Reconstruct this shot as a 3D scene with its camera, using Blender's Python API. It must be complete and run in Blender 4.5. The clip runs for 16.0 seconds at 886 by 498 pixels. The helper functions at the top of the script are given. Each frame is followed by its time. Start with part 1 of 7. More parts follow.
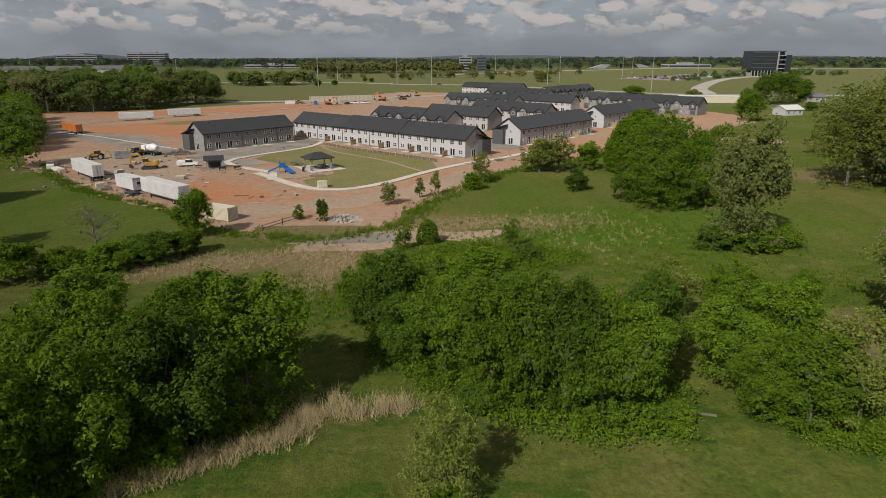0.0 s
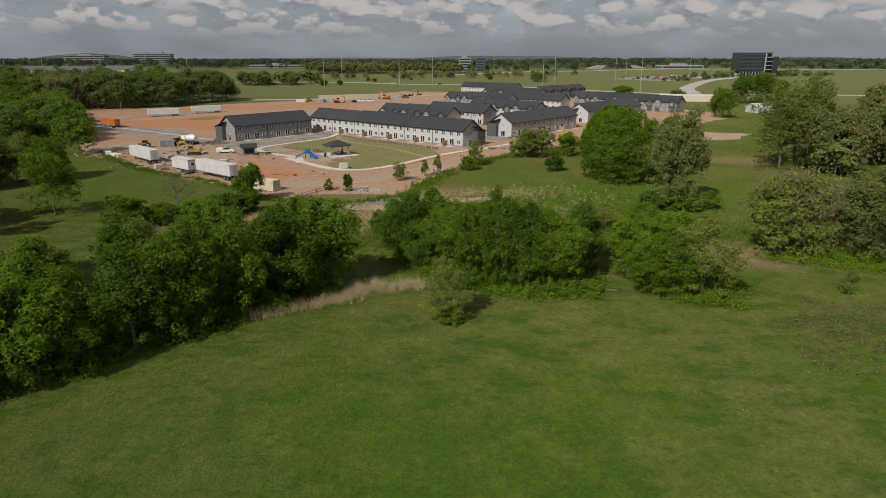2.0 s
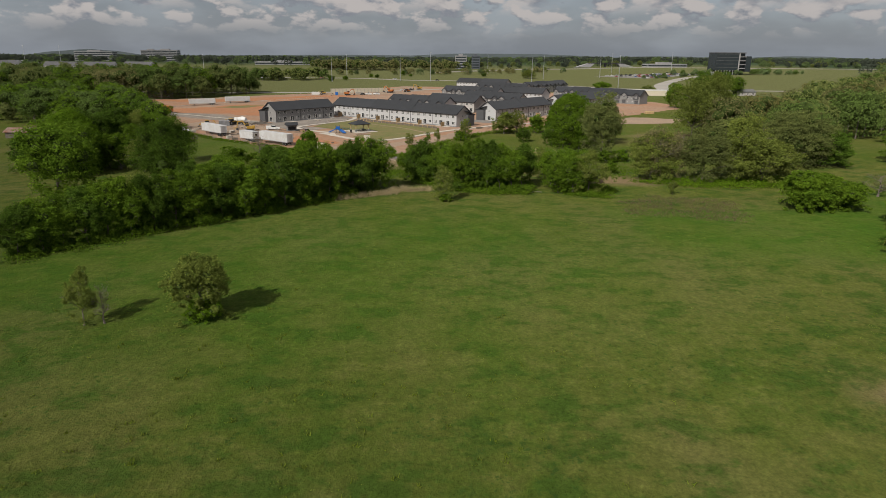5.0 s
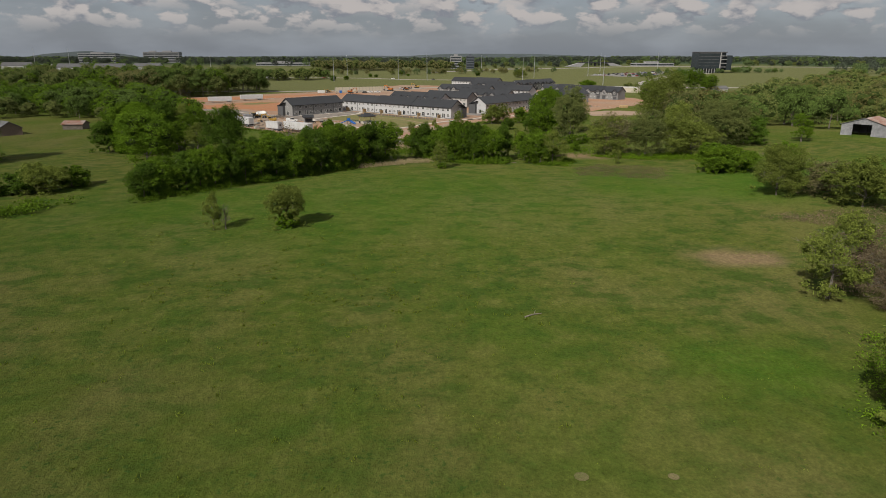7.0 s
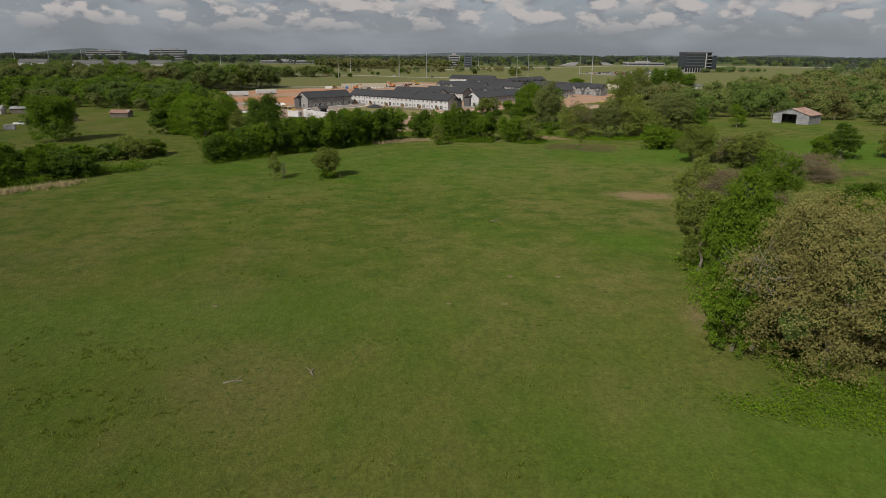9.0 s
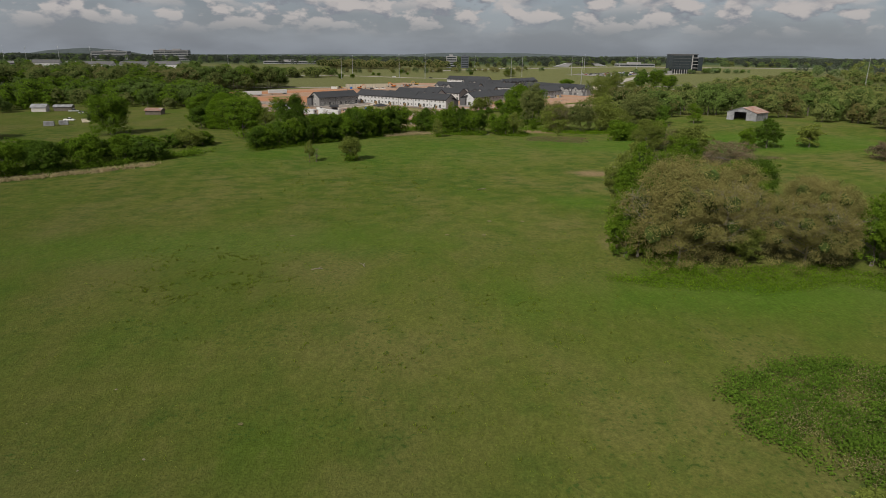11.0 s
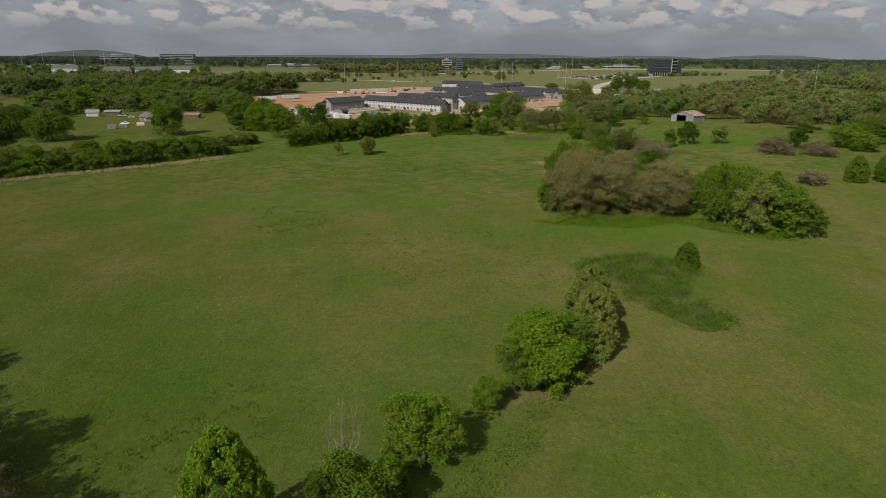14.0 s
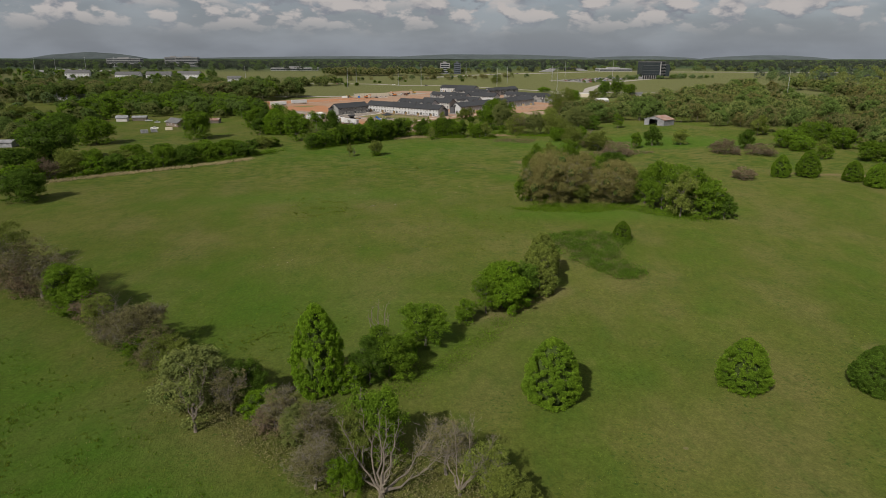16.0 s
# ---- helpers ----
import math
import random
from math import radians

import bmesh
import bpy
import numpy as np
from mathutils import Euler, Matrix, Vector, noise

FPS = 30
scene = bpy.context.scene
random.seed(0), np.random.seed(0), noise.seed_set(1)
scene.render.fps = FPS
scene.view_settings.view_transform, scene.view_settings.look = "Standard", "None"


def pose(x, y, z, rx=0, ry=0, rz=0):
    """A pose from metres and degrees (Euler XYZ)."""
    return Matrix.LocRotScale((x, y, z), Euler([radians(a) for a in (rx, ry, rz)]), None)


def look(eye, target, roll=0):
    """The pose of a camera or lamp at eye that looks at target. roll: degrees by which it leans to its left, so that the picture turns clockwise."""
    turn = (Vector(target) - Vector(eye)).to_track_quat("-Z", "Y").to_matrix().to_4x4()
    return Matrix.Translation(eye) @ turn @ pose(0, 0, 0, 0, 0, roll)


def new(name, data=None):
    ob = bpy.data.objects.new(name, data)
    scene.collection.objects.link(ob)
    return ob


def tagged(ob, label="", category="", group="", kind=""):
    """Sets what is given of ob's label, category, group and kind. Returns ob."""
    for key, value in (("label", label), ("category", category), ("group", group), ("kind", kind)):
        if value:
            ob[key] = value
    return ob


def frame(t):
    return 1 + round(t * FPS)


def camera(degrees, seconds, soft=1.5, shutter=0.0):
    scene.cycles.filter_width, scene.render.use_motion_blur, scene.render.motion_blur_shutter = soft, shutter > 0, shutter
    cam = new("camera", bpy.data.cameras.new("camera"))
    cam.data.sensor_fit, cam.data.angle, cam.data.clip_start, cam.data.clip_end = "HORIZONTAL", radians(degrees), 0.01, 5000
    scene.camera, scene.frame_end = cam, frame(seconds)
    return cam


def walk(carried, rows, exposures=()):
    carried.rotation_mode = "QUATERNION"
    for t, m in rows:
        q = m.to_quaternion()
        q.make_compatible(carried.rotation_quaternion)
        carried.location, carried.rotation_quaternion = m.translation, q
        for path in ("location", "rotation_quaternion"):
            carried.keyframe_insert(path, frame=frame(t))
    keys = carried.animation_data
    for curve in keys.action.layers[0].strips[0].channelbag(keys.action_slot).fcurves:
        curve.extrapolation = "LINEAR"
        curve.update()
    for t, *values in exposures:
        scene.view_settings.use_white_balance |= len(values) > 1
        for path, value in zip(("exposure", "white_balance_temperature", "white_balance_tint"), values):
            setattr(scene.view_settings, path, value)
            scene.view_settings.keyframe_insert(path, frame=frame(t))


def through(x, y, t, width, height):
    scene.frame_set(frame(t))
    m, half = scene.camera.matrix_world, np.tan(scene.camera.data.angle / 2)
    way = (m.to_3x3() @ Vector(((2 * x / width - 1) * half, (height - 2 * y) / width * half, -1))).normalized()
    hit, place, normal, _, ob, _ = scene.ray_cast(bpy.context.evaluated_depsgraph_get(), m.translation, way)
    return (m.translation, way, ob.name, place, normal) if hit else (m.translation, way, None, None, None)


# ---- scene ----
cam = camera(70.0, 16.0, soft=0.8)
PATH = [
    (0, (-0.508, -0.244, 28.978), (-0.525, 1.669, 28.396), -0.0),
    (0.5, (-0.546, -5.793, 29.39), (-0.563, -3.881, 28.805), 0.0),
    (1, (-0.508, -13.4, 29.461), (-0.526, -11.487, 28.878), 0.0),
    (1.5, (-0.436, -21.92, 29.661), (-0.453, -20.006, 29.079), 0.1),
    (2, (-0.473, -31.044, 29.788), (-0.489, -29.131, 29.207), 0.1),
    (2.5, (-0.492, -41.064, 29.899), (-0.506, -39.15, 29.317), 0.2),
    (3, (-0.377, -51.02, 29.932), (-0.39, -49.107, 29.35), 0.2),
    (3.5, (-0.338, -61.637, 30.164), (-0.349, -59.725, 29.581), 0.2),
    (4, (-0.512, -72.413, 30.43), (-0.519, -70.501, 29.845), 0.2),
    (4.5, (-0.72, -83.335, 30.505), (-0.722, -81.422, 29.92), 0.4),
    (5, (-0.525, -93.991, 30.565), (-0.529, -92.079, 29.977), 0.4),
    (7.5, (-0.567, -147.443, 31.095), (-0.559, -145.532, 30.508), 0.1),
    (8, (-0.536, -158.896, 31.122), (-0.526, -156.984, 30.533), 0.2),
    (8.5, (-0.364, -170.294, 31.137), (-0.354, -168.383, 30.549), 0.3),
    (9, (-0.166, -181.94, 31.325), (-0.154, -180.029, 30.734), 0.4),
    (11.5, (-1.012, -234.8, 35.131), (-0.989, -232.89, 34.539), 0.5),
    (12, (-0.792, -245.907, 36.257), (-0.766, -243.997, 35.664), 0.5),
    (12.5, (-0.832, -257.217, 37.672), (-0.805, -255.308, 37.078), 0.4),
    (13, (-0.667, -268.507, 39.172), (-0.638, -266.597, 38.577), 0.4),
    (13.5, (-0.567, -279.704, 40.729), (-0.538, -277.794, 40.136), 0.3),
    (14, (-0.358, -290.77, 42.515), (-0.329, -288.86, 41.922), 0.3),
    (14.5, (-0.243, -302.037, 44.366), (-0.213, -300.127, 43.774), 0.2),
    (15, (-0.14, -313.202, 46.195), (-0.11, -311.292, 45.601), 0.2),
    (15.5, (-0.182, -324.052, 47.984), (-0.151, -322.142, 47.391), 0.1),
    (16, (-0.073, -335.147, 49.792), (-0.042, -333.237, 49.199), 0.1),
]
walk(cam, [(t, look(eye, target, roll)) for t, eye, target, roll in PATH])

# ---- world, sun, exposure ----
world = bpy.data.worlds.new("sky")
scene.world = world
world.use_nodes = True
SUN_DIR = Vector((-0.53, -0.85, 0.78)).normalized()
SUN_EL = math.asin(SUN_DIR.z)
SUN_AZ = math.atan2(SUN_DIR.x, SUN_DIR.y)


def sky_nodes():
    nt = world.node_tree
    nt.nodes.clear()
    n = nt.nodes.new
    sky = n("ShaderNodeTexSky")
    sky.sky_type = "NISHITA"
    sky.sun_disc = False
    sky.sun_elevation, sky.sun_rotation = SUN_EL, SUN_AZ
    sky.air_density, sky.dust_density = 1.0, 2.0
    co = n("ShaderNodeTexCoord")
    sep = n("ShaderNodeSeparateXYZ")
    nt.links.new(co.outputs["Generated"], sep.inputs[0])
    # heaps of cloud at two sizes: noise compared with itself a little higher up lights the tops and greys the bases
    def cloud(scale, seed, up, flat, detail=7.0):
        mp = n("ShaderNodeMapping")
        mp.inputs["Location"].default_value = (seed, 0.4, up)
        mp.inputs["Scale"].default_value = (1.0, 1.0, flat)
        nt.links.new(co.outputs["Generated"], mp.inputs["Vector"])
        t = n("ShaderNodeTexNoise")
        t.inputs["Scale"].default_value, t.inputs["Detail"].default_value, t.inputs["Roughness"].default_value = scale, detail, 0.5
        nt.links.new(mp.outputs[0], t.inputs["Vector"])
        return t.outputs["Fac"]

    def span(v, a, b, c=0.0, d=1.0):
        r = n("ShaderNodeMapRange")
        r.interpolation_type = "SMOOTHSTEP"
        for k, q in enumerate((a, b, c, d)):
            r.inputs[k + 1].default_value = q
        nt.links.new(v, r.inputs[0])
        return r.outputs[0]

    def calc(op, a, b):
        m = n("ShaderNodeMath"); m.operation = op
        nt.links.new(a, m.inputs[0])
        if isinstance(b, float):
            m.inputs[1].default_value = b
        else:
            nt.links.new(b, m.inputs[1])
        return m.outputs[0]

    def layer(below, scale, seed, flat, step, lo, hi):
        here, above = cloud(scale, seed, 0.0, flat), cloud(scale, seed, step * flat, flat)
        lit = span(calc("SUBTRACT", here, above), -0.08, 0.085)
        tone = n("ShaderNodeMix"); tone.data_type = "RGBA"
        tone.inputs[6].default_value, tone.inputs[7].default_value = (2.25, 2.40, 2.72, 1), (4.75, 4.45, 4.32, 1)
        nt.links.new(lit, tone.inputs[0])
        amount = calc("MULTIPLY", span(here, 0.462, 0.555), span(sep.outputs["Z"], lo, hi))
        mix = n("ShaderNodeMix"); mix.data_type = "RGBA"
        nt.links.new(amount, mix.inputs[0]); nt.links.new(below, mix.inputs[6]); nt.links.new(tone.outputs[2], mix.inputs[7])
        return mix.outputs[2]

    base = n("ShaderNodeMix"); base.data_type = "RGBA"; base.inputs[0].default_value = 0.8
    base.inputs[7].default_value = (2.50, 2.74, 3.15, 1)
    nt.links.new(sky.outputs[0], base.inputs[6])
    veil = n("ShaderNodeVectorMath"); veil.operation = "SCALE"
    nt.links.new(base.outputs[2], veil.inputs[0])
    nt.links.new(span(cloud(6.0, 4.2, 0.0, 3.0, 4.0), 0.35, 0.65, 0.86, 1.1), veil.inputs["Scale"])
    low = layer(veil.outputs[0], 22.0, 1.7, 2.0, 0.011, 0.020, 0.058)
    high = layer(low, 12.0, 3.1, 2.5, 0.016, 0.050, 0.080)
    bg = n("ShaderNodeBackground"); bg.inputs[1].default_value = 0.10
    nt.links.new(high, bg.inputs[0])
    out = n("ShaderNodeOutputWorld")
    nt.links.new(bg.outputs[0], out.inputs[0])


sky_nodes()
sun_lamp = bpy.data.lights.new("sun", "SUN")
sun_lamp.energy, sun_lamp.angle, sun_lamp.color = 3.7, radians(0.6), (1.0, 0.94, 0.84)
sun_ob = new("sun", sun_lamp)
sun_ob.matrix_world = look(SUN_DIR * 300, (0, 0, 0))
scene.view_settings.exposure = 0.0


# ---- materials ----
def material(name, colour, rough=0.8, metal=0.0, vary=0.15, scale=3.0, fine=25.0, bump=0.0, second=None, spec=0.3, per_object=0.0, per_island=0.0, stretch=(1, 1, 1)):
    """A surface with grain at two scales; second is the colour of its stains or wear."""
    m = bpy.data.materials.new(name)
    m.use_nodes = True
    nt = m.node_tree
    n, link = nt.nodes.new, nt.links.new
    b = nt.nodes["Principled BSDF"]
    b.inputs["Roughness"].default_value, b.inputs["Metallic"].default_value = rough, metal
    b.inputs["Specular IOR Level"].default_value = spec
    b.inputs["Diffuse Roughness"].default_value = 1.0 if rough > 0.78 else 0.0
    mp = n("ShaderNodeMapping"); mp.inputs["Scale"].default_value = stretch
    geo = n("ShaderNodeNewGeometry")
    link(geo.outputs["Position"], mp.inputs["Vector"])
    big = n("ShaderNodeTexNoise"); big.inputs["Scale"].default_value = scale; big.inputs["Detail"].default_value = 8; big.inputs["Roughness"].default_value = 0.62
    small = n("ShaderNodeTexNoise"); small.inputs["Scale"].default_value = fine; small.inputs["Detail"].default_value = 6; small.inputs["Roughness"].default_value = 0.65
    link(mp.outputs[0], big.inputs["Vector"]); link(mp.outputs[0], small.inputs["Vector"])
    r = n("ShaderNodeMapRange"); r.inputs[1].default_value, r.inputs[2].default_value = 0.35, 0.65
    link(big.outputs["Fac"], r.inputs[0])
    mix = n("ShaderNodeMix"); mix.data_type = "RGBA"
    mix.inputs[6].default_value = (*colour, 1)
    mix.inputs[7].default_value = (*(second or [c * (1 - 2 * vary) for c in colour]), 1)
    link(r.outputs[0], mix.inputs[0])
    hsv = n("ShaderNodeHueSaturation")
    link(mix.outputs[2], hsv.inputs["Color"])
    val = n("ShaderNodeMapRange"); val.inputs[1].default_value, val.inputs[2].default_value = 0.3, 0.7
    val.inputs[3].default_value, val.inputs[4].default_value = 1 - vary, 1 + vary
    link(small.outputs["Fac"], val.inputs[0])
    last = val.outputs[0]
    for amount, node, socket in ((per_object, "ShaderNodeObjectInfo", "Random"), (per_island, "ShaderNodeNewGeometry", "Random Per Island")):
        if amount:
            s = n(node)
            k = n("ShaderNodeMapRange"); k.inputs[3].default_value, k.inputs[4].default_value = 1 - amount, 1 + amount
            link(s.outputs[socket], k.inputs[0])
            t = n("ShaderNodeMath"); t.operation = "MULTIPLY"
            link(last, t.inputs[0]); link(k.outputs[0], t.inputs[1])
            last = t.outputs[0]
    link(last, hsv.inputs["Value"])
    link(hsv.outputs[0], b.inputs["Base Color"])
    if bump:
        bp = n("ShaderNodeBump"); bp.inputs["Strength"].default_value = bump; bp.inputs["Distance"].default_value = 0.05
        link(small.outputs["Fac"], bp.inputs["Height"]); link(bp.outputs[0], b.inputs["Normal"])
    return m


def leaf_material(name, colour, second, through=0.36, calm=False):
    m = material(name, colour, rough=0.8, vary=0.28, scale=0.35, fine=1.5, second=second, spec=0.06, per_object=0.18, per_island=0.20 if calm else 0.36)
    nt = m.node_tree
    b, out = nt.nodes["Principled BSDF"], nt.nodes["Material Output"]
    tr = nt.nodes.new("ShaderNodeBsdfTranslucent")
    src = b.inputs["Base Color"].links[0].from_socket
    nt.links.new(src, tr.inputs[0])
    mx = nt.nodes.new("ShaderNodeMixShader"); mx.inputs[0].default_value = through
    nt.links.new(b.outputs[0], mx.inputs[1]); nt.links.new(tr.outputs[0], mx.inputs[2])
    nt.links.new(mx.outputs[0], out.inputs[0])
    return m


LEAF = {
    "green": leaf_material("leaf_green", (0.130, 0.212, 0.016), (0.092, 0.162, 0.014)),
    "dark": leaf_material("leaf_dark", (0.094, 0.160, 0.018), (0.068, 0.124, 0.015)),
    "bright": leaf_material("leaf_bright", (0.142, 0.240, 0.014), (0.104, 0.190, 0.012)),
    "yellow": leaf_material("leaf_yellow", (0.188, 0.228, 0.045), (0.142, 0.180, 0.036)),
    "tan": leaf_material("leaf_tan", (0.244, 0.218, 0.078), (0.190, 0.188, 0.062), calm=True),
    "grey": leaf_material("leaf_grey", (0.200, 0.182, 0.085), (0.150, 0.148, 0.062)),
    "red": leaf_material("leaf_red", (0.215, 0.160, 0.110), (0.160, 0.135, 0.075)),
    # greyed and blued leaf colour: aerial haze painted into distant woods
    "far": leaf_material("leaf_far_haze", (0.092, 0.110, 0.080), (0.078, 0.098, 0.074), calm=True),
    "olive": leaf_material("leaf_olive", (0.192, 0.220, 0.066), (0.150, 0.184, 0.056), calm=True),
    "moss": leaf_material("leaf_moss", (0.138, 0.204, 0.046), (0.112, 0.172, 0.042), calm=True),
    "straw": leaf_material("leaf_straw", (0.222, 0.212, 0.086), (0.178, 0.180, 0.070), calm=True),
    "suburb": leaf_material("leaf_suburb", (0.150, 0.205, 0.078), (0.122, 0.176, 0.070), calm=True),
}
# inner twigs and leaves, coloured dark so crown gaps look shaded
CROWN_SHADE = material("crown_gap_shade", (0.066, 0.098, 0.022), rough=0.95, vary=0.45, scale=1.4, fine=5, spec=0.05, second=(0.044, 0.064, 0.018))
BARK = material("bark", (0.12, 0.10, 0.08), rough=0.9, vary=0.3, scale=1.5, fine=12, bump=0.4, second=(0.20, 0.18, 0.15))
PALE_BARK = material("pale_bark", (0.25, 0.22, 0.18), rough=0.9, vary=0.25, scale=1.5, fine=12, bump=0.4)
DIRT = material("red_dirt", (0.277, 0.151, 0.088), rough=0.95, vary=0.2, scale=0.035, fine=0.5, bump=0.15, second=(0.260, 0.189, 0.139))
ORANGE_DIRT = material("orange_dirt", (0.317, 0.136, 0.063), rough=0.95, vary=0.2, scale=0.08, fine=1.0, bump=0.3, second=(0.290, 0.154, 0.084))
# bluish, dimmed base colour paints distance haze onto the wooded hills
HILL_HAZE = material("hazy_hill", (0.070, 0.088, 0.092), rough=0.95, vary=0.12, scale=0.01, fine=0.05)
# distant walls: haze is put into these duller, bluish greys
FAR_PALE = material("far_pale_wall_haze", (0.324, 0.324, 0.333), rough=0.8, vary=0.05, scale=0.05, fine=0.5)
FAR_DARK = material("far_dark_wall_haze", (0.09, 0.10, 0.12), rough=0.6, vary=0.08, scale=0.05, fine=0.5)
PALE_DIRT = material("pale_dirt", (0.286, 0.206, 0.147), rough=0.95, vary=0.2, scale=0.06, fine=1.2, bump=0.3, second=(0.235, 0.176, 0.130))
GRAVEL = material("grey_gravel", (0.246, 0.217, 0.189), rough=0.95, vary=0.22, scale=0.1, fine=3, bump=0.3)
CONCRETE = material("concrete", (0.46, 0.42, 0.37), rough=0.9, vary=0.08, scale=0.3, fine=4)
ASPHALT = material("asphalt", (0.19, 0.18, 0.17), rough=0.9, vary=0.12, scale=0.1, fine=3)
LAWN = material("thin_lawn", (0.115, 0.123, 0.038), rough=0.95, vary=0.28, scale=0.12, fine=1.5, second=(0.157, 0.132, 0.055), bump=0.3)
DRY_GRASS = material("dry_grass", (0.40, 0.325, 0.19), rough=0.9, vary=0.25, scale=0.5, fine=6, second=(0.38, 0.32, 0.17), per_island=0.25)
WHITE_SIDING = material("white_siding", (0.50, 0.50, 0.505), rough=0.6, vary=0.03, scale=0.15, fine=2, stretch=(1, 1, 6))
GREY_SIDING = material("grey_siding", (0.27, 0.265, 0.26), rough=0.65, vary=0.04, scale=0.15, fine=2, stretch=(1, 1, 6))
PALE_SIDING = material("pale_grey_siding", (0.47, 0.45, 0.43), rough=0.65, vary=0.04, scale=0.15, fine=2, stretch=(1, 1, 6))
DARK_SIDING = material("dark_siding", (0.10, 0.10, 0.105), rough=0.6, vary=0.05, scale=0.2, fine=2)
SHINGLE = material("black_shingle", (0.044, 0.047, 0.053), rough=0.85, vary=0.05, scale=0.25, fine=5, bump=0.2, per_object=0.10)
STONE = material("grey_stone", (0.30, 0.31, 0.32), rough=0.9, vary=0.2, scale=1.5, fine=6, bump=0.3)
TRIM_WHITE = material("white_trim", (0.66, 0.65, 0.63), rough=0.5, vary=0.03)
TRIM_BLACK = material("black_trim", (0.03, 0.03, 0.032), rough=0.5, vary=0.1)
GLASS = material("window_glass", (0.03, 0.035, 0.04), rough=0.08, vary=0.1, spec=0.6)
WOOD = material("new_lumber", (0.50, 0.35, 0.18), rough=0.8, vary=0.15, scale=1.0, fine=10, per_object=0.15)
GALV = material("galvanised", (0.55, 0.56, 0.57), rough=0.45, metal=0.7, vary=0.12, scale=0.8, fine=6)
WHITE_METAL = material("white_trailer_skin", (0.58, 0.585, 0.60), rough=0.5, vary=0.05, scale=0.5, fine=3, second=(0.50, 0.49, 0.48))
RUBBER = material("rubber", (0.02, 0.02, 0.02), rough=0.85)
STEEL_DARK = material("dark_steel", (0.06, 0.06, 0.065), rough=0.6, metal=0.3)
ORANGE = material("orange_paint", (0.52, 0.17, 0.04), rough=0.55, vary=0.15, scale=0.7)
YELLOW = material("yellow_paint", (0.50, 0.31, 0.06), rough=0.55, vary=0.2, scale=1.0)
RUST = material("rusty_roof", (0.23, 0.105, 0.065), rough=0.85, vary=0.3, scale=0.35, fine=3, second=(0.30, 0.26, 0.24))
TIN = material("weathered_tin", (0.34, 0.345, 0.36), rough=0.6, metal=0.2, vary=0.22, scale=0.5, fine=4)
BLUE = material("blue_plastic", (0.02, 0.13, 0.45), rough=0.4, vary=0.05)
BEIGE = material("beige_paint", (0.60, 0.54, 0.42), rough=0.6, vary=0.06)
BLACK_GLASS = material("dark_curtain_wall", (0.035, 0.045, 0.05), rough=0.25, vary=0.1, scale=0.1, spec=0.5)
BRICK_RED = material("weathered_brick", (0.26, 0.20, 0.16), rough=0.9, vary=0.15)
ROAD_LIGHT = material("pale_road", (0.29, 0.275, 0.25), rough=0.9, vary=0.08, scale=0.05, fine=0.8)


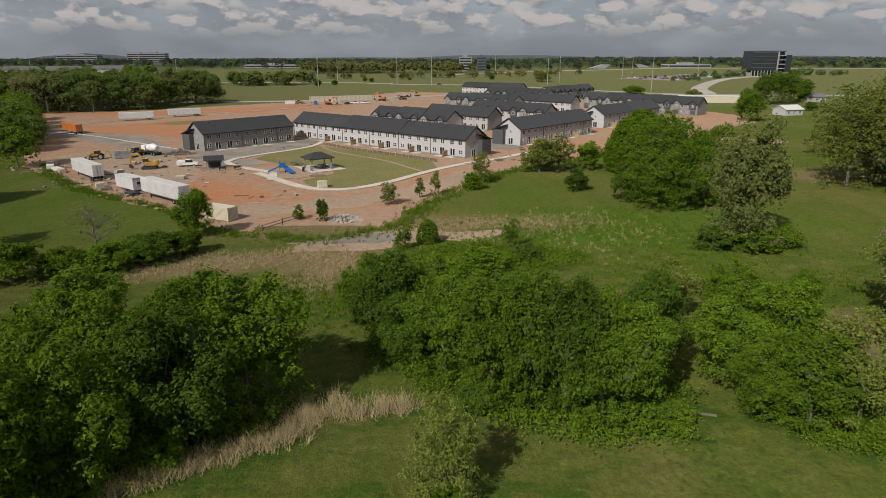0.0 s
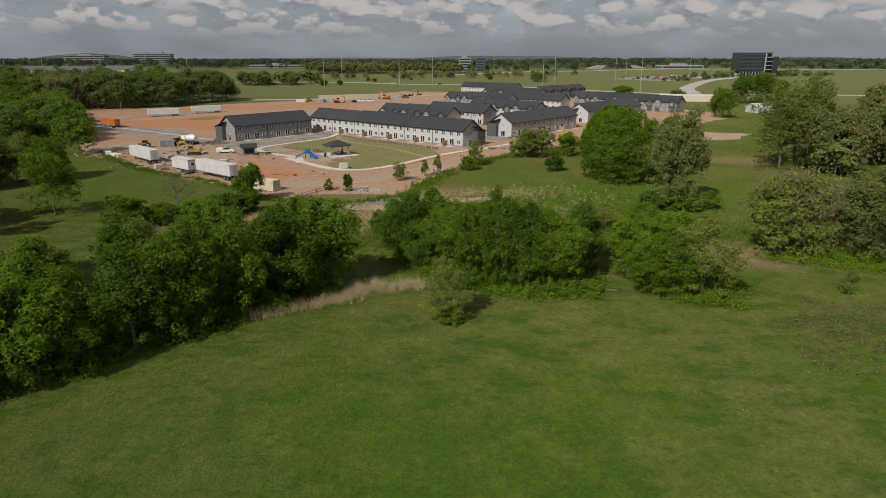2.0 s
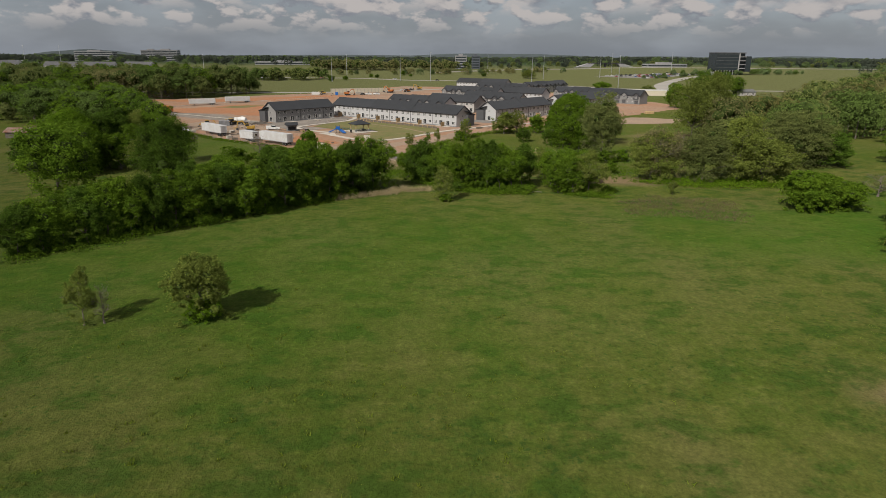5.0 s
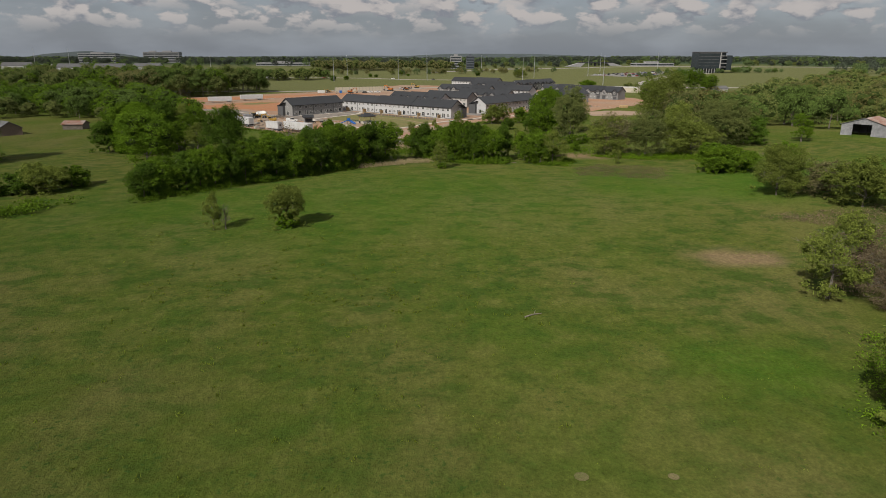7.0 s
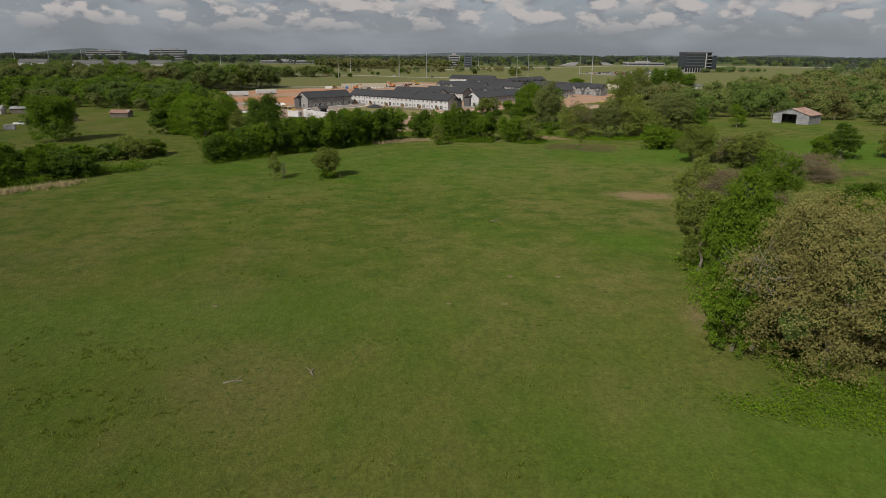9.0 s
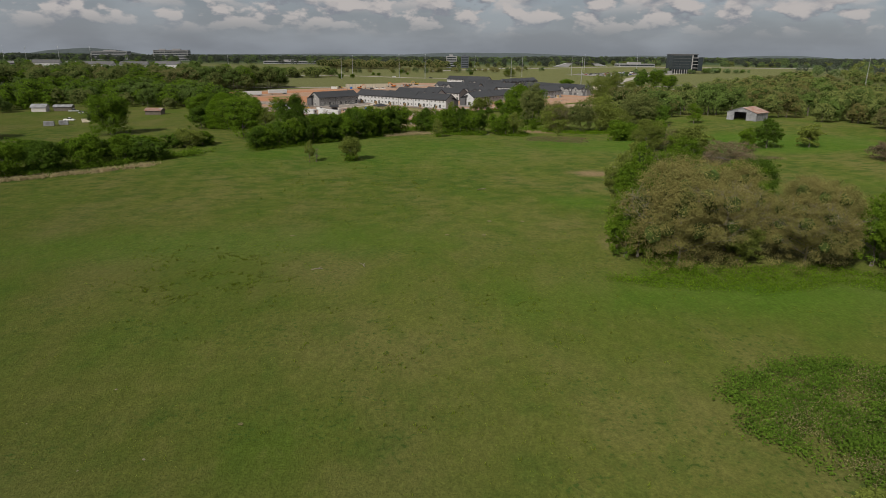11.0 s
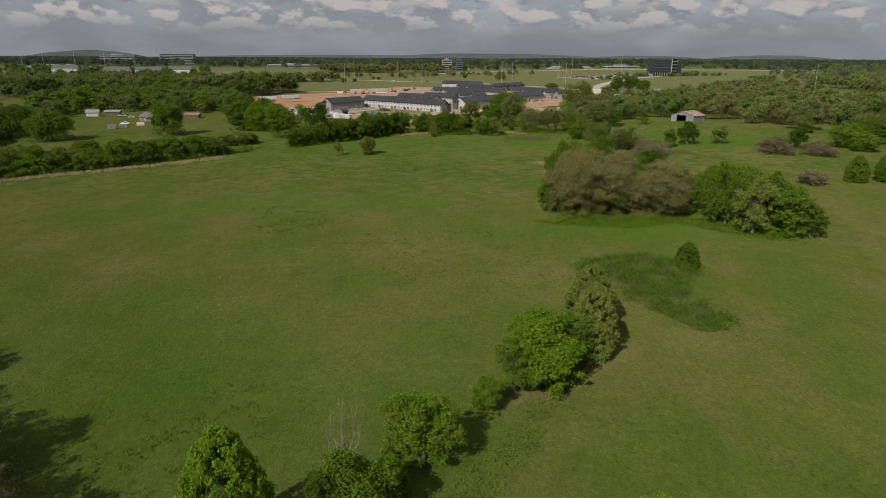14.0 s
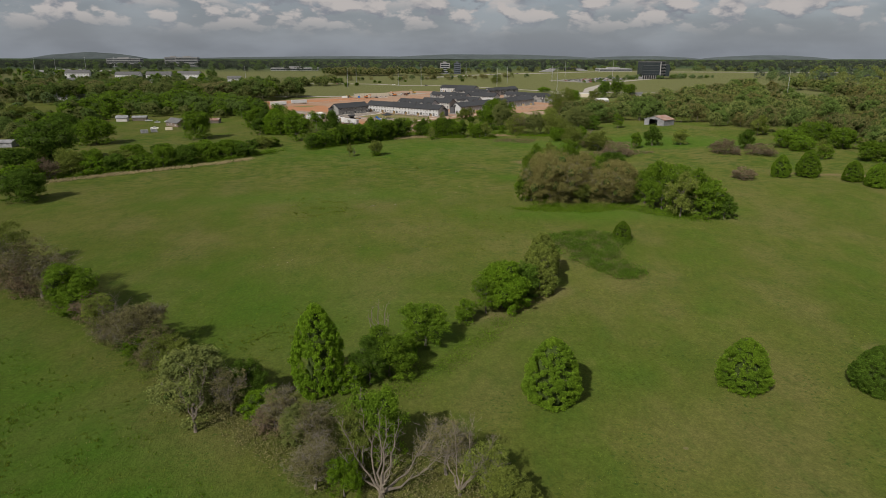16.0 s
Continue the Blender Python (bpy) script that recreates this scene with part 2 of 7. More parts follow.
def ground_material():
    m = bpy.data.materials.new("meadow_grass")
    m.use_nodes = True
    nt = m.node_tree
    n, link = nt.nodes.new, nt.links.new
    b = nt.nodes["Principled BSDF"]
    b.inputs["Roughness"].default_value = 0.9
    b.inputs["Specular IOR Level"].default_value = 0.04
    b.inputs["Diffuse Roughness"].default_value = 1.0
    geo = n("ShaderNodeNewGeometry")

    def noise_tex(scale, detail=5.0, rough=0.55, warp=(1, 1, 1), turn=0.0):
        mp = n("ShaderNodeMapping"); mp.inputs["Scale"].default_value = warp
        mp.inputs["Rotation"].default_value = (0, 0, radians(-turn))
        link(geo.outputs["Position"], mp.inputs["Vector"])
        t = n("ShaderNodeTexNoise")
        t.inputs["Scale"].default_value, t.inputs["Detail"].default_value, t.inputs["Roughness"].default_value = scale, detail, rough
        link(mp.outputs[0], t.inputs["Vector"])
        return t.outputs["Fac"]

    def span(v, a, b_, c=0.0, d=1.0):
        r = n("ShaderNodeMapRange")
        r.inputs[1].default_value, r.inputs[2].default_value, r.inputs[3].default_value, r.inputs[4].default_value = a, b_, c, d
        link(v, r.inputs[0])
        return r.outputs[0]

    def blend(fac, one, two):
        x = n("ShaderNodeMix"); x.data_type = "RGBA"
        if hasattr(fac, "is_linked"):
            link(fac, x.inputs[0])
        else:
            x.inputs[0].default_value = fac
        for k, c in ((6, one), (7, two)):
            if isinstance(c, tuple):
                x.inputs[k].default_value = (*c, 1)
            else:
                link(c, x.inputs[k])
        return x.outputs[2]

    def attr(name):
        a = n("ShaderNodeAttribute"); a.attribute_name = name
        return a.outputs["Fac"]

    big = noise_tex(0.022, 4, 0.6)
    mid = noise_tex(0.042, 3.0, 0.5, (1.2, 0.75, 1), 24)
    weeds = noise_tex(0.20, 4, 0.6, (1.25, 0.7, 1), 24)
    fine = noise_tex(1.1, 6, 0.72, (1.2, 0.8, 1), 24)
    tuft = noise_tex(3.4, 4, 0.72)
    clump = noise_tex(1.7, 3, 0.6)
    where = noise_tex(0.07, 3, 0.6)
    swathe = noise_tex(0.30, 5, 0.66, (0.75, 1.1, 1), 28)
    def times(a, b_):
        m_ = n("ShaderNodeMath"); m_.operation = "MULTIPLY"
        link(a, m_.inputs[0]); link(b_, m_.inputs[1])
        return m_.outputs[0]

    tall = attr("tall")
    col = blend(span(big, 0.36, 0.64), (0.067, 0.090, 0.015), (0.092, 0.103, 0.024))
    col = blend(span(mid, 0.48, 0.66, 0, 0.55), col, (0.118, 0.108, 0.040))
    col = blend(span(mid, 0.32, 0.45, 0.6, 0.0), col, (0.054, 0.094, 0.011))
    col = blend(span(weeds, 0.53, 0.66, 0.0, 0.35), col, (0.042, 0.078, 0.012))
    col = blend(span(weeds, 0.34, 0.45, 0.28, 0.0), col, (0.118, 0.114, 0.036))
    # swathes of long grass, laid over in dark green and tan
    col = blend(times(span(swathe, 0.51, 0.60, 0.0, 0.72), tall), col, (0.034, 0.070, 0.010))
    col = blend(times(span(swathe, 0.37, 0.46, 0.5, 0.0), tall), col, (0.120, 0.124, 0.034))
    # scattered dark tussocks, thick in some stretches and absent in others
    col = blend(times(span(clump, 0.575, 0.65, 0.0, 0.8), span(where, 0.44, 0.58, 0.12, 1.0)), col, (0.028, 0.058, 0.011))
    col = blend(attr("lush"), col, (0.044, 0.108, 0.008))
    col = blend(attr("dry"), col, (0.205, 0.142, 0.088))
    col = blend(attr("meadow"), col, (0.106, 0.113, 0.046))
    # ground colour darkened here, standing in for the shaded floor of far woods
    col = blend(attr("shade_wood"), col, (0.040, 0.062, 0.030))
    hsv = n("ShaderNodeHueSaturation")
    link(col, hsv.inputs["Color"])
    mul = n("ShaderNodeMath"); mul.operation = "MULTIPLY"
    link(span(fine, 0.3, 0.7, 0.80, 1.20), mul.inputs[0]); link(span(tuft, 0.3, 0.7, 0.72, 1.28), mul.inputs[1])
    link(mul.outputs[0], hsv.inputs["Value"])
    link(hsv.outputs[0], b.inputs["Base Color"])
    add = n("ShaderNodeMath"); add.operation = "ADD"
    link(fine, add.inputs[0]); link(tuft, add.inputs[1])
    bp = n("ShaderNodeBump"); bp.inputs["Strength"].default_value = 0.7; bp.inputs["Distance"].default_value = 0.35
    link(add.outputs[0], bp.inputs["Height"]); link(bp.outputs[0], b.inputs["Normal"])
    return m


MEADOW = ground_material()


# ---- mesh helpers ----
def part(name, bm, mat, parent=None, label=""):
    me = bpy.data.meshes.new(name)
    bm.to_mesh(me)
    bm.free()
    me.materials.append(mat)
    ob = new(name, me)
    if parent is not None:
        ob.parent = parent
    if label:
        tagged(ob, label)
    return ob


def share(name, me, parent, m):
    ob = new(name, me)
    ob.parent = parent
    ob.matrix_local = m
    return ob


def thing(name, m, label, category, group=""):
    ob = new(name)
    ob.empty_display_size = 0.2
    ob.matrix_world = m
    return tagged(ob, label, category, group)


def box(bm, x0, y0, z0, x1, y1, z1, bevel=0.0):
    v = [bm.verts.new(p) for p in ((x0, y0, z0), (x1, y0, z0), (x1, y1, z0), (x0, y1, z0), (x0, y0, z1), (x1, y0, z1), (x1, y1, z1), (x0, y1, z1))]
    fs = [bm.faces.new([v[i] for i in q]) for q in ((0, 3, 2, 1), (4, 5, 6, 7), (0, 1, 5, 4), (1, 2, 6, 5), (2, 3, 7, 6), (3, 0, 4, 7))]
    if bevel:
        bmesh.ops.bevel(bm, geom=list({e for f in fs for e in f.edges}), offset=bevel, segments=1, affect="EDGES")
    return v


def boxes(*rows, bevel=0.0):
    bm = bmesh.new()
    for r in rows:
        box(bm, *r, bevel=bevel)
    return bm


def prism(bm, profile, axis, a, b):
    """A closed profile swept straight from a to b along an axis (0: profile in y, z; 1: in x, z; 2: in x, y)."""
    def place(p, s):
        return [(s, p[0], p[1]), (p[0], s, p[1]), (p[0], p[1], s)][axis]
    lo = [bm.verts.new(place(p, a)) for p in profile]
    hi = [bm.verts.new(place(p, b)) for p in profile]
    k = len(profile)
    fs = [bm.faces.new(lo), bm.faces.new(hi[::-1])]
    for i in range(k):
        fs.append(bm.faces.new((lo[i], hi[i], hi[(i + 1) % k], lo[(i + 1) % k])))
    bmesh.ops.recalc_face_normals(bm, faces=fs)
    return bm


def tube(bm, a, b, r0, r1, sides=6):
    a, b = Vector(a), Vector(b)
    d = b - a
    if d.length < 1e-5:
        return
    q = d.to_track_quat("Z", "Y")
    rings = []
    for c, r in ((a, r0), (b, r1)):
        rings.append([bm.verts.new(c + q @ Vector((r * math.cos(math.tau * i / sides), r * math.sin(math.tau * i / sides), 0))) for i in range(sides)])
    for i in range(sides):
        j = (i + 1) % sides
        bm.faces.new((rings[0][i], rings[0][j], rings[1][j], rings[1][i]))
    bm.faces.new(rings[0][::-1]); bm.faces.new(rings[1])


def rod(*rows, sides=6):
    bm = bmesh.new()
    for a, b, r0, r1 in rows:
        tube(bm, a, b, r0, r1, sides)
    return bm


# ---- the land ----
def smooth(a, b, v):
    v = min(1.0, max(0.0, (v - a) / (b - a)))
    return v * v * (3 - 2 * v)


def ground_z(x, y):
    crest = 2.3 * math.exp(-((y + 5) / 70) ** 2 - ((x + 5) / 110) ** 2)
    rise = 2.6 * smooth(50, 150, x) * smooth(-190, -60, y) * (1 - smooth(90, 170, y))
    rise += 1.8 * math.exp(-((x - 140) / 50) ** 2 - ((y - 80) / 40) ** 2)
    low = -1.3 * smooth(120, 210, -y) - 1.8 * smooth(70, 190, -x) * (1 - smooth(300, 420, y))
    far = 10.0 * smooth(350, 1500, y) - 8.0 * smooth(1500, 3000, y) + 3.5 * smooth(180, 380, x) * smooth(380, 700, y)
    return crest + rise + low + far


def spaced(start, stop, near0, near1, step, grow):
    vals, v, s = [], near0, step
    while v <= near1:
        vals.append(v); v += step
    while v < stop:
        vals.append(v); s *= grow; v += s
    vals.append(stop)
    v, s, low = near0, step, []
    while v > start:
        s *= grow; v -= s
        low.append(max(v, start))
    return low[::-1] + vals


def blob(x, y, cx, cy, rx, ry, turn=0.0, edge=0.35):
    c, s = math.cos(radians(turn)), math.sin(radians(turn))
    dx, dy = x - cx, y - cy
    u, v = (c * dx + s * dy) / rx, (-s * dx + c * dy) / ry
    r = math.hypot(u, v) + 0.28 * noise.noise((x * 0.11, y * 0.11, 3.0)) + 0.16 * noise.noise((x * 0.35, y * 0.35, 5.0))
    return 1 - smooth(1 - edge, 1 + edge, r)


def build_ground():
    xs = spaced(-4700, 4700, -190, 190, 3.0, 1.16)
    ys = spaced(-1500, 4750, -340, 230, 3.0, 1.16)
    nx, ny = len(xs), len(ys)
    verts = [(x, y, ground_z(x, y) + 0.10 * noise.noise((x * 0.06, y * 0.06, 0)) * (1 if y < 110 else 0)) for y in ys for x in xs]
    faces = [(j * nx + i, j * nx + i + 1, (j + 1) * nx + i + 1, (j + 1) * nx + i) for j in range(ny - 1) for i in range(nx - 1)]
    me = bpy.data.meshes.new("ground")
    me.from_pydata(verts, [], faces)
    me.polygons.foreach_set("use_smooth", [True] * len(faces))
    lush, dry, mead, deep, long_grass = [], [], [], [], []
    for x, y, z in verts:
        if abs(x) < 260 and -420 < y < 200:
            lush.append(max(0.5 * blob(x, y, 60, 4, 30, 12, -8, 0.7), 0.5 * blob(x, y, 36, 108, 30, 16), 0.8 * smooth(0, 14, -(0.63 * (x + 9) + 0.77 * (y + 272))) * (y < -150) * (0.55 + 0.9 * abs(noise.noise((x * 0.12, y * 0.12, 4)))), 0.4 * blob(x, y, -46, -113, 40, 9, 8, 0.8), 0.45 * blob(x, y, 32, -78, 6, 5, 0, 0.7), 0.2 * blob(x, y, -82, 128, 40, 26, 135), 0.55 * blob(x, y, 118, 15, 60, 26),
                            0.5 * blob(x, y, 58, -136, 34, 8, 0, 0.8), 0.45 * blob(x, y, 55, 22, 26, 7), 0.4 * blob(x, y, -22, -8, 60, 28, 12, 0.9), 0.35 * blob(x, y, -36, -214, 44, 24, -20, 0.9)))
            dry.append(max(0.75 * blob(x, y, 46, -44, 7, 3.5), 0.8 * blob(x, y, 33.6, -111, 1.6, 7.5), 0.75 * blob(x, y, 44, 62, 10, 6),
                           0.5 * blob(x, y, -12, 108, 26, 7, 10), 0.35 * blob(x, y, 20, -210, 14, 2.5, 40), 0.8 * blob(x, y, 74, -262, 2.2, 26, -12),
                           0.6 * blob(x, y, 172, -85, 26, 1.8, -14), 0.7 * blob(x, y, -34, 85, 16, 5, 20, 0.6), 0.7 * blob(x, y, -17, 86, 8, 10, 0, 0.6), 0.4 * blob(x, y, 16, 112, 12, 5), 0.5 * blob(x, y, 90, 160, 18, 8)))
        else:
            lush.append(0.0); dry.append(0.0)
        mead.append(smooth(320, 480, y))
        long_grass.append((0.12 + 0.88 * smooth(-135, -45, y)) * (1 - smooth(60, 120, y)) if abs(x) < 260 else 0.0)
        # where that wood shade is painted: set by distance and side only
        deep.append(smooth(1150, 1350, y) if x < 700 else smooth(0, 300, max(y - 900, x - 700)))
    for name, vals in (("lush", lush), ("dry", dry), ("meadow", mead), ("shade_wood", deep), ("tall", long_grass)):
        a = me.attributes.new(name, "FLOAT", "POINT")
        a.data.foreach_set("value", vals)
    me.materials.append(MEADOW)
    tagged(new("ground", me), "rolling green meadow with dry and lush patches", "ground", kind="structure")


build_ground()


def ragged(points, amp=1.5, step=4.0, seed=0):
    """An outline through the corners, with an uneven edge."""
    out = []
    k = len(points)
    for i in range(k):
        a, b = Vector(points[i]), Vector(points[(i + 1) % k])
        m = max(1, int((b - a).length / step))
        nrm = Vector((-(b - a).y, (b - a).x)).normalized()
        for j in range(m):
            p = a.lerp(b, j / m)
            out.append(p + nrm * amp * noise.noise((p.x * 0.13, p.y * 0.13, seed)))
    return out


def patch(name, points, mat, lift, label, category, amp=1.5, step=4.0, depth=0.0):
    """A sheet on the land inside an outline: filled, cut finely, laid on the ground."""
    bm = bmesh.new()
    vs = [bm.verts.new((p[0], p[1], 0)) for p in (ragged(points, amp, step, len(points)) if amp else [Vector(p) for p in points])]
    f = bm.faces.new(vs)
    if f.normal.z < 0:
        f.normal_flip()
    bmesh.ops.triangulate(bm, faces=bm.faces[:])
    if depth:
        top = bmesh.ops.extrude_face_region(bm, geom=bm.faces[:])
        for v in top["geom"]:
            if isinstance(v, bmesh.types.BMVert):
                v.co.z += depth
    for _ in range(4):
        long_ones = [e for e in bm.edges if e.calc_length() > 14]
        if not long_ones:
            break
        bmesh.ops.subdivide_edges(bm, edges=long_ones, cuts=1)
        bmesh.ops.triangulate(bm, faces=[q for q in bm.faces if len(q.verts) > 3])
    for v in bm.verts:
        v.co.z += ground_z(v.co.x, v.co.y) + lift
    bmesh.ops.recalc_face_normals(bm, faces=bm.faces[:])
    return tagged(part(name, bm, mat), label, category, kind="structure")


def ribbon(name, points, width, mat, lift, label, category, thick=0.12):
    """A slab of even width along a line."""
    pts = [Vector(p) for p in points]
    fine = []
    for i in range(len(pts) - 1):
        p0, p1, p2, p3 = pts[max(i - 1, 0)], pts[i], pts[i + 1], pts[min(i + 2, len(pts) - 1)]
        m = max(2, int((p2 - p1).length / 4))
        for j in range(m):
            t = j / m
            fine.append(0.5 * (2 * p1 + (p2 - p0) * t + (2 * p0 - 5 * p1 + 4 * p2 - p3) * t * t + (3 * p1 - p0 - 3 * p2 + p3) * t ** 3))
    fine.append(pts[-1])
    bm = bmesh.new()
    rows = []
    for i, p in enumerate(fine):
        d = (fine[min(i + 1, len(fine) - 1)] - fine[max(i - 1, 0)]).normalized()
        nrm = Vector((-d.y, d.x)) * width / 2
        rows.append([bm.verts.new((q.x, q.y, ground_z(q.x, q.y) + z)) for q, z in ((p - nrm, -0.1), (p - nrm, lift + thick), (p + nrm, lift + thick), (p + nrm, -0.1))])
    for a, b in zip(rows, rows[1:]):
        for k in range(3):
            bm.faces.new((a[k], b[k], b[k + 1], a[k + 1]))
    bmesh.ops.recalc_face_normals(bm, faces=bm.faces[:])
    return tagged(part(name, bm, mat), label, category, kind="structure")

# ---- the building site ----
patch("dirt_yard", [(-36, 104), (-24, 99), (-12, 106), (-7, 124), (9, 158), (20, 172), (40, 190), (72, 218), (112, 268), (140, 296), (150, 330), (120, 420), (40, 520), (-40, 540), (-110, 420), (-170, 372), (-235, 352), (-188, 285), (-120, 176), (-88, 147), (-62, 124), (-46, 110)],
      DIRT, 0.02, "bare red dirt of a building site", "dirt", amp=3.0)
patch("orange_bank", [(-150, 262), (-118, 250), (-96, 236), (-86, 224), (-92, 246), (-104, 300), (-128, 318), (-150, 300), (-165, 290)], ORANGE_DIRT, 0.05, "bank of bright orange subsoil", "dirt", amp=4.0)
patch("orange_strip", [(-225, 352), (-160, 338), (-110, 352), (-60, 400), (-80, 412), (-120, 384), (-170, 362)], ORANGE_DIRT, 0.05, "strip of bright orange subsoil", "dirt", amp=4.0)
patch("weedy_dirt", [(-140, 296), (-122, 290), (-112, 306), (-126, 312)], LAWN, 0.07, "thin weeds on red dirt", "weeds", amp=4.0)
patch("pale_floor", [(-96, 398), (-40, 420), (-10, 500), (-44, 520), (-84, 440)], PALE_DIRT, 0.05, "pale graded ground of the building site", "dirt", amp=4.0)
patch("dirt_clearing", [(82, 205), (112, 212), (120, 232), (100, 240), (78, 228)], PALE_DIRT, 0.03, "bare pinkish dirt clearing in the grass", "dirt", amp=4.0)
patch("gravel_patch", [(-27, 97), (-19, 101.5), (-11, 103), (-7, 101), (-12, 97.5), (-20, 95.5)], GRAVEL, 0.03, "pale grey gravel at the site entrance", "gravel", amp=1.6, step=1.2)
patch("trampled_soil", [(-31, 100), (-20, 104.5), (-8, 106.5), (2, 104), (10, 106), (4, 99), (-6, 97.5), (-14, 93), (-24, 92)], PALE_DIRT, 0.02, "pale trampled soil round the gravel", "dirt", amp=2.4, step=1.2)
patch("gravel_yard", [(-62, 168), (-50, 178), (-62, 186), (-54, 203), (-42, 220), (-52, 232), (-84, 198), (-76, 186)], GRAVEL, 0.05, "grey gravel yard before the row", "gravel", amp=1.5)
patch("gravel_road", [(-180, 268), (-172, 280), (-120, 246), (-96, 216), (-84, 200), (-92, 190), (-110, 214), (-140, 240)], GRAVEL, 0.05, "grey gravel site road", "road", amp=1.5)
patch("pale_pad", [(-122, 196), (-116, 212), (-88, 196), (-70, 178), (-62, 150), (-72, 142), (-96, 164)], PALE_DIRT, 0.045, "pale trampled dirt of the storage yard", "dirt", amp=3.0)
patch("worn_tracks", [(-40, 112), (-30, 118), (-8, 132), (4, 150), (10, 164), (4, 168), (-6, 152), (-16, 138), (-34, 126), (-46, 124)], PALE_DIRT, 0.035, "pale worn vehicle tracks on dirt", "dirt", amp=4.0)
patch("worn_verge", [(-48, 126), (-40, 130), (-44, 142), (-56, 152), (-66, 146), (-58, 136)], ORANGE_DIRT, 0.03, "orange churned subsoil beside the trailers", "dirt", amp=4.0)
patch("asphalt_street", [(-54, 262), (-44, 270), (8, 226), (26, 214), (20, 206), (4, 216)], ASPHALT, 0.05, "new asphalt street between the rows", "road", amp=0)
patch("lawn", [(-58, 186), (-54, 202), (-44, 214), (-30, 203), (-16, 192), (-5, 181), (-4, 168), (-11, 157), (-18, 147), (-26, 142), (-32, 144), (-36, 152), (-30, 162), (-34, 174), (-46, 174)],
      LAWN, 0.08, "thin patchy new lawn", "lawn", amp=0.8)
patch("play_ground", [(-53, 170), (-44, 174), (-34, 170), (-33, 160), (-38, 154), (-48, 156)], PALE_DIRT, 0.09, "tan mulch playground bed", "playground", amp=0.8)
patch("pavilion_slab", [(-43, 172), (-34, 176), (-28, 168), (-36, 162)], CONCRETE, 0.12, "pale concrete pavilion slab", "paving", amp=0, depth=0.05)
ribbon("path_outer", [(-50, 162), (-40, 150), (-34, 143.5), (-28, 140.5), (-22, 142), (-15, 149.5), (-8, 161), (-2, 170), (4, 177)], 2.2, CONCRETE, 0.08, "pale concrete path round the lawn", "path")
ribbon("path_inner", [(-44, 152), (-46, 162), (-56, 170), (-64, 180), (-61, 190), (-54, 200), (-47, 211), (-45, 224)], 1.9, CONCRETE, 0.09, "pale winding concrete path", "path")
ribbon("path_trail", [(-43, 212), (-36, 200), (-20, 184), (-12, 172), (-7, 164)], 0.9, PALE_DIRT, 0.085, "narrow tan trail worn across the lawn", "path", thick=0.02)
ribbon("kerb_yard", [(-170, 272), (-140, 250), (-112, 226), (-96, 212), (-86, 204)], 0.5, CONCRETE, 0.1, "pale concrete kerb of the site road", "kerb")
ribbon("kerb_grove", [(-186, 276), (-160, 322), (-120, 352), (-80, 386)], 0.6, CONCRETE, 0.1, "pale concrete kerb below the orange bank", "kerb")
ribbon("kerb_row", [(4, 178), (14, 186), (24, 198), (40, 206)], 2.0, CONCRETE, 0.1, "pale concrete walk before the white rows", "path")
ribbon("road_far", [(-420, 640), (-260, 690), (-120, 700), (-40, 660), (40, 640), (170, 520), (240, 500), (420, 470)], 9, ROAD_LIGHT, 0.05, "pale distant road across the meadow", "road")
ribbon("road_hill", [(175, 430), (205, 520), (230, 600), (300, 720), (370, 780)], 14, ROAD_LIGHT, 0.08, "pale road climbing to the office block", "road")
ribbon("highway", [(-20, 880), (90, 1000), (180, 1060), (420, 1080), (900, 1050)], 16, ROAD_LIGHT, 0.3, "distant pale highway", "road")
ribbon("road_site", [(-300, 430), (-150, 428), (-60, 455), (0, 500)], 10, ROAD_LIGHT, 0.05, "pale unpaved road at the edge of the site", "road")
patch("parking_lot", [(250, 720), (350, 800), (330, 860), (200, 800)], ASPHALT, 0.1, "grey car park before the office block", "car park", amp=0)


BARE_SOIL = material("bare_soil", (0.150, 0.124, 0.062), rough=0.95, vary=0.3, scale=1.2, fine=6, second=(0.092, 0.098, 0.032))
for bx, by, br in ((10.1, -95.6, 0.5), (17.1, -95.6, 0.4), (1.1, -105.8, 0.45), (8.3, -105.8, 0.6), (-28.7, -107.0, 0.45), (22.0, -248.0, 0.7), (34.0, -262.0, 0.5), (-20.0, -170.0, 0.4)):
    patch("bare_spot", [(bx + br * 0.9 * math.cos(a * math.tau / 9), by + br * 0.8 * math.sin(a * math.tau / 9)) for a in range(9)], BARE_SOIL, 0.10, "small bare tan spot in the meadow", "soil", amp=0.9 * br, step=0.3)


# ---- townhouses ----
def lattice(name, xs, zs, holes, depth, mat):
    """One connected frame: a grid of cells with holes for the panes, with depth."""
    bm = bmesh.new()
    v = {(i, j): bm.verts.new((x, 0.02, z)) for i, x in enumerate(xs) for j, z in enumerate(zs)}
    fs = [bm.faces.new((v[i, j], v[i + 1, j], v[i + 1, j + 1], v[i, j + 1])) for i in range(len(xs) - 1) for j in range(len(zs) - 1) if (i, j) not in holes]
    top = bmesh.ops.extrude_face_region(bm, geom=fs)
    for g in top["geom"]:
        if isinstance(g, bmesh.types.BMVert):
            g.co.y -= depth
    bmesh.ops.recalc_face_normals(bm, faces=bm.faces[:])
    me = bpy.data.meshes.new(name)
    bm.to_mesh(me); bm.free()
    me.materials.append(mat)
    return me


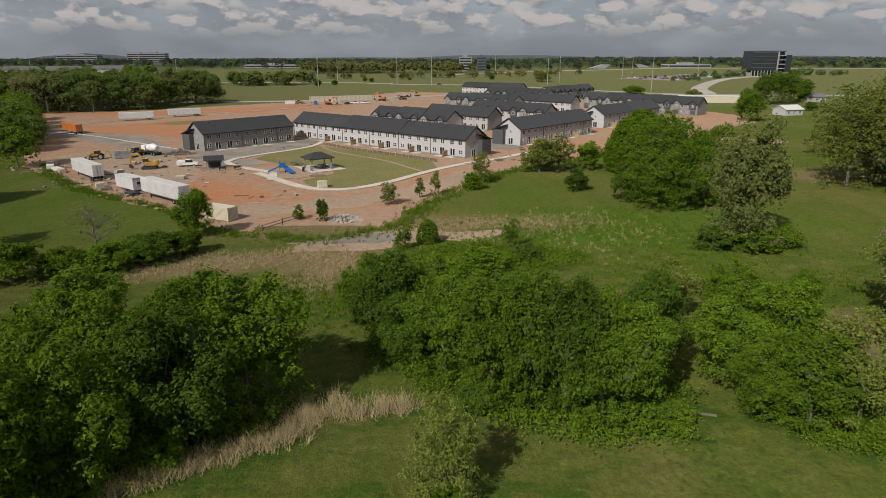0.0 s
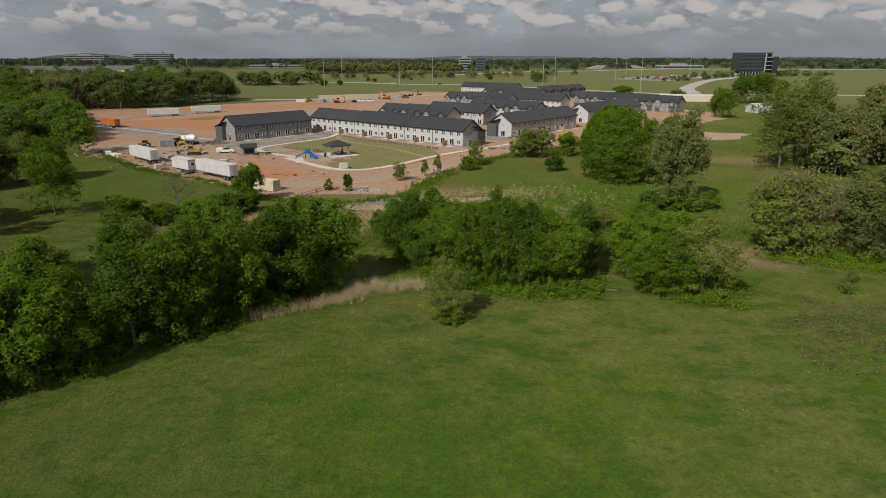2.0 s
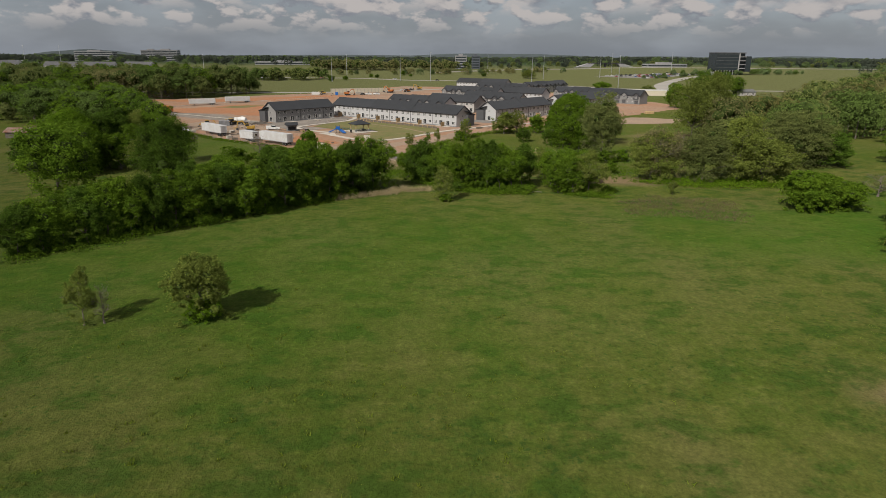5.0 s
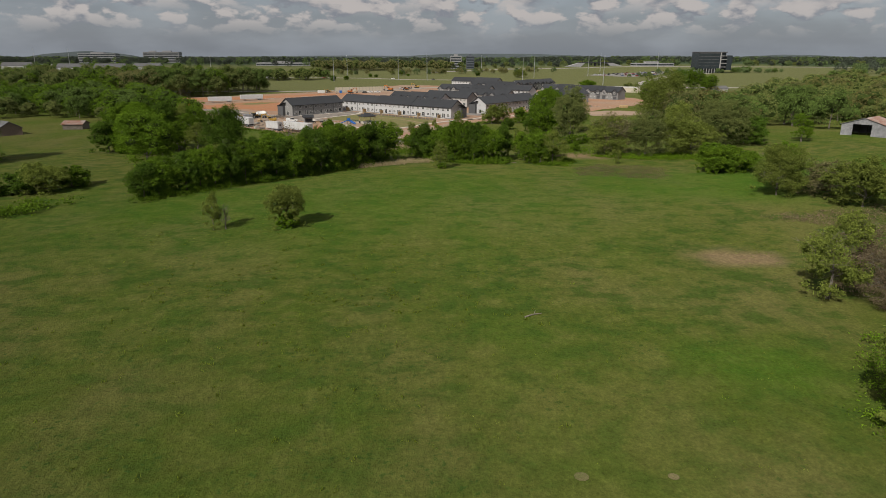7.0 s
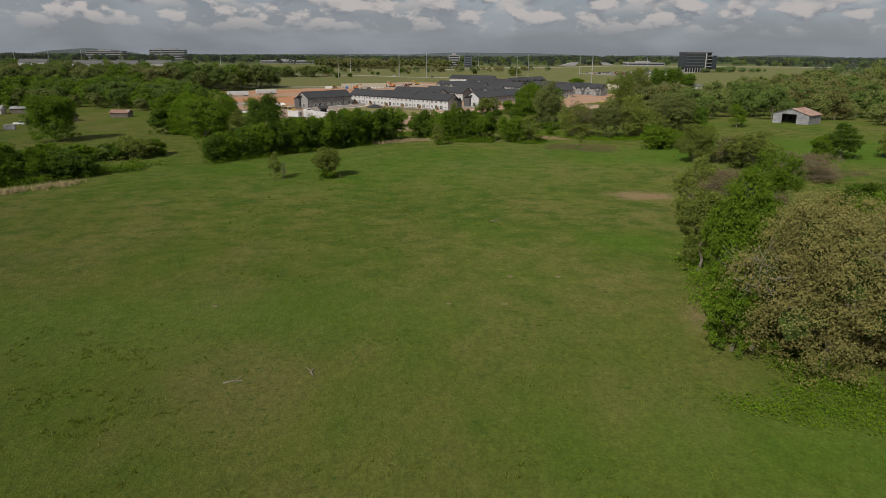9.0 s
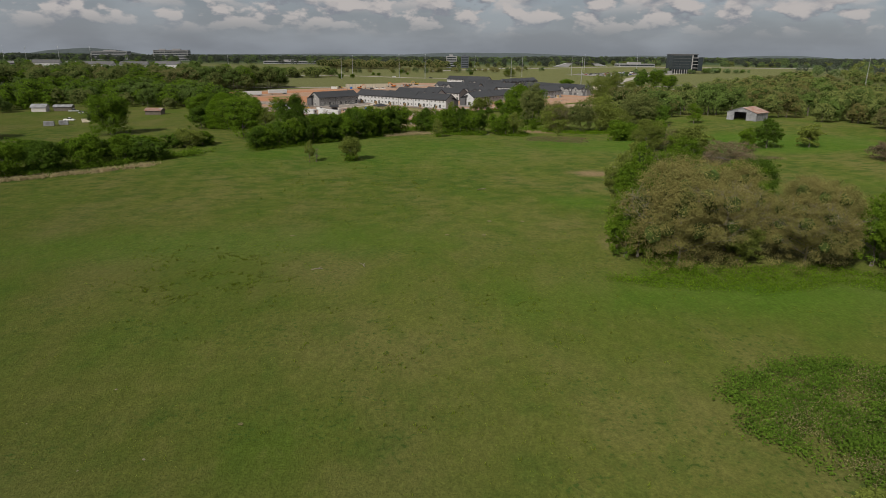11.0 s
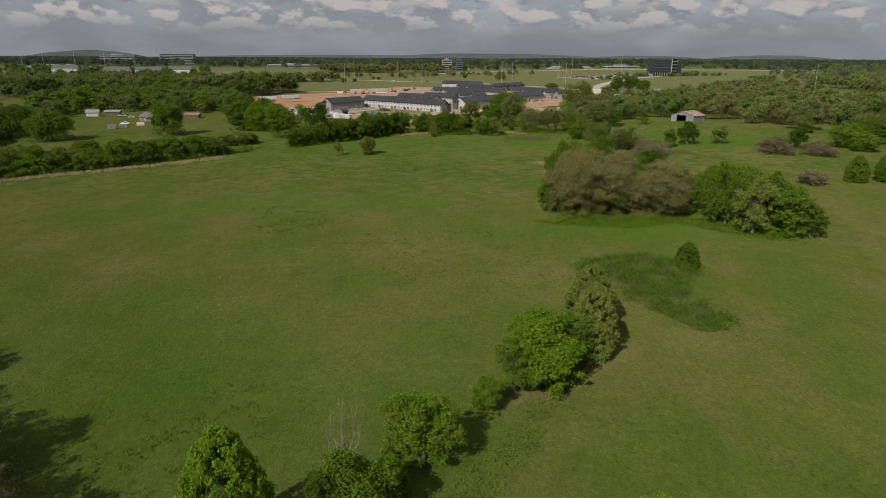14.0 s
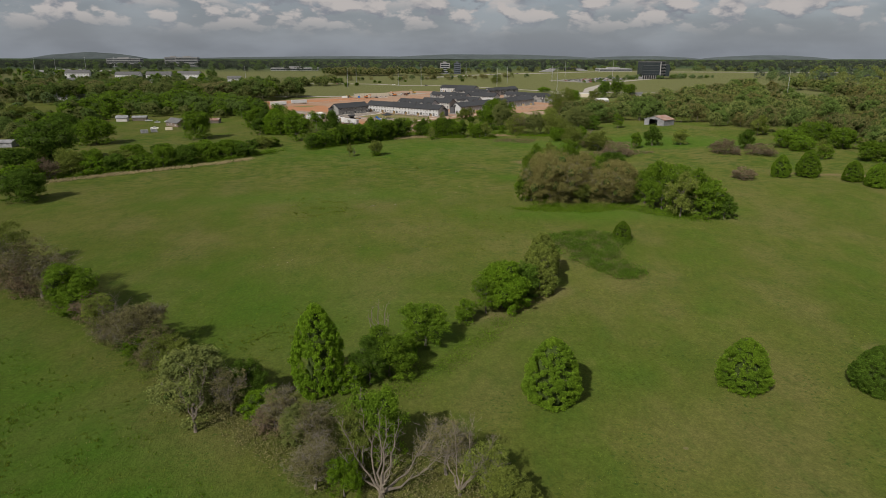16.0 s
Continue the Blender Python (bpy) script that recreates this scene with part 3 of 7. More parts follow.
def window_mesh(w, h, bars=1):
    t = 0.09
    zs = (0, t, h / 2 - 0.03, h / 2 + 0.03, h - t, h)
    if bars:
        return lattice("window", (-w / 2, -w / 2 + t, -0.07, 0.07, w / 2 - t, w / 2), zs, {(1, 1), (3, 1), (1, 3), (3, 3)}, 0.1, TRIM_WHITE)
    return lattice("window", (-w / 2, -w / 2 + t, w / 2 - t, w / 2), zs, {(1, 1), (1, 3)}, 0.1, TRIM_WHITE)


def pane_mesh(w, h, mat=None):
    bm = bmesh.new()
    box(bm, -w / 2 + 0.05, -0.03, 0.05, w / 2 - 0.05, 0.015, h - 0.05)
    me = bpy.data.meshes.new("pane")
    bm.to_mesh(me); bm.free()
    me.materials.append(mat or GLASS)
    return me


def door_mesh(w, h):
    return lattice("patio_door", (-w / 2, -w / 2 + 0.1, -0.07, 0.07, w / 2 - 0.1, w / 2), (0, 0.06, h - 0.1, h), {(1, 1), (3, 1)}, 0.09, TRIM_WHITE)


WIN, WIN_PANE = window_mesh(1.5, 1.3), pane_mesh(1.5, 1.3)
SMALL_WIN, SMALL_PANE = window_mesh(0.6, 0.9, 0), pane_mesh(0.6, 0.9)
PATIO, PATIO_PANE = door_mesh(1.9, 2.15), pane_mesh(1.9, 2.15)


def garage_mesh():
    bm = bmesh.new()
    for k in range(4):
        box(bm, -1.35, -0.05, 0.02 + 0.56 * k, 1.35, 0.02, 0.54 + 0.56 * k)
    me = bpy.data.meshes.new("garage_door")
    bm.to_mesh(me); bm.free()
    me.materials.append(DARK_SIDING)
    return me


GARAGE = garage_mesh()


def gable_roof(bm, x0, x1, D, eave, rise, over=0.45, thick=0.22, shift=0.0):
    """A roof in two slopes over a depth D, ridge along x."""
    run = D / 2 + over
    drop = rise / (D / 2) * over
    mid = D / 2 + shift
    prism(bm, [(mid - run, eave - drop), (mid, eave + rise), (mid + run, eave - drop), (mid + run, eave - drop + thick), (mid, eave + rise + thick), (mid - run, eave - drop + thick)], 0, x0, x1)


SCREEN_BOARD = bpy.data.meshes.new("board")
_bm = boxes((-0.05, 0.0, 0.0, 0.05, 0.24, 1.85))
_bm.to_mesh(SCREEN_BOARD); _bm.free()
SCREEN_BOARD.materials.append(WOOD)


def townhouse_row(x, y, heading, units, wall, label, side="patio", unit=6.85, D=10.2, eave=5.55, rise=3.3, gable=None, wing=True, z=None, screens=True):
    L = units * unit
    m = pose(x, y, ground_z(x, y) if z is None else z, 0, 0, heading)
    row = thing("townhouse_row", m, label, "townhouse", "rows of new townhouses")
    # walls: two long sides and two gable ends
    part("front_wall", boxes((0, 0, 0.45, L, 0.25, eave)), wall, row)
    part("rear_wall", boxes((0, D - 0.25, 0, L, D, eave)), wall, row)
    part("plinth", boxes((-0.03, -0.05, -0.3, L + 0.03, 0.22, 0.45)), STONE, row, "low grey stone base course")
    for a, b in ((0, 0.25), (L - 0.25, L)):
        bm = bmesh.new()
        prism(bm, [(0.25, 0), (D - 0.25, 0), (D - 0.25, eave), (D / 2, eave + rise - 0.02), (0.25, eave)], 0, a, b)
        part("gable_wall", bm, gable or wall, row)
    # roof in segments with small steps
    seg = max(1, round(units / 4)) if side == "patio" else max(1, units // 2)
    for k in range(seg):
        bm = bmesh.new()
        lift = 0.28 * (k % 2)
        gable_roof(bm, k * L / seg - (0.45 if k == 0 else 0), (k + 1) * L / seg + (0.45 if k == seg - 1 else 0.12), D, eave + 0.02 + lift * 0.35, rise + lift * 0.65)
        roof = part("roof", bm, SHINGLE, row, "black shingle gable roof")
        if side == "patio":
            for q in range(4):
                px = (k + (q + 0.5) / 4) * L / seg
                part("vent_pipe", rod(((px, D * 0.38, eave + rise * 0.68), (px, D * 0.38, eave + rise * 0.76 + 0.55), 0.09, 0.09)), TRIM_BLACK, roof)
    part("gutter", boxes((-0.45, -0.62, eave - 0.22, L + 0.45, -0.47, eave - 0.06)), TRIM_BLACK, row, "black gutter")
    for xx in (-0.5, L + 0.36):
        rake = bmesh.new()
        run, drop = D / 2 + 0.45, rise / (D / 2) * 0.45
        prism(rake, [(D / 2 - run, eave - drop - 0.12), (D / 2, eave + rise - 0.12), (D / 2 + run, eave - drop - 0.12), (D / 2 + run, eave - drop + 0.05), (D / 2, eave + rise + 0.05), (D / 2 - run, eave - drop + 0.05)], 0, xx, xx + 0.14)
        part("rake_board", rake, TRIM_BLACK, row, "black rake board")
    for k in range(units):
        x0 = k * unit
        flip = k % 2
        def at(f):
            return x0 + unit * (1 - f if flip else f)
        if side == "patio":
            for f in (0.27, 0.73):
                w = share("window", WIN, row, Matrix.Translation((at(f), 0, 3.75)))
                share("pane", WIN_PANE, w, Matrix())
            w = share("window", WIN, row, Matrix.Translation((at(0.25), 0, 1.0)))
            share("pane", WIN_PANE, w, Matrix())
            d = share("patio_door", PATIO, row, Matrix.Translation((at(0.70), 0, 0.46)))
            share("pane", PATIO_PANE, d, Matrix())
            part("patio_slab", boxes((at(0.70) - 1.6, -2.4, -0.1, at(0.70) + 1.6, -0.06, 0.14)), CONCRETE, row)
            if not flip:
                part("downspout", boxes((x0 - 0.06, -0.14, 0.3, x0 + 0.06, -0.02, eave - 0.2)), TRIM_BLACK, row)
            elif screens:
                # privacy screen of upright boards between two patios
                scr = part("privacy_screen", boxes((x0 + 0.05, -2.45, 0.4, x0 + 0.1, -0.05, 0.5), (x0 + 0.05, -2.45, 1.5, x0 + 0.1, -0.05, 1.6), (x0 + 0.05, -1.3, 0.45, x0 + 0.1, -1.2, 1.55)), WOOD, row, "new lumber privacy screen")
                for q in range(9):
                    share("board", SCREEN_BOARD, scr, Matrix.Translation((x0, -2.45 + 0.27 * q, 0.1)))
        else:
            share("garage_door", GARAGE, row, Matrix.Translation((at(0.34), 0, 0.05)))
            share("window", SMALL_WIN, row, Matrix.Translation((at(0.75), 0, 1.2)))
            # gabled wall dormer with its window
            c, half = at(0.38), 1.75
            bm = bmesh.new()
            prism(bm, [(c - half, 2.9), (c + half, 2.9), (c + half, eave + 0.35), (c, eave + 1.55), (c - half, eave + 0.35)], 1, -0.55, 1.6)
            dm = part("dormer", bm, DARK_SIDING if flip else GREY_SIDING, row, "gabled wall dormer in grey siding")
            bm = bmesh.new()
            o = 0.3
            prism(bm, [(c - half - o, eave + 0.12), (c, eave + 1.57), (c + half + o, eave + 0.12), (c + half + o, eave + 0.36), (c, eave + 1.83), (c - half - o, eave + 0.36)], 1, -0.95, 3.2)
            part("dormer_roof", bm, SHINGLE, dm, "black shingle dormer roof")
            w = share("window", WIN, row, Matrix.Translation((c, -0.56, 3.85)))
            share("pane", WIN_PANE, w, Matrix())
            w = share("window", WIN, row, Matrix.Translation((at(0.78), 0, 3.7)))
            share("pane", WIN_PANE, w, Matrix())
    if wing:
        # low dark entry wings on both gable ends
        for a, b in ((-1.6, -0.02), (L + 0.02, L + 1.6)):
            bm = bmesh.new()
            prism(bm, [(D * 0.62, 0), (D + 0.6, 0), (D + 0.6, 5.0), (D * 0.62, 5.0)], 0, a, b)
            part("end_wing", bm, DARK_SIDING, row, "dark siding end bay")
            bm = bmesh.new()
            prism(bm, [(D * 0.52, 6.6), (D + 1.0, 4.75), (D + 1.0, 5.0), (D * 0.52, 6.85)], 0, a - 0.25, b + 0.25)
            part("wing_roof", bm, SHINGLE, row)
        for xx in (0, L):
            mm = pose(xx, D * 0.40, 4.1, 0, 0, -90 if xx == 0 else 90)
            w = share("window", SMALL_WIN, row, mm)
            share("pane", SMALL_PANE, w, Matrix())
            mm = pose(xx, D * 0.40, 0.2, 0, 0, -90 if xx == 0 else 90)
            d = share("side_door", PATIO, row, mm)
            share("pane", PATIO_PANE, d, Matrix())
    return row


# white row; its shaded gable end is painted with the greyer siding
townhouse_row(-58.6, 240.3, -40.0, 12, WHITE_SIDING, "long white townhouse row with a black shingle roof beside the lawn", gable=PALE_SIDING)
townhouse_row(-78.2, 201.3, 49.5, 5, GREY_SIDING, "grey townhouse row with a black shingle roof beside the yard", screens=False)
# greyer siding on the long side paints its shade under the grazing sun
townhouse_row(23.8, 215.5, 48.5, 7, PALE_SIDING, "white-gabled townhouse row with shade greyed into its garden side", gable=WHITE_SIDING)
townhouse_row(65.0, 271.5, 48.5, 8, WHITE_SIDING, "white-gabled townhouse row behind the round trees", gable=WHITE_SIDING)
townhouse_row(-33.0, 271.5, -40.0, 6, GREY_SIDING, "townhouse row with dark dormers and a white gable end", side="dormer", gable=WHITE_SIDING, wing=False)
townhouse_row(-11.0, 283.0, -40.0, 5, PALE_SIDING, "pale grey townhouse row with a garden side of paired windows", gable=GREY_SIDING, wing=False)
townhouse_row(10.0, 308.5, -40.0, 6, PALE_SIDING, "townhouse row with grey dormers over garages", side="dormer", gable=PALE_SIDING, wing=False)
townhouse_row(-3.0, 378.0, -40.0, 7, GREY_SIDING, "far townhouse row with dark dormers and a white gable end", side="dormer", gable=WHITE_SIDING, wing=False)
townhouse_row(33.0, 372.0, -40.0, 6, WHITE_SIDING, "far white townhouse row with paired windows", gable=WHITE_SIDING, wing=False)
townhouse_row(78.0, 379.0, -45.0, 10, GREY_SIDING, "far grey townhouse row with dormers and dark garage doors", side="dormer", gable=GREY_SIDING, wing=False)
townhouse_row(68.7, 441.6, 50.0, 9, PALE_SIDING, "most distant townhouse row with dormers", side="dormer", gable=WHITE_SIDING, wing=False)
townhouse_row(10.0, 520.0, -40.0, 8, WHITE_SIDING, "most distant townhouse row with a white end wall", side="patio", gable=WHITE_SIDING, wing=False)
townhouse_row(24.0, 440.0, -40.0, 7, PALE_SIDING, "distant townhouse row amid others with a black roof", side="dormer", gable=WHITE_SIDING, wing=False)


# ---- trees ----
def leaf_mesh(name, centres, normals, sizes, mat, rng):
    """Small leaves, one pointed blade each."""
    n = len(centres)
    nrm = normals / (np.linalg.norm(normals, axis=1, keepdims=True) + 1e-9)
    ref = rng.normal(size=(n, 3))
    a = np.cross(nrm, ref); a /= np.linalg.norm(a, axis=1, keepdims=True) + 1e-9
    b = np.cross(nrm, a)
    s = sizes[:, None]
    w = rng.uniform(0.5, 0.85, (n, 1))
    q = np.stack([centres - a * s * 0.7 - b * s * w, centres - a * s * 0.7 + b * s * w, centres + a * s * 1.3 - nrm * s * 0.2], 1).reshape(-1, 3)
    me = bpy.data.meshes.new(name)
    me.vertices.add(3 * n)
    me.vertices.foreach_set("co", q.astype(np.float32).ravel())
    me.loops.add(3 * n)
    me.loops.foreach_set("vertex_index", np.arange(3 * n, dtype=np.int32))
    me.polygons.add(n)
    me.polygons.foreach_set("loop_start", np.arange(0, 3 * n, 3, dtype=np.int32))
    me.update(calc_edges=True)
    me.materials.append(mat)
    return me


ICO_G = (1 + 5 ** 0.5) / 2
ICO = np.array([(-1, ICO_G, 0), (1, ICO_G, 0), (-1, -ICO_G, 0), (1, -ICO_G, 0), (0, -1, ICO_G), (0, 1, ICO_G), (0, -1, -ICO_G), (0, 1, -ICO_G), (ICO_G, 0, -1), (ICO_G, 0, 1), (-ICO_G, 0, -1), (-ICO_G, 0, 1)]) / (1 + ICO_G ** 2) ** 0.5
_hull = bmesh.new()
for _p in ICO:
    _hull.verts.new(_p)
bmesh.ops.convex_hull(_hull, input=_hull.verts[:])
_hull.verts.ensure_lookup_table(); _hull.verts.index_update()
ICO = np.array([v.co[:] for v in _hull.verts])
ICO_F = np.array([[v.index for v in f.verts] for f in _hull.faces], np.int32)
_hull.free()


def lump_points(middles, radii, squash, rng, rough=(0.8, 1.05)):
    """Corners of a small uneven lump, three for each face, at every middle: the painted shade inside a crown."""
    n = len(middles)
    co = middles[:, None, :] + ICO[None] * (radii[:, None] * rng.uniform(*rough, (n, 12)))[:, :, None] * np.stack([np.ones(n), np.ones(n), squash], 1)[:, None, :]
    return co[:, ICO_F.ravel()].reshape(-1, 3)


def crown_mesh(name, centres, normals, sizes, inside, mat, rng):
    """The leaves, and the dark shade-coloured lumps below them, as one mesh."""
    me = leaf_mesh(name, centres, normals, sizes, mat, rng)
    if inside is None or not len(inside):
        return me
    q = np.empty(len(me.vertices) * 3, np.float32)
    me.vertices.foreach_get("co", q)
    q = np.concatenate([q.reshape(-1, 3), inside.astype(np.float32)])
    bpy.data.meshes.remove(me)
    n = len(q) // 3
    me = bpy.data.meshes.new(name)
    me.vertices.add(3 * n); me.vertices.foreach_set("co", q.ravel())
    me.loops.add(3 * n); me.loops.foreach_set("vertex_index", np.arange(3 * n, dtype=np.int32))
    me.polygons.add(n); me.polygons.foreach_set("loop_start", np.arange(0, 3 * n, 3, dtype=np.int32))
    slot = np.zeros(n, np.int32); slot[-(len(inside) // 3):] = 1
    me.materials.append(mat); me.materials.append(CROWN_SHADE)
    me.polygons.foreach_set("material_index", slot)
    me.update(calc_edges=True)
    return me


CORES = []


def dome_crown(lobes, leaves, size, rng, W=8.0, H=10.0, loose=0.4):
    """A rounded crown of a few bosses, its leaves on their outer sides; returns the leaves, and the bosses' middles and radii."""
    th = np.arange(lobes) * 2.39996 + rng.uniform(-0.4, 0.4, lobes)
    zz = (np.arange(lobes) + 0.5) / lobes
    rr = np.sqrt(np.clip(1 - zz ** 2, 0.0, 1)) * rng.uniform(0.7, 1.0, lobes)
    lc = np.stack([rr * np.cos(th) * W * 0.31, rr * np.sin(th) * W * 0.31, H * (0.34 + 0.44 * zz * rng.uniform(0.85, 1.1, lobes))], 1)
    lr = rng.uniform(0.17, 0.24, lobes) * W
    own = rng.choice(lobes, leaves, p=lr ** 2 / (lr ** 2).sum())
    e = rng.normal(size=(leaves, 3))
    # sprays: leaves gather round a few directions on every boss
    spray = rng.normal(size=(lobes, 14, 3)); spray /= np.linalg.norm(spray, axis=2, keepdims=True)
    out = lc - np.array([0, 0, H * 0.42])
    out /= np.linalg.norm(out, axis=1, keepdims=True)
    spray += out[:, None, :] * 0.75 + np.array([0, 0, 0.2])
    spray /= np.linalg.norm(spray, axis=2, keepdims=True)
    e = spray[own, rng.integers(0, 14, leaves)] * (rng.random((leaves, 1)) < 0.62) + e * 0.24
    e /= np.linalg.norm(e, axis=1, keepdims=True)
    p = lc[own] + e * (lr[own] * rng.uniform(0.82, 1.14, leaves))[:, None] * [1, 1, 0.9]
    low = rng.random(leaves) < 0.10
    p[low, 2] *= rng.uniform(0.15, 0.6, low.sum())
    nor = e + rng.normal(size=(leaves, 3)) * loose
    nor[:, 2] += 0.25
    p[:, 2] = np.maximum(p[:, 2], 0.1)
    return p, nor, rng.uniform(0.6, 1.25, leaves) * size, lc, lr


def crown_points(kind, clumps, leaves, size, rng, H=10.0, W=8.0, lobes=11, loose=0.32, hang=None):
    """Lobes, clumps on them and leaves on those, through a crown of height H and width W; returns the clumps' middles, and the leaves."""
    def ball(n):
        v = rng.normal(size=(n, 3))
        return v / np.linalg.norm(v, axis=1, keepdims=True)
    cores = None
    if kind in ("round", "oak", "shrub", "tall"):
        low, wide, top = {"round": (0.34, 0.33, 0.80), "oak": (0.30, 0.34, 0.80), "shrub": (0.16, 0.33, 0.80), "tall": (0.26, 0.27, 0.88)}[kind]
        # lobes spread evenly round the stem, some high, some hanging low
        th = np.arange(lobes) * 2.39996 + rng.uniform(-0.5, 0.5, lobes)
        zz = (np.arange(lobes) + 0.5) / lobes
        rng.shuffle(zz)
        rr = np.sqrt(np.clip(1 - (1.25 * zz - 0.33) ** 2, 0.05, 1)) * rng.uniform(0.45, 1.0, lobes)
        lc = np.stack([rr * np.cos(th) * W * wide, rr * np.sin(th) * W * wide, H * (low + (top - low) * zz * rng.uniform(0.75, 1.08, lobes))], 1)
        lr = rng.uniform(0.125, 0.215, lobes) * min(W, 10.5) * (0.85 if kind == "tall" else 1.0)
        cores = (lc, lr)
        own = rng.choice(lobes, clumps, p=lr ** 2 / (lr ** 2).sum())
        e = ball(clumps); e[:, 2] += 0.35
        e /= np.linalg.norm(e, axis=1, keepdims=True)
        reach = rng.uniform(0.45, 1.0, clumps) ** 0.5 * rng.uniform(0.8, 1.2, clumps)
        c = lc[own] + e * (lr[own] * reach)[:, None] * [1, 1, 0.85 * H / min(W, 10.5)]
        skirt = rng.random(clumps) < (hang or {"oak": 0.12, "tall": 0.08}.get(kind, 0.16))
        c[skirt, 2] *= rng.uniform(0.1, 0.6, skirt.sum())
        c[:, 2] = np.maximum(c[:, 2], H * 0.04)
        rad = rng.uniform(0.045, 0.095, clumps) * min(W, 10)
    elif kind == "drop":
        zz = rng.uniform(0, 1, clumps) ** 1.15
        th = rng.uniform(0, math.tau, clumps)
        girth = np.clip(1 - (np.abs(zz - 0.30) / 0.72) ** 1.7, 0.03, 1) ** 0.75
        rr = girth * (0.95 + 0.07 * np.sin(th * 4 + zz * 8)) * rng.uniform(0.72, 1.0, clumps) ** 0.5 * W * 0.47
        c = np.stack([rr * np.cos(th), rr * np.sin(th), H * (0.04 + 0.92 * zz)], 1)
        rad = np.full(clumps, 0.052 * W)
        lz = np.linspace(0.08, 0.86, 9)
        cores = (np.stack([0 * lz, 0 * lz, H * lz], 1), W * 0.40 * np.clip(1 - (np.abs(lz - 0.30) / 0.72) ** 1.7, 0.03, 1) ** 0.75)
    pick = rng.integers(0, clumps, leaves)
    e = ball(leaves); e[:, 2] += 0.25
    e /= np.linalg.norm(e, axis=1, keepdims=True)
    pts = c[pick] + e * (rad[pick] * rng.uniform(0.25, 1.15, leaves))[:, None] * np.array([1, 1, 0.75 * H / min(W, 10)])
    if cores is not None and kind in ("round", "oak", "shrub", "tall"):
        # a third of the leaves spread loosely over every lobe
        stray = rng.random(leaves) < {"tall": 0.15, "oak": 0.12}.get(kind, 0.22)
        k = rng.choice(lobes, stray.sum(), p=lr ** 2 / (lr ** 2).sum())
        pts[stray] = lc[k] + e[stray] * (lr[k] * rng.uniform(0.62, 1.06, stray.sum()))[:, None] * [1, 1, 0.85 * H / min(W, 10.5)]
    # bring the crown to its full width and height
    far = np.quantile(np.hypot(pts[:, 0], pts[:, 1]), 0.985)
    grow = np.array([W * 0.5 / far, W * 0.5 / far, H / np.quantile(pts[:, 2], 0.998)])
    c, pts = c * grow, pts * grow
    if cores is not None:
        CORES[:] = [(cores[0] * grow, cores[1] * grow[0])]
    pts[:, 2] = np.maximum(pts[:, 2], 0.05)
    nor = e + rng.normal(size=(leaves, 3)) * loose
    nor[:, 2] += 0.3
    return c, pts, nor, rng.uniform(0.6, 1.25, leaves) * size


def limb_mesh(name, targets, H, rng, mat, thick=0.17, twigs=0, base=0.0):
    """A tapered, slightly crooked trunk with limbs out to the given places, and twigs on them."""
    bm = bmesh.new()
    top = max(t[2] for t in targets) * 0.85
    steps = [Vector((0, 0, -0.3))]
    for k in range(1, 6):
        steps.append(Vector((rng.normal() * 0.16, rng.normal() * 0.16, top * k / 5)))
    radius = [thick * (1 - 0.17 * k) for k in range(6)]
    for k in range(5):
        tube(bm, steps[k], steps[k + 1], radius[k] * (1.5 if k == 0 else 1), radius[k + 1], 7)
    for t in targets:
        t = Vector(t)
        zz = max(0.12 * H, min(top * 0.95, t.z - 0.42 * math.hypot(t.x, t.y) - 0.3))
        k = min(4, int(zz / top * 5))
        a = steps[k].lerp(steps[k + 1], zz / top * 5 - k)
        r = max(0.03, radius[k] * 0.5)
        mid = a.lerp(t, 0.55) + Vector((rng.normal() * 0.2, rng.normal() * 0.2, 0.25))
        tube(bm, a, mid, r, r * 0.6, 5)
        tube(bm, mid, t, r * 0.6, r * 0.22, 5)
        for _ in range(twigs):
            f = rng.uniform(0.3, 1)
            p = mid.lerp(t, f)
            d = Vector((rng.normal(), rng.normal(), abs(rng.normal()) * 0.8 + 0.2)) * rng.uniform(0.5, 1.25)
            tube(bm, p, p + d, r * 0.28, 0.012, 3)
            for _ in range(2):
                s = p + d * rng.uniform(0.4, 0.9)
                tube(bm, s, s + Vector((rng.normal(), rng.normal(), abs(rng.normal()))) * 0.42, 0.02, 0.008, 3)
    me = bpy.data.meshes.new(name)
    bm.to_mesh(me); bm.free()
    me.materials.append(mat)
    return me


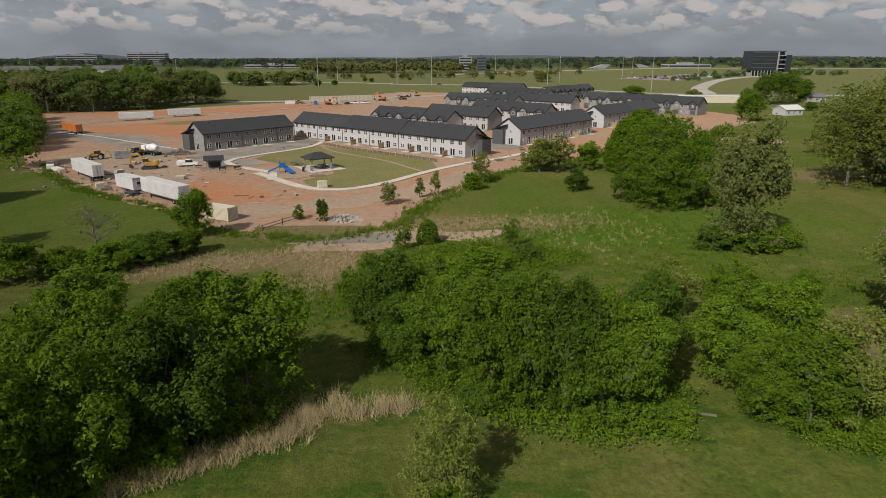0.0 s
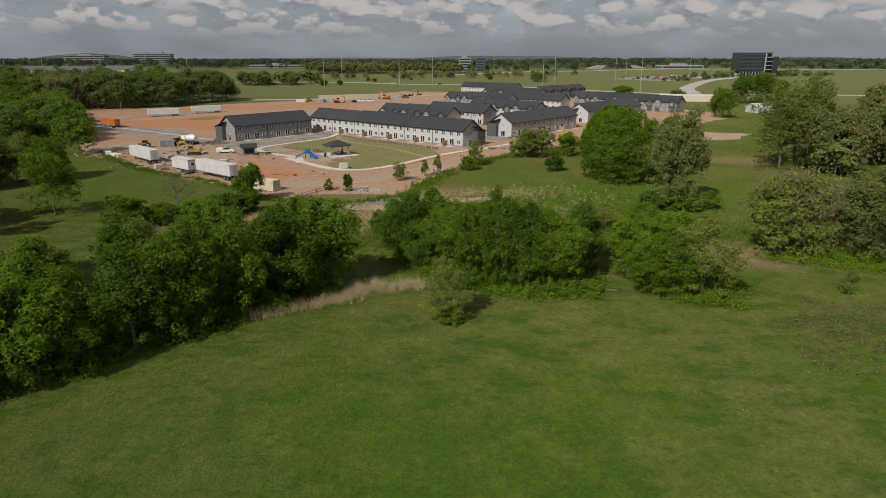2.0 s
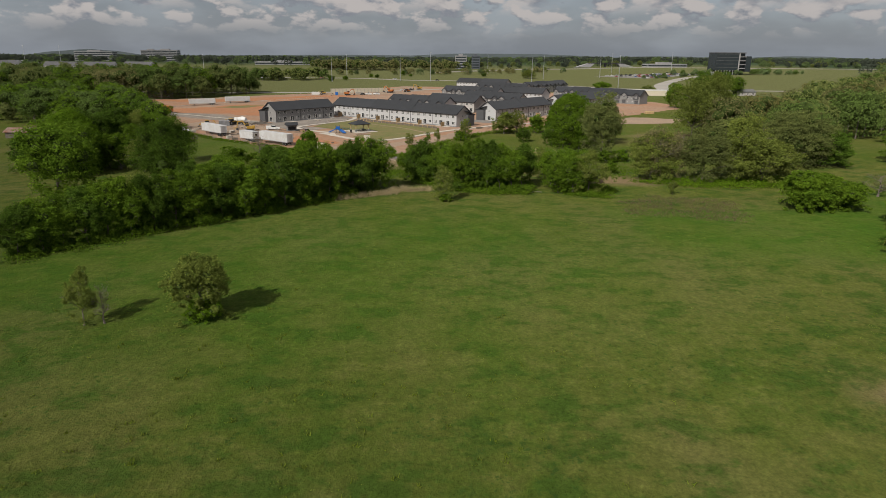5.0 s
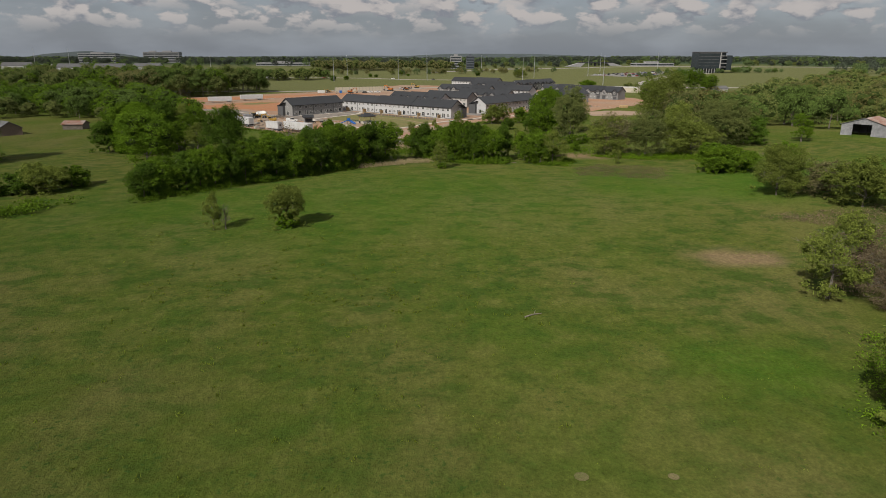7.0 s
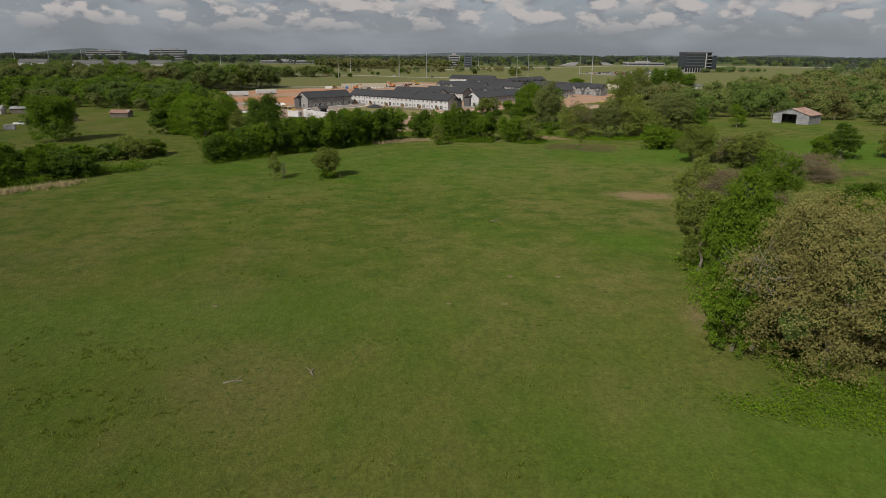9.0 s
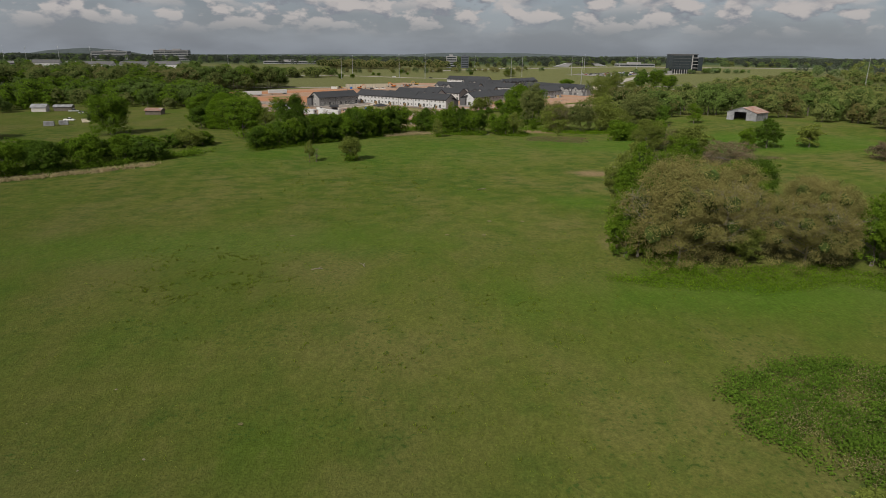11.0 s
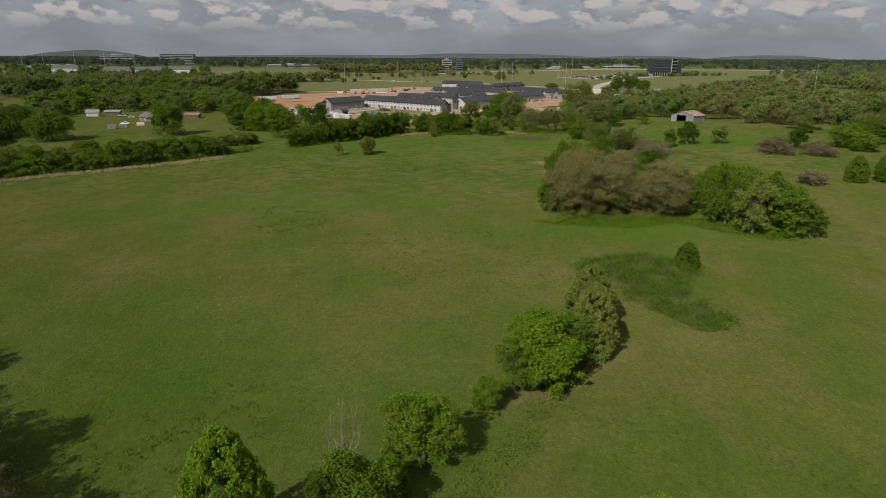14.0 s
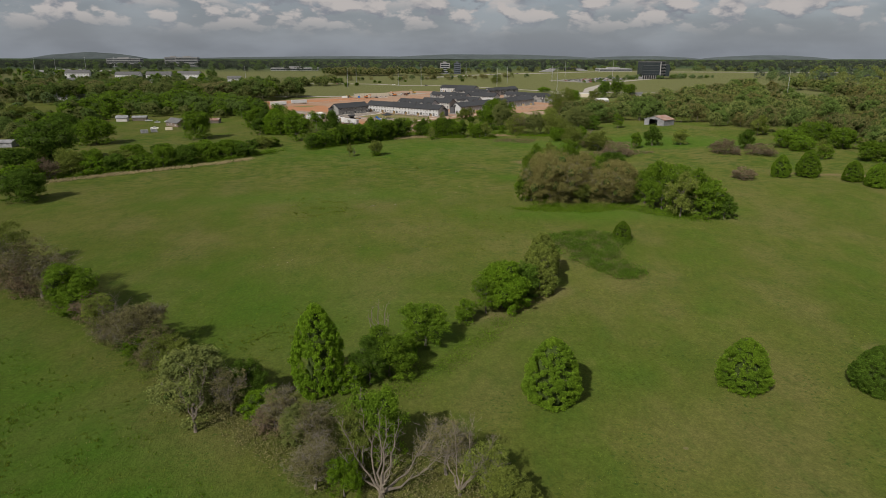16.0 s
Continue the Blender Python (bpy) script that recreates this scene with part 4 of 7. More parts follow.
# kind: crown shape, leaf colours, clumps, leaves near, leaf size, limbs, twigs
TREE_KINDS = {
    "round": ("round", ("green", "green", "dark"), 200, 20000, 0.132, 9, 0),
    "lush": ("round", ("bright", "green", "bright"), 200, 20000, 0.132, 8, 0),
    "olive": ("round", ("yellow", "olive", "yellow"), 180, 18000, 0.135, 12, 1),
    "bright": ("drop", ("bright",), 420, 32000, 0.132, 8, 0),
    "young": ("drop", ("yellow", "yellow"), 420, 26000, 0.135, 10, 1),
    "sparse": ("tall", ("yellow", "green", "yellow"), 120, 11000, 0.13, 16, 2),
    "tall": ("tall", ("yellow", "yellow"), 150, 15000, 0.125, 22, 3),
    "oak": ("oak", ("tan", "tan"), 270, 30000, 0.108, 44, 4),
    "greyish": ("round", ("grey", "yellow", "grey"), 130, 6500, 0.11, 38, 9),
    "conic": ("drop", ("green", "dark"), 520, 34000, 0.13, 6, 0),
    "shrub": ("shrub", ("green", "bright", "dark"), 90, 9000, 0.135, 6, 0),
    "scrub": ("shrub", ("red", "red", "grey"), 110, 8000, 0.10, 34, 6),
    "bare": ("round", ("grey",), 60, 250, 0.12, 34, 7),
}
NOUN = {"young": "small bushy tree with yellow-green young foliage", "lush": "rounded bright green bushy tree", "olive": "rounded tree with yellow-green young foliage", "round": "rounded broadleaf tree with a full dark green crown", "bright": "tall bright green broadleaf tree", "sparse": "young tree with thin yellow-green foliage",
        "tall": "tall tree with open yellow-green foliage and grey limbs", "oak": "broad oak with tan young leaves", "greyish": "tree with grey-brown half-open buds and bare limbs",
        "conic": "dense cone-shaped dark green tree", "shrub": "low dense green shrub", "scrub": "low twiggy reddish-grey shrub", "bare": "small leafless grey tree"}
TREE_CACHE = {}


def tree_meshes(kind, variant, level, big=0, W=8.0):
    key = (kind, variant, level, big, W)
    if key not in TREE_CACHE:
        shape, colours, clumps, leaves, size, limbs, twigs = TREE_KINDS[kind]
        rng = np.random.default_rng(1000 + 17 * variant + 131 * list(TREE_KINDS).index(kind))
        keep, grow = ((1.0, 1.0), (0.5, 1.42), (0.22, 2.1))[level]
        lobes, low_kind = 15, shape == "shrub"
        if big:
            keep, grow, clumps, lobes = keep * (1.8, 3.0)[big - 1], grow * (0.68, 0.46)[big - 1], int(clumps * (1.7, 2.6)[big - 1]), (20, 28)[big - 1]
        if W > 8:
            clumps, lobes, keep = int(clumps * 1.5), int(lobes * 1.5), keep * 1.3
        c, p, nr, s = crown_points(shape, clumps, int(leaves * keep), size * grow * W / 8, rng, W=W, lobes=lobes)
        high = c[c[:, 2] > (1.2 if low_kind else 3.6)]
        ends = high[np.argsort(-np.linalg.norm(high[:, :2], axis=1))][: limbs * 2: 2]
        trunk = limb_mesh("trunk", ends, 10.0, rng, PALE_BARK if kind in ("greyish", "oak") else BARK, 0.27 if kind == "bare" else 0.18 if not big else 0.13, (twigs, twigs // 2, 0)[level])
        # size of the dark lumps that paint shade into the crown's gaps
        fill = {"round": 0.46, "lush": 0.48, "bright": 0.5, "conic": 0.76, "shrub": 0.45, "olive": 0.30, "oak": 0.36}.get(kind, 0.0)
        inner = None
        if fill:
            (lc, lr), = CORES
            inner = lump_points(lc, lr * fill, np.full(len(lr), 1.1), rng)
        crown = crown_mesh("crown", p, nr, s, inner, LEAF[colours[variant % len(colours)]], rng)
        TREE_CACHE[key] = (trunk, crown)
    return TREE_CACHE[key]


SOWN = [0]


def plant(kind, x, y, h, w, beside="", group=""):
    SOWN[0] += 1
    k = SOWN[0]
    away = math.hypot(x, max(0.0, y, -336 - y)) if y > -336 else 60
    level = 0 if away < 75 else 1 if away < 170 else 2
    W = 8.0 if w < 1.08 * h else 12.0 if w < 1.7 * h else 17.0
    trunk, crown = tree_meshes(kind, k % 3, level, 2 if w > 17 else 1 if w > 11.5 else 0, W)
    low = kind in ("shrub", "scrub")
    t = thing("shrub" if low else "tree", pose(x, y, ground_z(x, y) - 0.05, 0, 0, (k * 77.7) % 360) @ Matrix.Diagonal((w / W, w / W, h / 10, 1)),
              (NOUN[kind] + " " + beside).strip(), "shrub" if low else "tree", group)
    for nm, me in (("trunk", trunk), ("crown", crown)):
        o = new(nm, me)
        o.parent = t
    return t


# the hedgerows, groves and single trees
plant("round", -16.5, 44.7, 11.6, 9.9)
plant("round", -20.3, 39.8, 11.3, 9.6)
plant("round", -24.4, 35.3, 11.1, 8.6)
plant("round", -28.1, 30.6, 12.1, 9.1)
plant("round", -31.6, 26.2, 10.8, 8.8)
plant("round", -34.5, 22.6, 9.6, 7.9)
plant("round", -37.2, 19.3, 10.1, 8.6)
plant("round", -40.5, 16.6, 10.0, 8.5)
plant("round", -43.5, 13.7, 10.4, 9.0)
plant("round", -46.4, 10.9, 9.9, 8.2)
plant("round", -49.3, 8.7, 9.8, 8.2)
plant("round", -51.9, 6.2, 9.8, 8.1)
plant("round", -54.5, 3.9, 9.1, 7.4)
plant("round", -56.7, 1.3, 8.9, 7.9)
plant("round", -59.1, -0.8, 8.1, 7.9)
plant("round", -61.2, -3.1, 8.1, 7.9)
plant("round", -62.8, -5.8, 7.9, 7.8)
plant("round", -25.0, 50.4, 9.6, 8.7)
plant("round", -31.8, 45.1, 10.1, 8.5)
plant("round", -37.6, 38.4, 8.1, 8.2)
plant("sparse", -44.3, 29.5, 7.0, 8.6)
plant("round", -50.2, 24.3, 7.8, 8.5)
plant("sparse", -56.1, 20.6, 7.9, 9.1)
plant("round", -60.8, 15.4, 7.5, 9.0)
plant("sparse", -65.7, 11.5, 6.6, 8.8)
plant("round", -60.0, 39.9, 16.7, 13.0)
plant("round", -78.4, 31.5, 16.3, 16.1)
plant("lush", -42.7, 100.7, 8.1, 6.6)
plant("bare", -55.6, 94.0, 7.6, 9.0)
plant("round", -52.1, 80.2, 3.9, 7.1)
plant("round", -47.2, 82.7, 4.4, 7.1)
plant("round", -43.4, 86.7, 4.6, 7.2)
plant("round", -40.2, 91.0, 3.9, 5.5)
plant("sparse", -58.2, 77.9, 6.0, 9.0)
plant("round", -6.4, 58.3, 10.2, 8.3)
plant("round", -9.8, 64.4, 8.2, 6.2)
plant("round", -0.7, 52.1, 8.8, 8.2)
plant("round", -3.9, 54.4, 6.9, 7.2)
plant("round", 3.3, 48.9, 10.4, 7.9)
plant("round", 6.4, 46.4, 11.7, 7.7)
plant("round", 8.9, 44.7, 11.3, 7.4)
plant("round", 11.5, 43.8, 10.7, 7.4)
plant("round", 14.2, 44.7, 9.4, 7.0)
plant("round", 17.5, 52.3, 10.3, 6.9)
plant("sparse", -0.7, 34.1, 7.3, 5.1)
plant("round", 29.0, 61.8, 8.1, 6.3)
plant("sparse", 24.1, 64.0, 8.0, 6.6)
plant("round", 24.7, 44.5, 6.2, 6.3)
plant("round", 27.6, 43.3, 8.1, 7.9)
plant("sparse", 31.1, 42.6, 9.7, 8.0)
plant("bare", 34.8, 61.9, 3.1, 4.8)
plant("round", 43.7, 73.4, 3.2, 3.6)
plant("bright", 49.2, 164.6, 15.9, 18.7)
plant("round", 39.7, 123.5, 11.9, 11.9)
plant("round", 45.0, 122.5, 13.8, 12.0)
plant("round", 37.0, 130.3, 8.3, 7.4)
plant("round", 51.1, 126.7, 15.0, 10.0)
plant("olive", 46.3, 96.5, 20.2, 14.9)
plant("shrub", 40.7, 94.9, 3.6, 6.7)
plant("shrub", 46.1, 93.1, 3.6, 7.7)
plant("shrub", 51.8, 95.0, 3.4, 6.0)
plant("sparse", 23.3, 164.4, 8.8, 10.6)
plant("sparse", 28.9, 167.0, 9.2, 9.2)
plant("round", 36.8, 168.8, 7.5, 7.8)
plant("round", 28.3, 140.2, 5.1, 5.5)
plant("sparse", 7.1, 148.7, 7.7, 5.4)
plant("shrub", 5.2, 141.9, 3.9, 5.2)
plant("sparse", -3.4, 135.6, 5.4, 2.7)
plant("sparse", -12.7, 126.0, 4.7, 4.2)
plant("sparse", -6.7, 132.7, 4.3, 2.4)
plant("round", -23.5, 111.8, 4.2, 2.7)
plant("shrub", -28.2, 113.4, 2.8, 2.6)
plant("sparse", 9.3, 94.4, 5.0, 3.2)
plant("conic", -3.8, 97.5, 3.9, 3.8)
plant("shrub", -7.4, 93.6, 3.6, 3.5)
plant("shrub", 4.7, 83.0, 3.3, 7.1)
plant("shrub", 10.8, 88.4, 2.6, 5.0)
plant("tall", 91.9, 144.9, 22.7, 20.3)
plant("tall", 99.9, 148.4, 25.1, 17.9)
plant("sparse", 115.0, 195.0, 11.8, 12.3)
plant("sparse", 50.8, 62.7, 12.3, 13.5)
plant("olive", 62.6, 60.0, 14.2, 13.6)
plant("tall", 72.4, 62.6, 16.4, 15.0)
plant("sparse", 76.3, 58.4, 11.5, 17.0)
plant("olive", 93.7, 77.3, 15.0, 21.2)
plant("round", 100.7, 76.2, 10.2, 16.1)
plant("round", 76.9, 30.9, 6.6, 12.7)
plant("bare", 92.7, 39.9, 5.4, 8.9)
plant("sparse", 50.1, 44.2, 3.4, 2.4)
plant("round", 24.1, 50.4, 8.5, 8.0)
plant("round", 31.5, 54.8, 8.4, 7.6)
plant("olive", 38.6, -92.5, 12.4, 9.0)
plant("round", 36.7, -109.1, 18.3, 10.1)
plant("sparse", 54.5, -78.0, 16.1, 13.0)
plant("round", 34.5, -118.4, 12.2, 8.4)
plant("sparse", 84.3, -12.3, 9.8, 15.4)
plant("round", 80.6, 13.3, 9.8, 8.6)
plant("round", 72.7, -78.3, 10.6, 14.0)
plant("oak", 40.2, -122.2, 17.6, 20.5)
plant("oak", 62.0, -122.0, 14.6, 18.0)
plant("oak", 51.5, -114.5, 16.2, 14.0)
plant("olive", 50.5, -122.5, 7.0, 7.0)
plant("round", 32.1, -118.6, 11.0, 7.9)
plant("sparse", 49.3, -60.2, 12.0, 9.0)
plant("round", 58.5, -102.4, 14.2, 12.1)
plant("sparse", 81.7, -125.8, 14.0, 11.4)
plant("conic", 53.0, -164.9, 5.6, 5.2)
plant("young", 25.7, -193.3, 10.8, 8.4)
plant("lush", 15.8, -206.2, 8.1, 11.8)
plant("sparse", -40.1, -30.0, 6.7, 3.6)
plant("olive", -28.0, -28.0, 7.4, 7.4)
plant("shrub", -27.6, -28.6, 2.4, 4.4)
plant("bare", -38.1, -29.5, 4.2, 2.9)
plant("sparse", -156.1, -63.1, 10.2, 12.5)
plant("shrub", -148.5, -59.0, 7.5, 14.2)
plant("round", -140.7, -54.8, 7.9, 10.2)
plant("shrub", -132.5, -50.7, 6.9, 12.8)
plant("sparse", -122.6, -46.9, 9.4, 10.2)
plant("round", -114.5, -41.1, 7.9, 10.2)
plant("round", -106.5, -33.6, 9.2, 10.4)
plant("sparse", -97.7, -27.4, 8.7, 9.4)
plant("shrub", -90.5, -23.8, 5.9, 10.2)
plant("round", -166.6, -71.9, 8.6, 12.4)
plant("shrub", -172.5, -77.3, 7.2, 15.4)
plant("round", -184.7, -25.6, 20.4, 29.3)
plant("round", -196.2, 38.5, 16.1, 23.5)
plant("round", -143.0, 55.1, 17.2, 19.4)
plant("round", -144.9, -113.2, 11.5, 16.9)
plant("bright", -99.9, 75.1, 15.9, 18.2)
plant("sparse", -77.0, 88.5, 13.2, 12.0)
plant("round", -221.2, 53.8, 16.7, 20.1)
plant("sparse", -302.0, 141.4, 13.7, 25.3)
plant("round", 105.4, -6.9, 8.4, 6.2)
plant("round", 116.8, 1.7, 10.4, 9.6)
plant("sparse", 132.1, 2.0, 8.3, 9.1)
plant("scrub", 142.4, -28.1, 7.1, 16.8)
plant("round", 159.8, -12.5, 10.0, 9.1)
plant("scrub", 157.8, -33.0, 5.6, 15.4)
plant("scrub", 122.9, -89.6, 4.9, 11.2)
plant("conic", 139.4, -85.7, 8.8, 7.6)
plant("conic", 150.2, -86.0, 10.6, 9.2)
plant("round", 182.2, -44.2, 7.3, 7.4)
plant("conic", 163.2, -94.4, 8.0, 7.6)
plant("conic", 167.3, -104.0, 9.0, 10.5)
plant("sparse", 118.9, 74.7, 9.3, 7.7)
plant("scrub", 83.7, -1.5, 7.7, 15.5)
plant("scrub", 91.0, -26.9, 6.9, 17.4)
plant("sparse", 197.2, 47.3, 8.7, 9.7)
plant("bright", -18.2, -245.6, 14.4, 8.6)
plant("round", -7.3, -241.2, 9.1, 9.6)
plant("round", -1.6, -230.0, 8.5, 8.9)
plant("lush", 14.3, -212.3, 10.0, 11.4)
plant("young", 23.6, -204.0, 11.4, 7.6)
plant("lush", 6.4, -219.5, 4.8, 4.7)
plant("conic", 18.0, -249.2, 10.3, 8.9)
plant("conic", 49.2, -245.8, 8.5, 8.4)
plant("conic", 70.7, -246.8, 7.5, 8.9)
plant("sparse", -103.3, -187.3, 12.5, 12.6)
plant("greyish", -84.7, -206.2, 13.9, 14.5)
plant("round", -72.4, -215.7, 11.2, 11.3)
plant("greyish", -56.8, -228.9, 6.7, 11.1)
plant("round", -50.1, -233.5, 5.5, 8.3)
plant("olive", -35.2, -252.4, 11.0, 11.4)
plant("round", -28.2, -249.7, 7.8, 6.9)
plant("greyish", -21.2, -258.0, 7.0, 6.8)
plant("lush", -7.2, -264.6, 11.5, 7.6)
plant("sparse", -9.0, -266.0, 9.6, 6.4)
plant("greyish", 1.5, -267.0, 8.0, 7.6)
plant("greyish", 6.2, -270.0, 6.4, 7.0)
plant("greyish", -14.6, -269.5, 6.6, 7.0)
plant("greyish", -51.5, -232.8, 9.7, 10.5)
plant("round", -28.5, 42.0, 11.2, 9.0)
plant("round", -35.0, 34.5, 11.4, 9.0)
plant("round", -41.0, 28.0, 10.0, 9.0)
plant("round", -20.5, 46.5, 11.6, 8.5)
plant("round", -47.5, 21.0, 9.8, 9.0)
plant("sparse", -54.5, 14.0, 9.0, 9.0)
plant("round", -33.0, 52.0, 10.1, 9.0)
plant("sparse", -41.0, 45.0, 9.0, 9.0)
plant("round", -49.0, 37.0, 9.0, 9.0)
plant("round", -1.5, 58.5, 9.5, 7.5)
plant("round", 5.5, 54.0, 9.5, 8.0)
plant("round", 11.5, 51.0, 10.0, 8.0)
plant("shrub", -20.5, 38.0, 2.2, 4.0)
plant("shrub", -17.5, 41.0, 2.0, 3.6)
plant("shrub", -24.0, 34.0, 1.8, 3.6)
plant("shrub", -27.5, 31.0, 2.2, 4.0)
plant("shrub", 2.0, 45.5, 2.2, 4.2)
plant("shrub", 17.0, 43.5, 2.0, 4.0)
plant("shrub", -0.5, 33.2, 1.6, 3.0)
plant("round", 196.3, 405.7, 19.7, 16.2)
plant("round", 212.7, 415.3, 20.1, 18.4)
plant("round", 232.8, 435.1, 14.6, 17.7)
plant("sparse", 180.4, 387.7, 9.8, 15.3)
plant("round", 145.6, 514.3, 6.9, 17.2)
plant("round", 202.4, 363.4, 4.9, 6.7)
plant("round", -110.4, 115.3, 13.5, 14.9)
plant("sparse", -105.2, 120.2, 12.5, 12.9)
plant("round", -101.8, 125.5, 11.1, 13.1)
plant("round", -114.0, 108.0, 13.6, 14.6)
plant("round", -124.8, 114.2, 14.1, 15.3)
plant("round", -88.1, 75.8, 9.8, 10.4)
plant("sparse", -79.7, 70.8, 9.5, 9.1)
plant("bare", -52.6, 36.6, 6.0, 6.4)
plant("sparse", -48.3, 39.7, 5.5, 5.2)
plant("round", -110.0, 72.6, 10.5, 11.2)
plant("round", -95.3, 66.4, 13.9, 14.3)
plant("sparse", -88.4, 82.1, 11.8, 10.0)
plant("shrub", -115.7, -9.7, 5.8, 11.2)
plant("shrub", -107.7, -7.5, 5.2, 10.2)
plant("shrub", -101.9, -1.0, 5.3, 10.3)
plant("shrub", -94.5, 3.9, 5.2, 10.3)
plant("shrub", -87.5, 10.7, 5.1, 9.5)
plant("scrub", 57.9, -60.4, 9.4, 17.8)
plant("sparse", 72.9, -0.5, 10.9, 12.4)
plant("round", 70.8, 28.4, 8.0, 10.0)
plant("greyish", -100.3, -195.1, 13.3, 11.2)
plant("greyish", -78.9, -211.1, 10.9, 9.7)
plant("sparse", -63.8, -222.6, 7.4, 7.5)
plant("greyish", -43.7, -240.7, 7.5, 8.3)
plant("sparse", -40.1, -245.4, 8.6, 6.9)
plant("greyish", -29.9, -252.9, 7.7, 6.3)
plant("shrub", -25.5, -253.7, 4.6, 6.2)
plant("shrub", -52.7, -233.0, 4.0, 6.7)
plant("greyish", -15.8, -262.0, 6.8, 7.3)
plant("shrub", -13.3, -245.7, 4.9, 5.6)
plant("round", -10.3, -243.9, 8.0, 6.6)
plant("bright", -4.7, -236.2, 5.3, 4.0)
plant("sparse", 10.7, -215.2, 8.0, 7.0)
plant("round", 18.7, -207.6, 8.4, 8.7)
plant("round", 72.8, -123.0, 13.7, 11.3)
plant("round", 75.4, -132.5, 16.4, 12.3)
plant("sparse", 78.4, -141.0, 14.8, 10.6)
plant("round", 86.2, -134.5, 14.4, 10.4)
plant("round", 86.9, -142.7, 12.2, 11.2)
plant("round", 91.1, -144.2, 8.2, 7.0)
plant("sparse", -158.6, -57.6, 11.3, 13.3)
plant("round", -154.0, -47.2, 9.1, 11.8)
plant("sparse", -144.2, -43.0, 7.7, 14.1)
plant("round", -136.0, -38.5, 6.3, 12.4)
plant("sparse", -124.1, -39.3, 9.7, 13.3)
plant("round", -115.1, -39.6, 8.9, 12.0)
plant("round", -113.7, -20.7, 8.6, 13.9)
plant("sparse", -106.5, -11.6, 7.1, 11.1)
plant("round", -94.3, -24.7, 7.4, 11.7)
plant("sparse", -89.3, 4.4, 6.6, 12.0)
plant("scrub", -160.6, -70.1, 9.4, 11.2)
plant("round", -191.0, -43.9, 9.7, 18.9)
plant("sparse", -189.7, -28.6, 8.6, 16.3)
plant("round", -154.1, -8.4, 5.7, 13.0)
plant("round", -141.7, -3.3, 5.2, 11.7)
plant("round", 184.9, -7.8, 10.7, 17.6)
plant("round", 205.9, 5.3, 12.5, 18.6)
plant("sparse", 181.2, -44.2, 9.3, 7.4)
plant("round", 200.9, -50.4, 9.6, 15.7)
plant("round", 210.9, -11.4, 10.8, 15.3)
plant("sparse", 193.5, 42.6, 12.2, 10.7)
plant("round", 185.7, -19.6, 7.8, 13.2)
plant("round", 140.1, 302.7, 14.9, 15.1)
plant("greyish", 53.7, 64.1, 13.5, 14.7)
plant("round", 43.2, 128.9, 18.2, 14.9)
plant("sparse", 55.3, 134.1, 15.6, 13.5)
plant("round", -127.3, 629.4, 6.3, 7.5)
plant("round", -114.5, 649.9, 4.9, 6.5)
plant("shrub", -94.3, 731.4, 4.3, 5.9)
plant("shrub", -85.3, 718.8, 4.2, 6.5)
plant("round", -56.7, 772.0, 7.1, 6.9)
plant("shrub", -45.9, 758.2, 3.2, 5.4)
plant("round", 50.0, 772.7, 4.5, 6.9)
plant("sparse", 102.5, 720.1, 10.2, 19.5)
plant("olive", 168.5, 451.6, 7.2, 12.9)


# dead trees with thick pale limbs
DEAD_WOOD = material("bleached_wood", (0.215, 0.182, 0.142), rough=0.85, vary=0.25, scale=1.2, fine=9, bump=0.4, second=(0.13, 0.112, 0.09), stretch=(1, 1, 0.3))


def dead_tree(x, y, limbs, girth, label, seed, twigs=5, stem=0.9):
    """limbs: (heading, lean out, height) of every limb's tip."""
    rng = random.Random(seed)
    t = thing("dead_tree", pose(x, y, ground_z(x, y) - 0.1), label, "tree")
    part("trunk", rod(((0, 0, -0.2), (0.05, 0.03, stem * 0.5), girth * 1.35, girth * 1.05), ((0.05, 0.03, stem * 0.5), (0.0, 0.0, stem), girth * 1.05, girth), sides=9), DEAD_WOOD, t)
    for head, out, high in limbs:
        a = radians(head)
        tip = Vector((out * math.cos(a), out * math.sin(a), high))
        bm = bmesh.new()
        p, r, k = Vector((0, 0, stem - 0.15)), girth * rng.uniform(0.5, 0.72), 7
        pts = []
        for i in range(1, k + 1):
            f = i / k
            sag = 0.10 * out * math.sin(math.pi * f)
            q = Vector((tip.x * f ** 0.9, tip.y * f ** 0.9, stem + (high - stem) * f - sag)) + Vector((rng.gauss(0, 0.16), rng.gauss(0, 0.16), rng.gauss(0, 0.10))) * (1 if i < k else 0.3)
            r2 = max(0.02, r * 0.78)
            tube(bm, p, q, r, r2, 6)
            pts.append((q, r2))
            p, r = q, r2
        for q, rr in pts[2:]:
            for _ in range(twigs):
                d = (tip.normalized() + Vector((rng.gauss(0, 0.7), rng.gauss(0, 0.7), rng.gauss(0.25, 0.5)))).normalized() * rng.uniform(0.6, 1.9)
                tube(bm, q, q + d, rr * 0.45, 0.014, 4)
                e = q + d * rng.uniform(0.4, 0.8)
                tube(bm, e, e + Vector((rng.gauss(0, 0.4), rng.gauss(0, 0.4), rng.uniform(0.1, 0.6))), 0.022, 0.008, 3)
        part("limb", bm, DEAD_WOOD, t)


dead_tree(-6.4, -271.2, ((120, 5.6, 10.2), (150, 5.4, 8.0), (95, 2.4, 9.2), (75, 2.2, 8.0), (50, 3.2, 8.4), (20, 6.2, 6.6), (8, 7.2, 5.4), (175, 4.6, 5.8), (300, 3.0, 6.4)), 0.34, "big dead tree with thick bleached limbs spreading from a short trunk", 3, 5)
